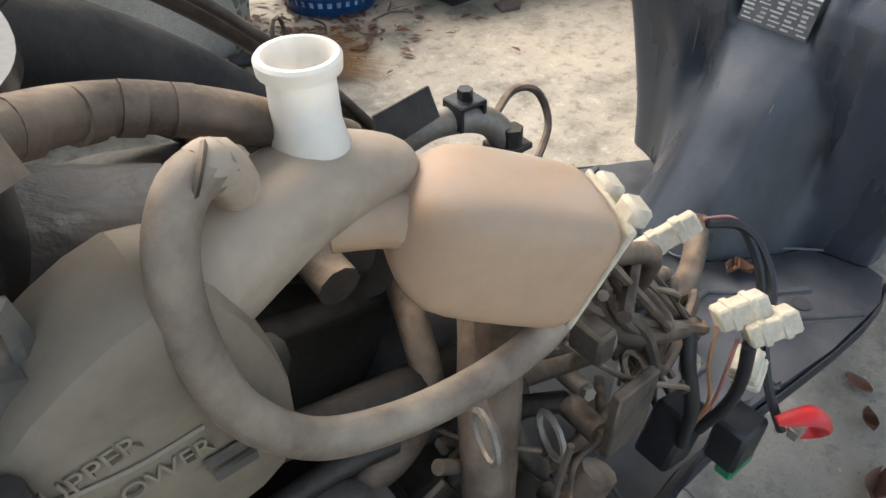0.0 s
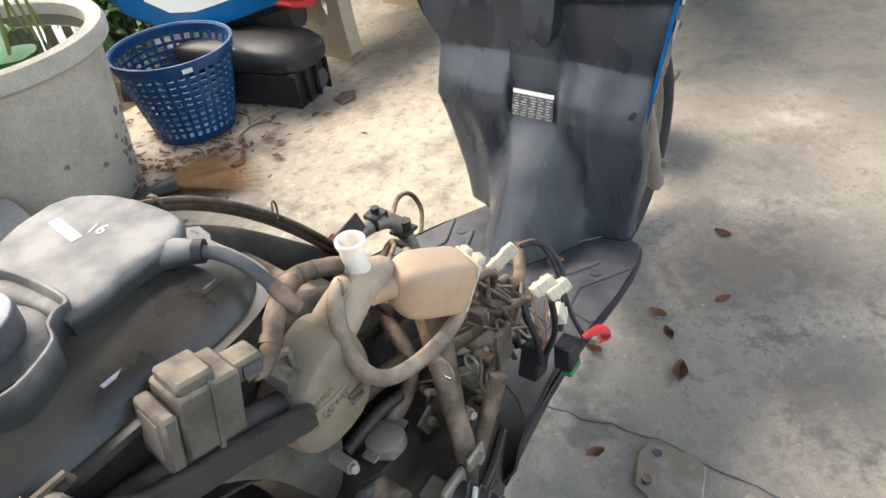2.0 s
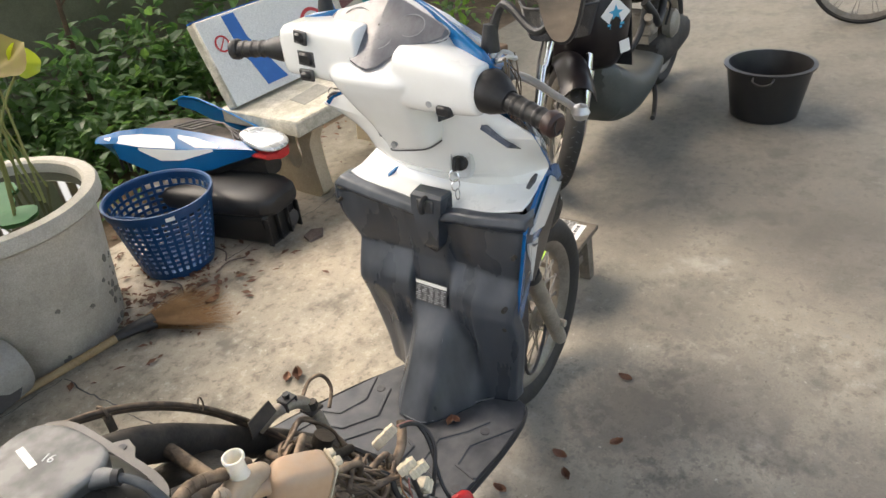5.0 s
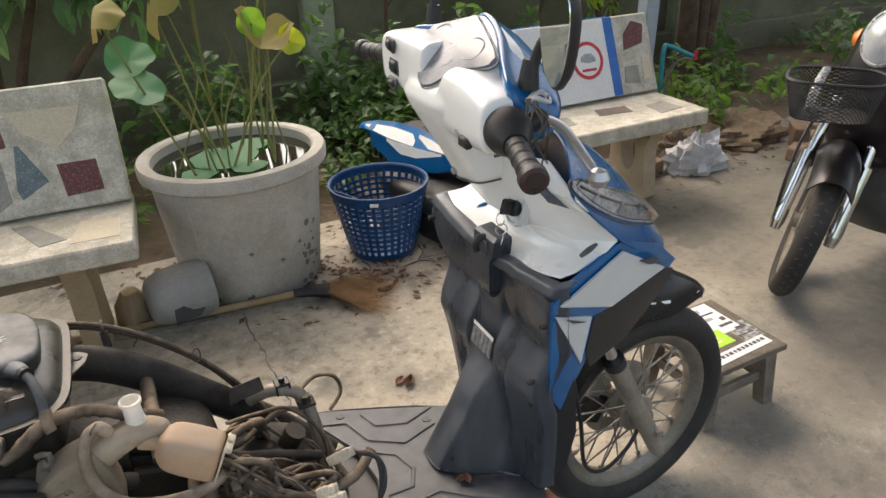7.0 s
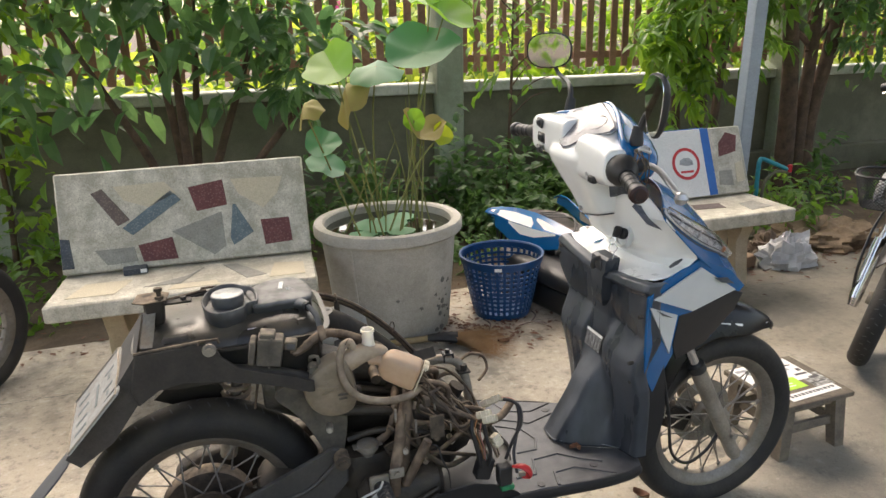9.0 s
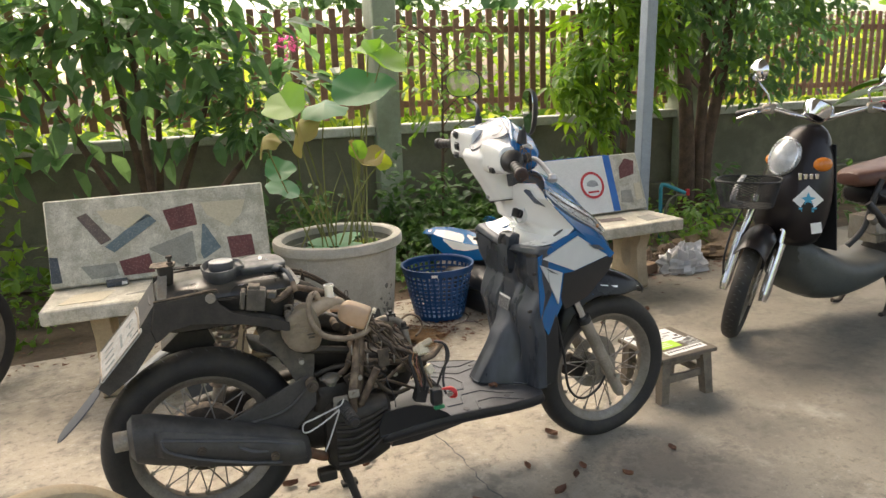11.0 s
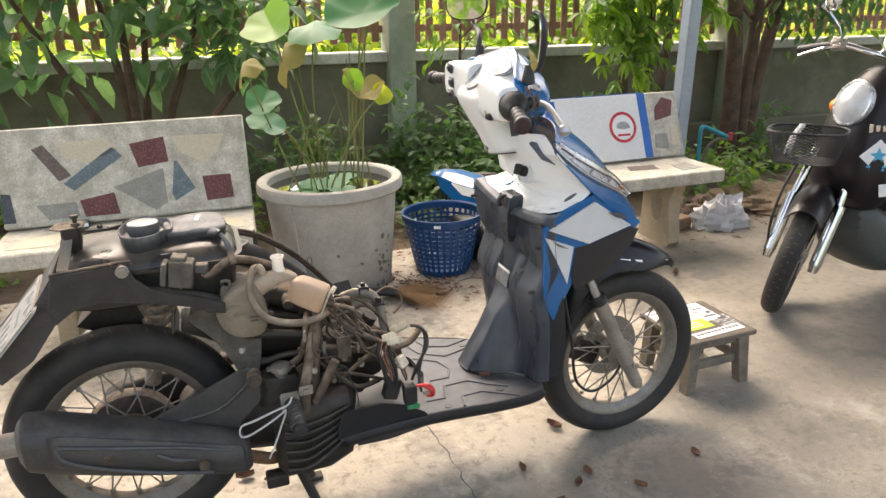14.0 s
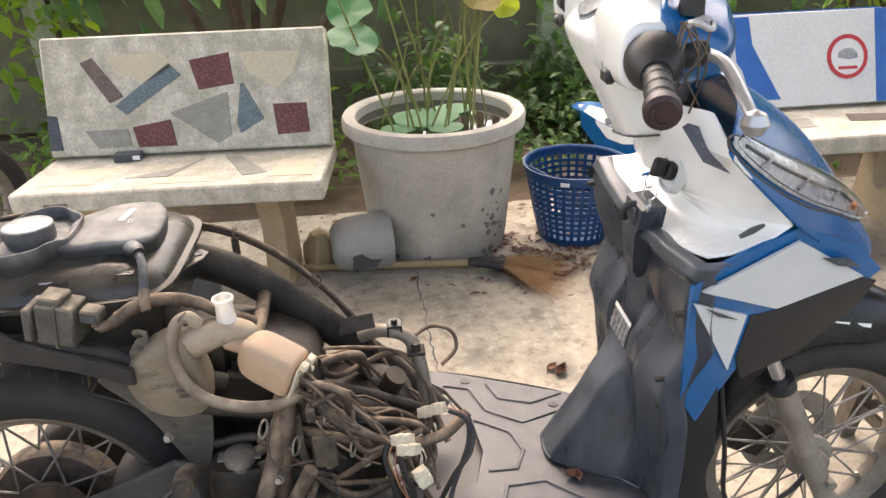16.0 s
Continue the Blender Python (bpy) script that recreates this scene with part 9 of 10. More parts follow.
# handlebar, mirrors, dial
BC = Vector((-0.385, 0, 0.945))
for s in (-1, 1):
    p0, p1, p2, p3 = BC, BC + sv((0.01, s * 0.10, 0.03)), BC + sv((-0.02, s * 0.20, 0.055)), BC + sv((-0.075, s * 0.345, 0.03))
    part("handlebar", Shape().tube([p0, p1, p2, p2.lerp(p3, 0.3)], 0.011, n=10), M["chrome"], s2)
    part("grip", Shape().tube([p2.lerp(p3, 0.25), p2.lerp(p3, 0.3), p3, p3 + (p3 - p2) * 0.04], [0.017, 0.017, 0.0165, 0.012], n=14, sm=2), M["blackcable"], s2)
    part("switch_block", Shape().box((0, 0, 0), (0.045, 0.06, 0.045), Matrix.Translation(p2.lerp(p3, 0.05)) @ ms, b=0.008), M["alloy"], s2)
    part("brake_lever", Shape().tube([p2 + sv((0.03, 0, 0.0)), p2.lerp(p3, 0.5) + sv((0.055, 0, -0.005)), p3 + sv((0.05, 0, -0.02))], [0.007, 0.006, 0.005], n=7), M["chrome"], s2)
    mc = p2 + sv((-0.02, s * 0.06, 0.17 if s < 0 else 0.13))
    part("mirror_stalk", Shape().tube([p2, p2 + Vector((0.03, 0.0, 0.07)), mc + Vector((0.03, -0.02 * s, -0.04)), mc + Vector((0.02, 0, 0))], 0.005, n=7), M["chrome"], s2)
    mr = part("mirror", Shape().lathe([(0.0, 0.03), (0.03, 0.026), (0.05, 0.012), (0.054, 0.0), (0.05, -0.003), (0.0, -0.003)], 28, Matrix.Translation(mc) @ Matrix.Rotation(radians(88), 4, "Y")), M["chrome"], s2, "round chrome mirror")
    part("mirror_glass", Shape().lathe([(0.0, 0.0), (0.048, 0.0), (0.048, -0.002), (0.0, -0.002)], 28, Matrix.Translation(mc) @ Matrix.Rotation(radians(88), 4, "Y") @ Matrix.Translation((0, 0, -0.0035))), M["mirror"], mr)
part("speedometer", Shape().lathe([(0.0, -0.05), (0.045, -0.045), (0.062, -0.01), (0.065, 0.012), (0.06, 0.02), (0.0, 0.022)], 32, Matrix.Translation((-0.375, 0.0, 0.995)) @ Matrix.Rotation(radians(-35), 4, "Y")), M["chrome"], s2, "chrome speedometer pod")
part("red_ribbon", Shape().tube([BC + sv((-0.03, 0.21, 0.06)), BC + sv((-0.01, 0.24, 0.08)), BC + sv((-0.03, 0.26, 0.05)), BC + sv((0.0, 0.28, 0.03))], 0.009, n=6, flat=0.4), M["red"], s2)
# basket: a mesh of thin wires
bm_ = Matrix.Translation((0.030, 0.012, 0.615)) @ ms @ Matrix.Scale(0.9, 4)
bskt = part("wire_basket", Shape().tube([bm_ @ Vector((0.115 * math.copysign(abs(math.cos(a)) ** 0.6, math.cos(a)), 0.145 * math.copysign(abs(math.sin(a)) ** 0.6, math.sin(a)), 0.125)) for a in np.linspace(0, 6.283, 33)[:-1]], 0.0045, n=6, sm=1, loop=True), M["blackcable"], s2, "black wire mesh basket")
g = Shape()
ringp = lambda k, z: [Vector((k * 0.115 * math.copysign(abs(math.cos(a)) ** 0.6, math.cos(a)), k * 0.145 * math.copysign(abs(math.sin(a)) ** 0.6, math.sin(a)), z)) for a in np.linspace(0, 6.283, 61)[:-1]]
lv = [ringp(0.80 + 0.2 * z / 0.125, z) for z in np.linspace(0.0, 0.125, 11)]
for i in range(10):
    for j in range(60):
        for q in ((j + 1) % 60, (j - 1) % 60):
            a, b = bm_ @ lv[i][j], bm_ @ lv[i + 1][q]
            t = Vector((0, 0, 0.0016))
            n = Vector((a.x - bm_.translation.x, a.y - bm_.translation.y, 0)).normalized() * 0.0016
            g.add([a - t, a + n, a + t, b - t, b + n, b + t], [(0, 1, 4, 3), (1, 2, 5, 4), (2, 0, 3, 5)])
tagged(part("basket_mesh", g, M["blackcable"], bskt, smooth=0), kind="stuff")
part("basket_floor", Shape().plate([(0.09 * math.copysign(abs(math.cos(a)) ** 0.6, math.cos(a)), 0.115 * math.copysign(abs(math.sin(a)) ** 0.6, math.sin(a))) for a in np.linspace(0, 6.283, 25)[:-1]], 0.003, bm_), M["blackcable"], bskt)
part("ribbon", Shape().tube([bm_ @ Vector((-0.09, -0.03, 0.13)), bm_ @ Vector((-0.02, -0.05, 0.09)), bm_ @ Vector((0.04, -0.06, 0.03)), bm_ @ Vector((0.02, -0.02, 0.01))], 0.013, n=6, flat=0.35), M["chequer"], s2, "checked ribbon hanging in the basket")

# ---- removed seat and tail fairing beside the basket ----
pl = thing("saddle_unit", "black scooter saddle with its storage box lying on the slab", "saddle", pose(1.55, 1.17, 0, 0, 0, 6) @ Matrix.Diagonal((1.12, 1.0, 1.22, 1.0)))
rs = []
for y, w, z0, z1, xo in ((0.0, 0.055, 0.0, 0.10, 0.01), (0.02, 0.095, 0.0, 0.13, 0.01), (0.12, 0.115, 0.0, 0.17, 0.0), (0.30, 0.12, 0.0, 0.17, -0.02), (0.50, 0.11, 0.0, 0.16, -0.04), (0.64, 0.07, 0.0, 0.14, -0.05)):
    rs.append([Vector((xo + p.x, y, (z0 + z1) / 2 + p.y)) for p in ring_pts((0, 0, 0), w, (z1 - z0) / 2, 20, 0, 3.2)])
bx = []
for y, w, z0, z1, xo in ((0.02, 0.070, 0.012, 0.11, 0.005), (0.03, 0.088, 0.0, 0.115, 0.005), (0.15, 0.098, 0.0, 0.115, 0.0), (0.32, 0.10, 0.0, 0.115, -0.02), (0.50, 0.09, 0.02, 0.115, -0.04), (0.58, 0.06, 0.04, 0.11, -0.045)):
    bx.append([Vector((xo + p.x * (0.72 + 0.28 * min(1.0, max(0.0, 0.5 + p.y / 0.10))), y, (z0 + z1) / 2 + p.y)) for p in ring_pts((0, 0, 0), w, (z1 - z0) / 2, 20, 0, 7)])
part("storage_box", Shape().loft(bx), M["tubblack"], pl, "moulded black storage box", smooth=25)
for k in range(4):
    part("box_rib", Shape().box((-0.075 + 0.05 * k, 0.012, 0.06), (0.006, 0.022, 0.09), b=0.001), M["tubblack"], pl)
part("seat_cushion", Shape().loft([[Vector((p.x, p.y - 0.01, 0.104 + p.z * 0.52)) for p in r] for r in rs]), M["black"], pl, "black vinyl cushion", sub=1)
part("box_hole", Shape().lathe([(0.0, 0.0), (0.027, 0.0), (0.027, 0.002), (0.0, 0.002)], 20, frame_at((0.045, 0.0075, 0.055), (1, 0, 0), (0, 0, 1))), M["ink"], pl)
fa = thing("tail_fairing", "blue and white tail fairing with a red tail light", "fairing", pose(1.56, 1.50, 0.185))
NEAR = [((1.398, 1.985, 0.345), (1.402, 1.975, 0.325)), ((1.425, 1.87, 0.378), (1.385, 1.85, 0.285)), ((1.470, 1.76, 0.392), (1.410, 1.71, 0.245)), ((1.515, 1.64, 0.390), (1.455, 1.57, 0.240)), ((1.550, 1.52, 0.376), (1.500, 1.45, 0.262)), ((1.580, 1.40, 0.358), (1.555, 1.35, 0.295)), ((1.605, 1.30, 0.342), (1.598, 1.27, 0.318))]
FAR = [((1.770, 1.985, 0.365), (1.790, 1.98, 0.335)), ((1.755, 1.88, 0.405), (1.800, 1.88, 0.32)), ((1.735, 1.76, 0.420), (1.790, 1.76, 0.30)), ((1.715, 1.64, 0.415), (1.765, 1.62, 0.30)), ((1.700, 1.50, 0.395), (1.735, 1.48, 0.31)), ((1.690, 1.36, 0.370), (1.705, 1.34, 0.32))]


def blade(pairs, a, b, out, bow):
    """A skin between two edges, from share a to b of its height, bowed outwards by bow."""
    o = Vector((1.56, 1.50, 0.185))
    rr = []
    for top, low in pairs:
        top, low = Vector(top), Vector(low)
        side = (low - top).cross(Vector((0, -1, 0))).normalized()
        rr.append([top.lerp(low, v) - o + side * (out + bow * (1 - abs(v - 0.45) / (0.55 if v > 0.45 else 0.45))) for v in sorted(set(list(np.linspace(a, b, 6)) + [min(max(0.45, a), b)]))])
    return rr


part("fairing_side", Shape().sheet(blade(NEAR, 0, 1, 0, 0.024), 0.004), M["blue"], fa, "glossy blue panel", smooth=22)
part("fairing_side", Shape().sheet(blade(FAR, 0, 1, 0, -0.020), 0.004), M["bluelit"], fa, "glossy blue panel", smooth=22)
def swoosh(spans, out):
    """A decal along the near blade: share of length, upper and lower share of height."""
    o, rr = Vector((1.56, 1.50, 0.185)), []
    for t, a, b in spans:
        i_ = min(int(t), len(NEAR) - 2)
        top, low = (Vector(NEAR[i_][k]).lerp(Vector(NEAR[i_ + 1][k]), t - i_) for k in (0, 1))
        side = (low - top).cross(Vector((0, -1, 0))).normalized()
        rr.append([top.lerp(low, v) - o + side * (out + 0.024 * (1 - abs(v - 0.45) / (0.55 if v > 0.45 else 0.45))) for v in np.linspace(a, b, 5)])
    return rr


part("fairing_decal", Shape().sheet(swoosh([(0.5, 0.22, 0.30), (1.2, 0.16, 0.42), (2.0, 0.14, 0.44), (2.9, 0.16, 0.44), (3.1, 0.30, 0.44)], 0.004), 0.002), M["white"], fa, "white swoosh decal")
part("fairing_decal", Shape().sheet(swoosh([(1.9, 0.46, 0.52), (2.5, 0.46, 0.72), (3.2, 0.46, 0.70), (4.4, 0.46, 0.52)], 0.004), 0.002), M["white"], fa, "white wedge decal")
part("fairing_decal", Shape().sheet(swoosh([(3.2, 0.12, 0.20), (3.8, 0.14, 0.40), (4.6, 0.30, 0.42)], 0.004), 0.002), M["greypanel"], fa, "pale grey wedge decal")
part("fairing_lip", Shape().sheet([[p + Vector((0.012 * k, 0, -0.012 * k)) for k in range(3)] for p in [r[-1] for r in blade(NEAR, 0, 1, 0.0, 0.024)]], 0.003), M["black"], fa, "black lower lip")
part("fairing_core", Shape().loft([[Vector((xo + p.x - 1.56, y - 1.50, 0.085 + p.y)) for p in ring_pts((0, 0, 0), w, h_, 14, 0, 3)] for y, w, xo, h_ in ((1.28, 0.04, 1.65, 0.06), (1.40, 0.06, 1.63, 0.085), (1.60, 0.10, 1.61, 0.085), (1.80, 0.13, 1.60, 0.085), (1.93, 0.10, 1.59, 0.06))]), M["dustydark"], fa, "dark ribbed underside")
for k in range(6):
    part("cooling_fin", Shape().box((-0.115 - 0.006 * k, 0.20 + 0.042 * k, 0.055), (0.012, 0.008, 0.06), b=0.001), M["black"], fa)
part("tail_light", Shape().loft([[Vector((1.640 + p.x - 1.56, y - 1.50, 0.163 + zc + p.y)) for p in ring_pts((0, 0, 0), w, h_, 14, 0, 2.6)] for y, w, h_, zc in ((1.195, 0.03, 0.008, -0.010), (1.22, 0.065, 0.016, -0.004), (1.28, 0.075, 0.024, 0.006), (1.34, 0.06, 0.022, 0.016), (1.40, 0.03, 0.010, 0.020))]), M["chromebowl"], fa, "clear and silver tail light", sub=1)
part("red_lens", Shape().loft([[Vector((1.640 + p.x - 1.56, y - 1.50, 0.128 + p.y)) for p in ring_pts((0, 0, 0), w, 0.016, 12, 0, 3)] for y, w in ((1.20, 0.03), (1.23, 0.06), (1.30, 0.065))]), M["red"], fa, "red lens")
for k in range(4):
    part("fairing_wire", Shape().tube([(0.02 + 0.02 * k, -0.12, 0.17), (0.08, 0.0 + 0.03 * k, 0.20), (0.0, 0.10 + 0.03 * k, 0.19), (0.03, 0.22, 0.18)], 0.004, n=5), M["blackcable"], fa)
tr2 = thing("plastic_cover", "dark smoked plastic cover leaning on the seat", "cover", pose(1.42, 1.56, 0, 0, 0, 20))
part("cover_shell", Shape().sheet([[(0.06 * math.cos(a), y, 0.01 + 0.13 * math.sin(a) * (1 - y)) for a in np.linspace(0.0, 3.14, 9)] for y in (0.0, 0.1, 0.22, 0.32)], 0.003), M["tubblack"], tr2)

# tan tyre with a black tube, standing on the slab
M["tantyre"] = paint("tan_tyre_rubber", (0.40, 0.31, 0.19), (0.30, 0.22, 0.13), 0.7, scale=20, bump=0.05, dust=(0.42, 0.36, 0.26), dust_amt=0.4)
M["maroon"] = paint("maroon_bead", (0.10, 0.035, 0.025), (0.07, 0.02, 0.02), 0.6, scale=20)
ty = thing("tyre", "tan loose tyre with a black inner tube standing upright", "tyre", Matrix.Translation((-0.34, -0.52, 0.245)) @ Matrix.Rotation(radians(24), 4, "Z") @ Matrix.Rotation(radians(-12), 4, "X") @ TOY)
part("tyre_casing", Shape().lathe([(0.210, -0.020), (0.225, -0.034), (0.240, -0.030), (0.2505, -0.012), (0.2505, 0.012), (0.240, 0.030), (0.225, 0.034), (0.210, 0.020), (0.207, 0.018), (0.222, 0.028), (0.240, 0.012), (0.240, -0.012), (0.222, -0.028), (0.207, -0.018)], 72, loop=True), M["tantyre"], ty)
part("bead", Shape().lathe([(0.205, 0.016), (0.211, 0.0205), (0.208, 0.026), (0.202, 0.019)], 60, loop=True), M["maroon"], ty)
part("inner_tube", Shape().lathe([(0.203 + 0.018 * math.cos(a), 0.017 * math.sin(a)) for a in np.linspace(0, 6.283, 13)[:-1]], 60, loop=True), M["blackcable"], ty, "black inner tube")
# wheel leaning behind the bench
wl = thing("motorbike_wheel", "old motorcycle wheel leaning beside the bench", "wheel", pose(-0.86, 1.42, 0.0, 0, 0, 0))
wheel(wl, (0.0, 0.0, 0.262), 0.262, 0.09, 0.19, 0.05, radians(62), "wheel_hub", spokes=20, hubmat="dusty")

# bag, bricks, pipe, tap, cover plate
M["bagwhite"] = paint("crumpled_white_plastic", (0.66, 0.66, 0.66), (0.45, 0.45, 0.46), 0.4, scale=20, mix=0.6)
q = random.Random(3)
bag = thing("plastic_bag", "crumpled white plastic bag on the soil edge", "plastic bag", pose(2.87, 1.47, 0.0) @ Matrix.Diagonal((1.15, 1.0, 1.25, 1)))
vs, fs, NU, NV = [], [], 22, 14
for i in range(NV):
    for j in range(NU):
        th, ph = math.pi * 0.5 * i / (NV - 1), 2 * math.pi * j / NU
        r = 1 + 0.38 * noise.noise(Vector((math.cos(ph) * 2.2, math.sin(ph) * 2.2, th * 3))) + 0.18 * noise.noise(Vector((math.cos(ph) * 6, math.sin(ph) * 6, th * 8)))
        vs.append((0.145 * r * math.cos(ph) * math.cos(th), 0.095 * r * math.sin(ph) * math.cos(th), max(0.0, 0.125 * r * math.sin(th))))
for i in range(NV - 1):
    for j in range(NU):
        fs.append((i * NU + j, i * NU + (j + 1) % NU, (i + 1) * NU + (j + 1) % NU, (i + 1) * NU + j))
part("bag_body", Shape().add(vs, fs), M["bagwhite"], bag, smooth=25)
def heap(rx, ry, h, seed, rough=0.3, n=26, k=12):
    """A crumpled heap on the ground."""
    vs, fs = [], []
    for i in range(k):
        for j in range(n):
            th, ph = math.pi * 0.5 * i / (k - 1), 2 * math.pi * j / n
            p = Vector((math.cos(ph) * math.cos(th), math.sin(ph) * math.cos(th), math.sin(th)))
            r = 1 + rough * noise.noise(p * 2.3 + Vector((seed, 0, 0))) + rough * 0.5 * noise.noise(p * 6 + Vector((0, seed, 0)))
            vs.append((rx * r * p.x, ry * r * p.y, max(0.0, h * r * p.z)))
    for i in range(k - 1):
        for j in range(n):
            fs.append((i * n + j, i * n + (j + 1) % n, (i + 1) * n + (j + 1) % n, (i + 1) * n + j))
    return Shape().add(vs, fs)


M["sack"] = paint("dirty_brown_sack", (0.22, 0.16, 0.11), (0.12, 0.085, 0.06), 0.8, scale=18, mix=0.6, bump=0.3, bscale=60)
M["sand"] = paint("heaped_sandy_soil", (0.33, 0.24, 0.15), (0.20, 0.14, 0.09), 0.95, scale=16, mix=0.7, bump=0.5, bscale=50)
sk = thing("sack", "dirty brown crumpled sack beside the white bag", "sack", pose(2.70, 1.66, 0.0))
part("sack_body", heap(0.10, 0.08, 0.10, 4.0, 0.8), M["sack"], sk, smooth=25)
sk = thing("sack", "dirty brown crumpled sack behind the white bag", "sack", pose(3.00, 1.72, 0.0, 0, 0, 20))
part("sack_body", heap(0.15, 0.09, 0.075, 9.0, 0.8), M["sack"], sk, smooth=25)
so = thing("soil_heap", "low heap of sandy soil at the slab edge", "soil heap", pose(3.36, 1.72, -0.01))
part("mound", heap(0.34, 0.22, 0.11, 2.0, 0.5, 44, 18), M["sand"], so, smooth=25)
M["brick"] = paint("old_brown_brick", (0.30, 0.20, 0.13), (0.20, 0.13, 0.09), 0.9, scale=20, bump=0.4, bscale=80, rand=0.2)
for k, (x, y, z, a) in enumerate(((3.38, 1.32, 0.0, 25), (3.55, 1.42, 0.0, -10), (3.46, 1.40, 0.066, 50), (3.72, 1.55, 0.0, 80), (2.62, 1.52, 0.0, 15))):
    br = solid("brick", Shape().box((0, 0, 0.0325), (0.16, 0.075, 0.065), b=0.006), M["brick"], "chipped brown brick lying by the soil edge", "brick", group="loose bricks", m=pose(x, y, z, 0, 0, a))
M["teal"] = paint("teal_pipe", (0.03, 0.30, 0.36), (0.02, 0.22, 0.27), 0.4, scale=20)
tap = thing("garden_tap", "teal water pipe with a red tap handle and hose", "tap", pose(3.40, 2.30, -0.04))
part("pipe", Shape().tube([(-0.05, 0.0, 0.0), (-0.05, 0.0, 0.34), (-0.045, 0.0, 0.40), (-0.02, 0.0, 0.415), (0.10, -0.03, 0.36), (0.14, -0.04, 0.34)], 0.014, n=10, sm=3), M["teal"], tap)
part("tap_handle", Shape().box((0.155, -0.045, 0.345), (0.03, 0.02, 0.05), b=0.004), M["red"], tap)
part("hose", Shape().tube([(0.15, -0.045, 0.32), (0.06, -0.03, 0.33), (-0.01, -0.02, 0.26), (-0.02, -0.03, 0.12), (0.02, -0.1, 0.02), (0.3, -0.2, 0.0)], 0.010, n=8), M["wall"], tap)
cvp = thing("cover_plate", "grey plastic cover plate lying on the slab", "cover plate", pose(0.742, -0.318, 0.0, 0, 0, 15))
part("plate", Shape().plate([(-0.05, -0.06), (0.03, -0.062), (0.05, -0.03), (0.055, 0.035), (0.03, 0.05), (-0.03, 0.048), (-0.055, 0.02)], 0.010, Matrix.Translation((0, 0, 0.005)), b=0.003), M["alloy"], cvp)
part("plate_hole", Shape().lathe([(0.0, 0.0), (0.008, 0.0), (0.008, 0.001), (0.0, 0.001)], 12, Matrix.Translation((0.035, 0.018, 0.0102))), M["ink"], cvp)
part("plate_boss", Shape().cyl((-0.025, 0.03, 0.009), (-0.025, 0.03, 0.02), 0.008, n=10), M["dusty"], cvp)
bc = thing("bicycle", "bicycle wheel and frame parked across the yard", "bicycle", pose(4.85, -0.25, 0, 0, 0, 95))
wheel(bc, (0.0, 0.0, 0.30), 0.30, 0.035, 0.272, 0.02, 0.0, "front_wheel", spokes=28)
part("bike_fork", Shape().tube([(0.0, 0.05, 0.30), (-0.05, 0.045, 0.5), (-0.12, 0.0, 0.68), (-0.17, 0.0, 0.85)], 0.011, n=8), M["steelpost"], bc)
part("bike_frame", Shape().tube([(-0.13, 0, 0.70), (-0.4, 0, 0.42), (-0.62, 0.0, 0.28)], 0.014, n=8), M["steelpost"], bc)
wheel(bc, (-1.0, 0.0, 0.30), 0.30, 0.035, 0.272, 0.02, 0.0, "rear_wheel", spokes=28)
part("bike_stay", Shape().tube([(-0.62, 0.03, 0.28), (-1.0, 0.04, 0.30), (-0.72, 0.0, 0.72), (-0.13, 0.0, 0.72)], 0.010, n=8, sm=1), M["steelpost"], bc)

# dry leaves and twigs on the slab
M["dryleaf"] = paint("dry_brown_leaf", (0.20, 0.095, 0.055), (0.11, 0.055, 0.035), 0.75, scale=40, mix=0.6, rand=0.35)
def dry_leaf(L, curl, seed):
    q = random.Random(seed)
    rows = []
    for u in np.linspace(0, 1, 7):
        w = L * 0.30 * math.sin(math.pi * min(1, u * 0.96 + 0.02)) ** 0.8
        rows.append([(L * (u - 0.5), w * v, 0.002 + curl * L * (abs(v) ** 1.5 * 0.6 + (u - 0.5) ** 2 * 1.2) + q.uniform(0, 0.002)) for v in (-1, -0.5, 0, 0.5, 1)])
    return Shape().sheet(rows, 0.0006)
LS = [dry_leaf(0.038, 0.3, 1).mesh("leaf_a"), dry_leaf(0.048, 0.45, 2).mesh("leaf_b"), dry_leaf(0.032, 0.6, 3).mesh("leaf_c")]
for me in LS:
    me.materials.append(M["dryleaf"])
spots = [(1.10, -0.17), (0.962, -0.264), (1.196, -0.273), (0.98, 0.623), (1.0, 0.60), (0.48, 0.15), (0.296, 0.108), (1.116, 0.054), (0.941, -0.098), (1.419, -0.206), (0.23, 0.143), (0.51, 0.18), (1.52, 0.55), (1.13, 1.12), (1.05, -0.21), (1.9, 0.9), (2.2, 0.95), (0.72, -0.2)]
for k, (x, y) in enumerate(spots):
    ob = part("dry_leaf", LS[k % 3], M["dryleaf"], None, m=pose(x, y, 0.0, 0, 0, q.uniform(0, 360)))
    tagged(ob, "curled dry brown leaf on the concrete", "leaf", "fallen leaves on the slab")
for x, y, z in ((0.847, -0.053, FZ), (0.856, -0.060, FZ)):
    tagged(part("dry_leaf", LS[2], M["dryleaf"], None, m=pose(x, y, z + 0.001, 0, 0, q.uniform(0, 360)) @ Matrix.Scale(0.7, 4)), "curled dry brown leaf on the floorboard", "leaf", "fallen leaves on the slab")
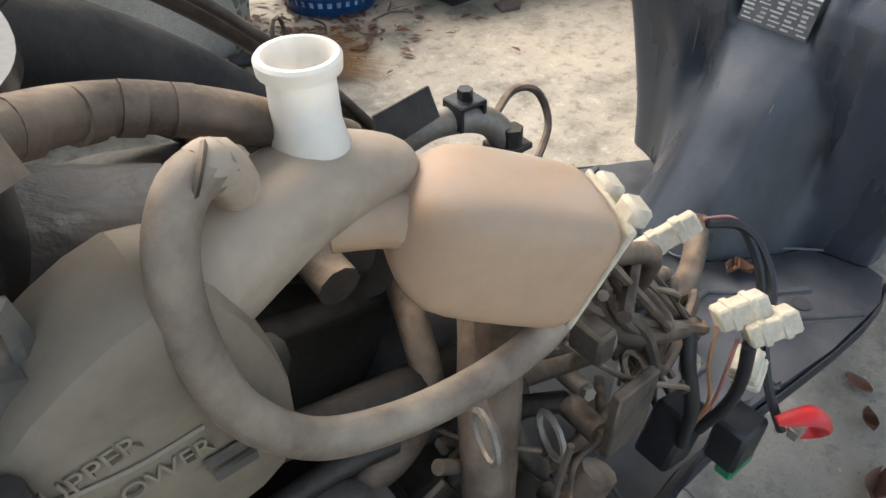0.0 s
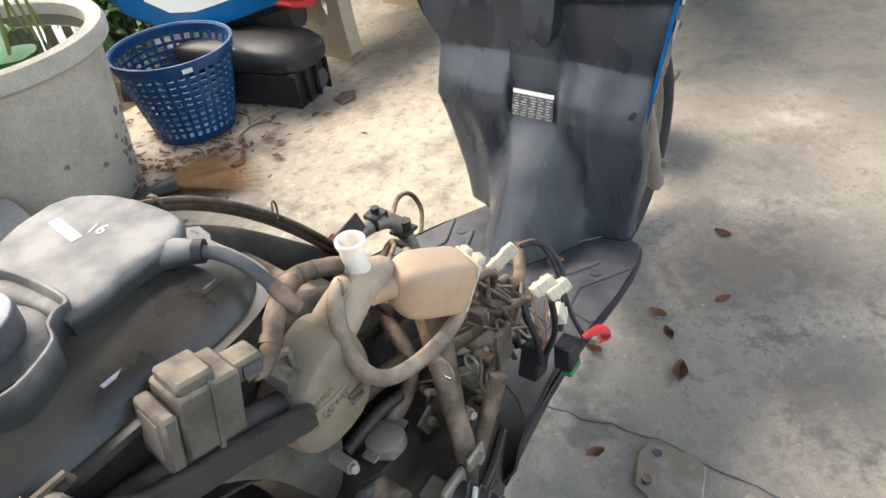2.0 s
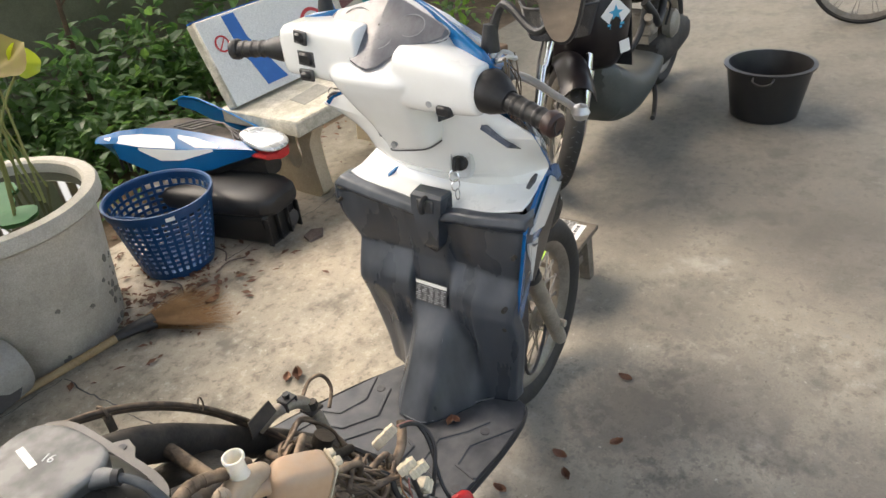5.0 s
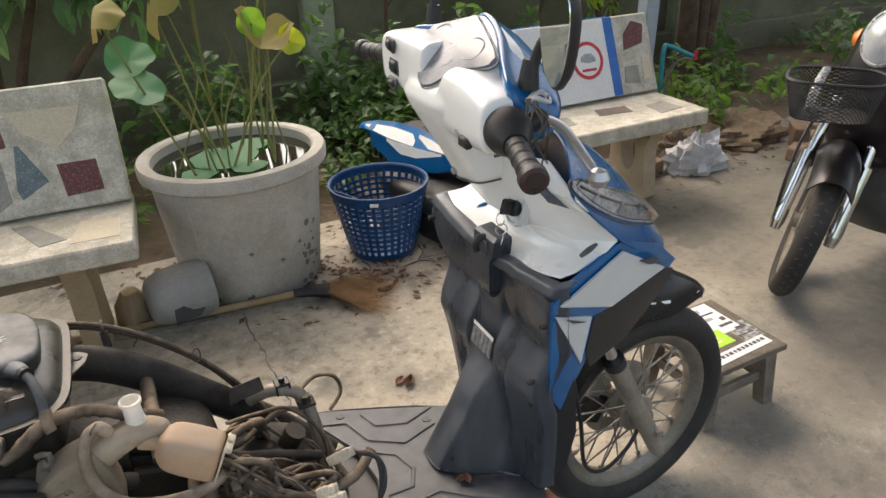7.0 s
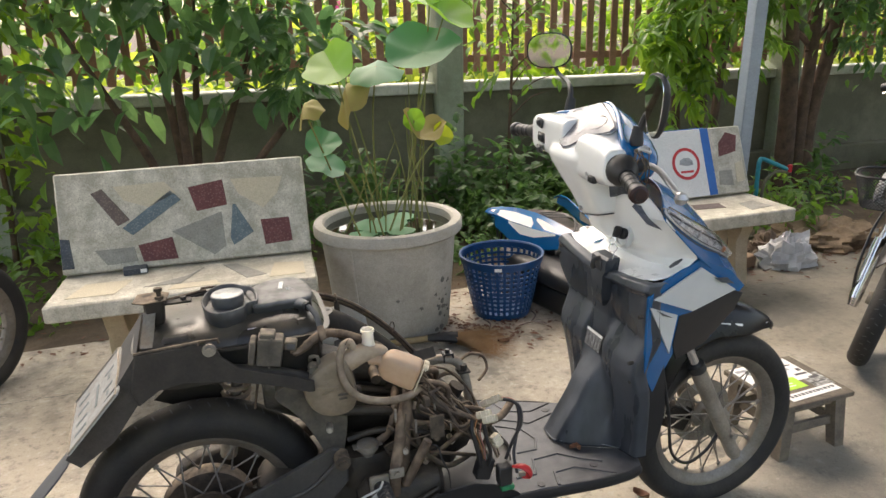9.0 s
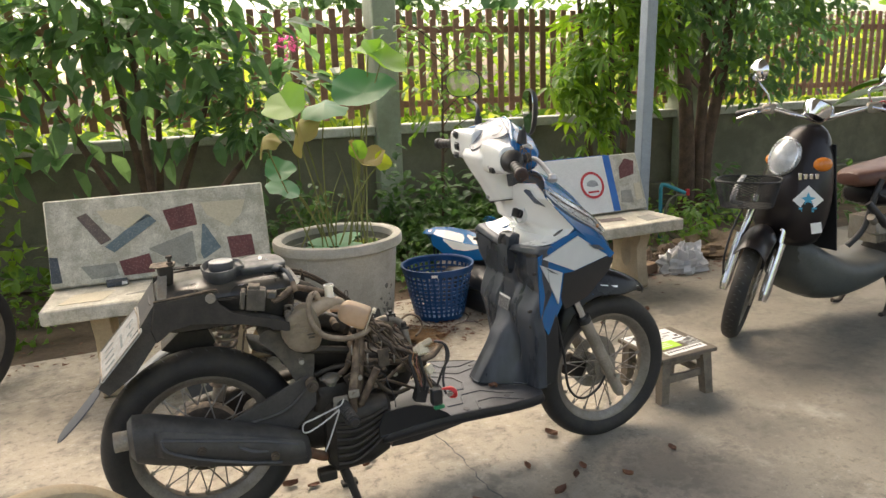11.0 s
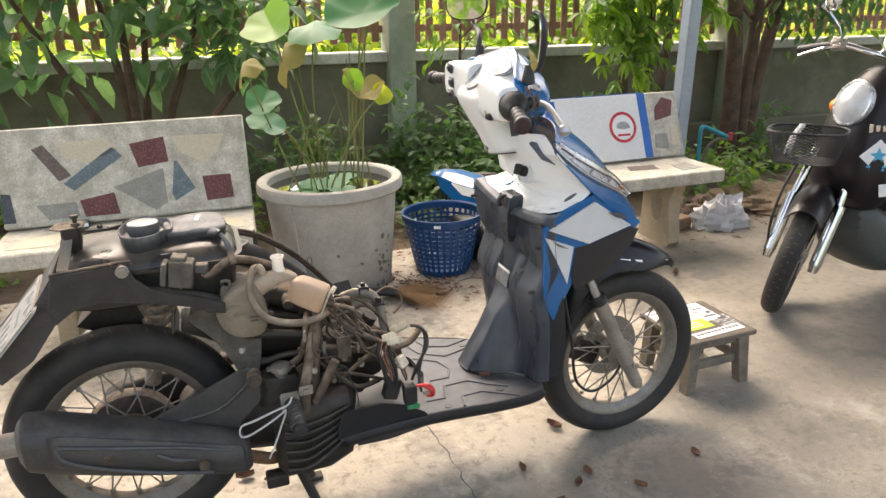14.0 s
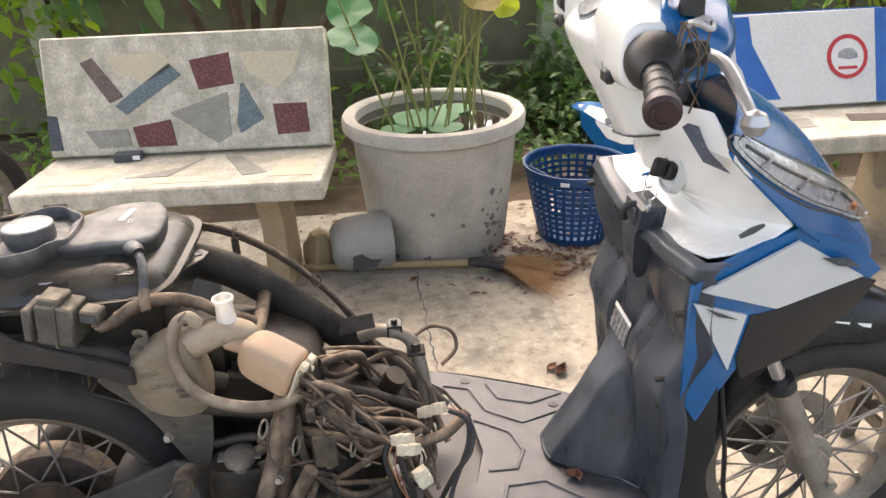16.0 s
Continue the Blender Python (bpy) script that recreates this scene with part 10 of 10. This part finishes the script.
tile = solid("broken_tile", Shape().plate([(-0.045, -0.02), (0.01, -0.035), (0.05, 0.0), (0.02, 0.035), (-0.03, 0.025)], 0.012, Matrix.Translation((0, 0, 0.006)), b=0.002), M["inlaybrown"], "broken dark brown tile piece on the slab", "tile", m=pose(1.61, 1.10, 0.0))
g = Shape()
for k in range(900):
    u = q.random()
    if u < 0.45:
        x, y = q.uniform(-1.3, 3.6), 1.62 + abs(q.gauss(0, 0.35))
    elif u < 0.75:
        x, y = q.gauss(1.10, 0.16), q.gauss(1.30, 0.14)
    else:
        x, y = q.gauss(2.9, 0.35), q.gauss(1.55, 0.15)
    z = 0.003 if y < 1.8 else -0.04
    L, a = q.uniform(0.012, 0.05), q.uniform(0, 6.28)
    d, w = Vector((math.cos(a), math.sin(a), 0)) * L / 2, Vector((-math.sin(a), math.cos(a), 0)) * L * 0.22
    c = Vector((x, y, z + q.uniform(0, 0.006)))
    g.add([c - d, c + w + Vector((0, 0, 0.004 * q.random())), c + d, c - w + Vector((0, 0, 0.006 * q.random()))], [(0, 1, 2, 3)])
tagged(part("leaf_litter", g, M["dryleaf"], None, smooth=0), "brown leaf litter and chips along the slab edge", "leaf litter", kind="stuff")
g = Shape()
for x, y in ((1.12, 1.26), (1.05, 1.22), (1.33, 1.28), (1.38, 1.23), (2.5, 1.45), (0.30, 1.2), (0.9, 1.27), (2.68, 1.42)):
    a = q.uniform(0, 3.1)
    g.tube([(x, y, 0.005), (x + 0.06 * math.cos(a), y + 0.06 * math.sin(a), 0.008), (x + 0.12 * math.cos(a + 0.3), y + 0.12 * math.sin(a + 0.3), 0.004)], 0.003, n=5)
tagged(part("twigs", g, M["inlaybrown"], None), "thin dry twigs on the slab", "twigs", kind="stuff")

# ---- planting ----
M["leafdark"] = leafy("dark_green_leaf", (0.048, 0.112, 0.050), (0.120, 0.215, 0.082), 0.30, 0.50, 4)
# darker copy of leafdark, shade painted in for the low plants
M["leafshade"] = leafy("shaded_dark_green_leaf", (0.040, 0.092, 0.034), (0.095, 0.185, 0.052), 0.38, 0.42, 4)
M["leafmid"] = leafy("mid_green_leaf", (0.065, 0.145, 0.028), (0.13, 0.24, 0.045), 0.42, 0.42, 4)
M["leaflight"] = leafy("light_green_leaf", (0.10, 0.20, 0.025), (0.20, 0.32, 0.05), 0.45, 0.42, 3)
# leaf green raised towards yellow to paint sunlight on the thicket
M["leafsun"] = leafy("sunlit_yellow_green_leaf", (0.24, 0.33, 0.045), (0.36, 0.42, 0.09), 0.5, 0.45, 2)
M["bark"] = paint("grey_brown_bark", (0.15, 0.095, 0.062), (0.065, 0.044, 0.031), 0.9, scale=14, mix=0.6, bump=0.5, bscale=50)
M["pinkpetal"] = leafy("pink_petal", (0.60, 0.12, 0.25), (0.7, 0.2, 0.35), 0.5, 0.3, 10)


def add_leaf(g, c, d, up, L, W, fold=0.25, lobes=0):
    """One leaf: two halves folded along the midrib, with a pointed tip; or a hand of narrow lobes."""
    d = d.normalized()
    s = d.cross(up)
    s = s.normalized() if s.length > 1e-4 else Vector((1, 0, 0))
    n = s.cross(d).normalized()
    if lobes:
        for k in range(lobes):
            a = (k - (lobes - 1) / 2) * 0.62
            dd = d * math.cos(a) + s * math.sin(a)
            add_leaf(g, c, dd - n * 0.15, up, L * (1 - 0.12 * abs(k - (lobes - 1) / 2)), W, fold)
        return
    o = len(g.v)
    droop = -0.18 * L
    mid = [c, c + d * L * 0.33 + n * 0.03 * L, c + d * L * 0.68 + n * 0.5 * droop * 0.4, c + d * L + n * droop]
    e1 = [mid[1] + s * W * 0.5 + n * fold * W * 0.5, mid[2] + s * W * 0.42 + n * fold * W * 0.4]
    e2 = [mid[1] - s * W * 0.5 + n * fold * W * 0.5, mid[2] - s * W * 0.42 + n * fold * W * 0.4]
    g.v += [tuple(p) for p in (*mid, *e1, *e2)]
    g.f += [(o, o + 4, o + 1), (o + 1, o + 4, o + 5, o + 2), (o + 2, o + 5, o + 3), (o, o + 1, o + 6), (o + 1, o + 2, o + 7, o + 6), (o + 2, o + 3, o + 7)]


def leaves(q, blobs, count, L, W, lobes=0, hang=0.35):
    """Leaves thrown through a set of soft blobs (centre, radii), thickest near their skins, in loose sprays."""
    g = Shape()
    wt = [b[1][0] * b[1][1] * b[1][2] for b in blobs]
    made = 0
    while made < count:
        c, r = q.choices(blobs, wt)[0]
        v = Vector((q.gauss(0, 1), q.gauss(0, 1), q.gauss(0, 1))).normalized() * (q.random() ** 0.45)
        p = Vector(c) + Vector((v.x * r[0], v.y * r[1], v.z * r[2]))
        out = Vector((v.x, v.y, v.z * 0.6)) + Vector((q.gauss(0, 0.5), q.gauss(0, 0.5), q.gauss(0, 0.35)))
        k = q.randint(2, 5)
        for j in range(k):
            d = out.normalized() + Vector((q.gauss(0, 0.55), q.gauss(0, 0.55), q.gauss(0, 0.35) - hang))
            up = Vector((q.gauss(0, 0.35), q.gauss(0, 0.35), 1))
            s = q.uniform(0.65, 1.2)
            add_leaf(g, p + Vector((q.gauss(0, L * 0.5), q.gauss(0, L * 0.5), q.gauss(0, L * 0.4))), d, up, L * s, W * s, 0.25, lobes)
            made += 1
    return g


def crown(name, parent, q, blobs, count, L, W, mat, lobes=0, hang=0.35):
    g = leaves(q, blobs, count, L, W, lobes, hang)
    return tagged(part(name, g.mesh(name, 0, False), M[mat], parent), kind="stuff")


q = random.Random(21)
# dark shrub behind the first bench
sh = thing("shrub", "dark broad-leaved shrub with several stems by the wall", "shrub", pose(-0.08, 2.78, -0.045))
for k, (dx, dy, top) in enumerate(((-0.42, 0.0, 1.5), (-0.10, 0.05, 1.7), (0.0, -0.02, 1.9), (0.10, 0.08, 1.5), (0.35, 0.0, 1.45), (0.7, -0.05, 1.3))):
    part("stem", Shape().tube([(dx * 0.15, dy, 0), (dx * 0.35, dy * 2, top * 0.35), (dx * 0.9, dy * 2, top * 0.7), (dx * 1.4, dy, top)], [0.032, 0.026, 0.018, 0.006], n=8), M["bark"], sh)
crown("crown", sh, q, [((-0.55, 0.0, 1.25), (0.45, 0.30, 0.45)), ((0.05, -0.1, 1.45), (0.55, 0.35, 0.50)), ((0.65, -0.05, 1.20), (0.45, 0.30, 0.38)), ((-0.1, 0.0, 1.95), (0.9, 0.35, 0.45)), ((0.95, 0.1, 1.30), (0.30, 0.25, 0.28)), ((-0.95, 0.0, 1.7), (0.4, 0.3, 0.5)), ((0.55, -0.1, 1.75), (0.4, 0.3, 0.3))], 950, 0.185, 0.080, "leafdark", hang=0.45)
crown("young_leaves", sh, q, [((0.0, 0.1, 1.75), (1.2, 0.4, 0.65))], 360, 0.13, 0.05, "leafmid", hang=0.3)
crown("hand_leaves", sh, q, [((0.55, -0.30, 1.05), (0.30, 0.12, 0.18)), ((0.35, -0.32, 1.2), (0.2, 0.1, 0.15))], 26, 0.15, 0.035, "leafdark", lobes=5, hang=0.6)
# pale climber on the end pillar
cl = thing("climber", "pale green climbing plant hanging over the wall pillar", "climbing plant", pose(-1.15, 3.1, -0.045))
part("stem", Shape().tube([(0, 0.1, 0), (0.05, 0.05, 0.7), (-0.05, 0.0, 1.4), (0.1, -0.05, 2.1)], [0.02, 0.016, 0.012, 0.005], n=7), M["bark"], cl)
crown("crown", cl, q, [((0.0, -0.1, 1.5), (0.45, 0.25, 0.9)), ((0.35, 0.0, 1.9), (0.35, 0.2, 0.5)), ((0.1, -0.2, 0.7), (0.32, 0.2, 0.5)), ((-0.6, 0, 1.4), (0.6, 0.3, 0.9)), ((0.2, -0.15, 0.25), (0.35, 0.2, 0.3))], 1300, 0.11, 0.06, "leaflight", hang=0.5)
# sapling in front of the wall
sp = thing("sapling", "thin young tree with sparse small leaves by the wall", "tree", pose(1.80, 2.72, -0.045))
part("trunk", Shape().tube([(0, 0, 0), (0.01, 0, 0.5), (0.03, 0.0, 0.9), (0.05, 0, 1.5)], [0.016, 0.013, 0.010, 0.004], n=8), M["bark"], sp)
for k in range(9):
    z, a = 0.75 + 0.09 * k, q.uniform(0, 6.28)
    part("branch", Shape().tube([(0.03, 0, z), (0.03 + 0.15 * math.cos(a), 0.12 * math.sin(a), z + 0.12), (0.03 + 0.30 * math.cos(a), 0.2 * math.sin(a), z + 0.16)], [0.005, 0.004, 0.002], n=5), M["bark"], sp)
crown("crown", sp, q, [((0.05, 0, 1.15), (0.42, 0.3, 0.35)), ((0.0, 0, 1.5), (0.5, 0.3, 0.3))], 240, 0.085, 0.035, "leafmid")
# hand-leaved tree before the post
ct = thing("tree", "slender tree with hand-shaped bright green leaves beside the post", "tree", pose(3.30, 2.85, -0.045))
for dx, dy, top in ((0.0, 0.0, 2.2), (-0.15, 0.1, 2.0), (0.18, 0.05, 2.4)):
    part("trunk", Shape().tube([(dx * 0.4, dy, 0), (dx, dy, top * 0.4), (dx * 1.6, dy, top)], [0.035, 0.028, 0.012], n=9), M["bark"], ct)
crown("crown", ct, q, [((-0.10, -0.25, 0.85), (0.32, 0.25, 0.28)), ((-0.25, -0.1, 1.25), (0.38, 0.3, 0.32)), ((0.10, -0.1, 1.7), (0.55, 0.35, 0.45)), ((-0.15, 0.0, 2.2), (0.6, 0.4, 0.5)), ((0.35, -0.1, 1.2), (0.3, 0.25, 0.4))], 330, 0.17, 0.036, "leafmid", lobes=5, hang=0.5)
crown("light_leaves", ct, q, [((-0.2, -0.2, 1.1), (0.4, 0.25, 0.4)), ((0.0, -0.1, 1.8), (0.6, 0.3, 0.6)), ((-0.45, -0.15, 1.0), (0.25, 0.2, 0.3))], 190, 0.16, 0.040, "leaflight", lobes=5, hang=0.5)
# dark tree behind the post
dt = thing("tree", "dark leafy tree with two rough trunks behind the post", "tree", pose(4.25, 2.95, -0.045))
for x0, x1, r in ((-0.12, -0.22, 0.065), (0.08, 0.28, 0.055), (0.0, 0.05, 0.05)):
    part("trunk", Shape().tube([(x0, 0, 0), (x0 + 0.02, 0.02, 0.5), (x1 * 0.8, 0, 1.2), (x1 * 1.6, 0.05, 2.4)], [r * 1.15, r, r * 0.85, r * 0.5], n=12), M["bark"], dt)
for k in range(8):
    a, z = q.uniform(0, 6.28), q.uniform(1.0, 2.2)
    part("limb", Shape().tube([(0, 0, z), (0.35 * math.cos(a), 0.3 * math.sin(a), z + 0.25), (0.8 * math.cos(a), 0.5 * math.sin(a), z + 0.3)], [0.025, 0.015, 0.005], n=6), M["bark"], dt)
crown("crown", dt, q, [((0.0, -0.1, 1.75), (0.75, 0.4, 0.45)), ((0.7, 0.0, 1.35), (0.55, 0.35, 0.5)), ((-0.3, 0.0, 2.2), (0.8, 0.45, 0.5)), ((0.8, 0.1, 2.0), (0.7, 0.45, 0.5)), ((0.35, -0.1, 1.15), (0.3, 0.2, 0.3)), ((1.3, 0.1, 1.7), (0.4, 0.3, 0.4)), ((0.9, -0.1, 2.35), (0.9, 0.4, 0.45)), ((1.5, 0.0, 2.1), (0.6, 0.35, 0.5))], 3500, 0.115, 0.048, "leafdark", hang=0.6)
crown("light_leaves", dt, q, [((0.2, -0.1, 1.8), (1.2, 0.45, 0.8)), ((0.5, -0.2, 1.0), (0.5, 0.2, 0.3))], 700, 0.10, 0.04, "leafmid", hang=0.6)
# low plants along the wall
for k, (name, x0, x1, y0, y1, h, n, L, W, mt) in enumerate((
    ("low_plants", -1.5, 0.4, 1.95, 3.2, 0.28, 700, 0.075, 0.036, "leafmid"),
    ("low_plants", 0.6, 2.9, 2.05, 3.2, 0.30, 1500, 0.075, 0.034, "leafshade"),
    ("low_plants", 0.9, 2.6, 1.95, 2.6, 0.20, 700, 0.06, 0.03, "leafshade"),
    ("low_plants", 0.3, 3.1, 2.7, 3.3, 0.52, 1500, 0.095, 0.05, "leafshade"),
    ("low_plants", 1.5, 3.0, 2.3, 3.1, 0.46, 900, 0.09, 0.045, "leafshade"),
    ("low_plants", 2.9, 4.2, 1.75, 2.7, 0.22, 600, 0.08, 0.038, "leafmid"),
    ("low_plants", 4.0, 7.5, 1.6, 3.2, 0.32, 1000, 0.10, 0.05, "leafshade"),
)):
    blobs = []
    for j in range(26):
        hh = h * q.uniform(0.5, 1.35)
        blobs.append(((q.uniform(x0, x1), q.uniform(y0, y1), hh * 0.55 - 0.04), (0.16, 0.14, hh * 0.6)))
    tagged(part(name, leaves(q, blobs, n, L, W, hang=0.1).mesh(name, 0, False), M[mt], None), "low leafy green plants on the soil by the wall", "plants", kind="stuff")
# big leaf blade at the edge
ba = thing("banana_plant", "young banana plant with long broad leaves", "plant", pose(6.3, 2.45, -0.045))
part("stalk", Shape().tube([(0, 0, 0), (0.02, 0, 0.5), (0.0, 0, 0.9)], [0.06, 0.05, 0.03], n=10), M["stem"], ba)
for a, L, z in ((2.9, 0.9, 0.95), (3.6, 0.8, 0.7), (0.5, 0.9, 0.9), (1.6, 0.8, 1.0), (4.4, 0.7, 0.75)):
    rows = []
    for u in np.linspace(0, 1, 9):
        w = 0.13 * math.sin(math.pi * (0.06 + 0.93 * u)) ** 0.7
        p = Vector((math.cos(a), math.sin(a), 0)) * L * u + Vector((0, 0, z + 0.35 * u - 0.45 * u * u))
        s = Vector((-math.sin(a), math.cos(a), 0))
        rows.append([p + s * w * v + Vector((0, 0, -0.25 * w * abs(v))) for v in (-1, -0.5, 0, 0.5, 1)])
    part("leaf", Shape().sheet(rows, 0.002), M["leafmid"], ba)
# pink blossom over the fence
fl = thing("blossom", "small pink flower cluster beside the fence", "flower", pose(0.93, 3.25, -0.045))
part("stalk", Shape().tube([(0.0, 0, 0.0), (-0.02, 0.0, 0.8), (0, 0, 1.5)], 0.006, n=5), M["stem"], fl)
g = Shape()
for k in range(46):
    v = Vector((q.gauss(0, 0.045), q.gauss(0, 0.03), 1.55 + q.gauss(0, 0.05)))
    add_leaf(g, v, Vector((q.gauss(0, 1), q.gauss(0, 1), q.gauss(0, 1))), Vector((0, 0, 1)), 0.035, 0.025)
tagged(part("petals", g.mesh("petals", 0, False), M["pinkpetal"], fl), kind="stuff")
# thicket, its sunlight put into the leaf colours, and far trees beyond the fence
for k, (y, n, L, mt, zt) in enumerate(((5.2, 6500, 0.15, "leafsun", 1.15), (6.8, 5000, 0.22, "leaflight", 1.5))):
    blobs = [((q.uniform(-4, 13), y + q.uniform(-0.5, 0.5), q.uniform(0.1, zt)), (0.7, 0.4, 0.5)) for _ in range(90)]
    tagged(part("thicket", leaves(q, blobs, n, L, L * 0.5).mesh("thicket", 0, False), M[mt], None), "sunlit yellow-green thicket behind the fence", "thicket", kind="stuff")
blobs = [((q.uniform(-14, 30), 14 + q.uniform(-2, 2), q.uniform(0.2, 2.6)), (2.0, 1.0, 1.1)) for _ in range(70)]
tagged(part("far_trees", leaves(q, blobs, 5200, 0.42, 0.22).mesh("far_trees", 0, False), M["leafmid"], None), "far line of green trees against the sky", "trees", kind="stuff")
blobs = [((x, 17, 3.4), (1.6, 1.0, 1.5)) for x in (-7, -3.5, 4.5, 6.5, 9.5, 15, 19)]
tagged(part("far_trees", leaves(q, blobs, 2600, 0.45, 0.22).mesh("far_trees", 0, False), M["leafdark"], None), "tall far trees against the white sky", "trees", kind="stuff")
# greenery behind the camera, out of view, added for the mirrors to reflect
blobs = [((q.uniform(-16, 18), -13 + q.uniform(-1.5, 1.5), q.uniform(0.3, 3.6)), (1.8, 1.0, 1.2)) for _ in range(60)]
tagged(part("far_trees", leaves(q, blobs, 4200, 0.42, 0.22).mesh("far_trees", 0, False), M["leaflight"], None), "unseen green trees behind the camera, added for reflections", "trees", kind="stuff")
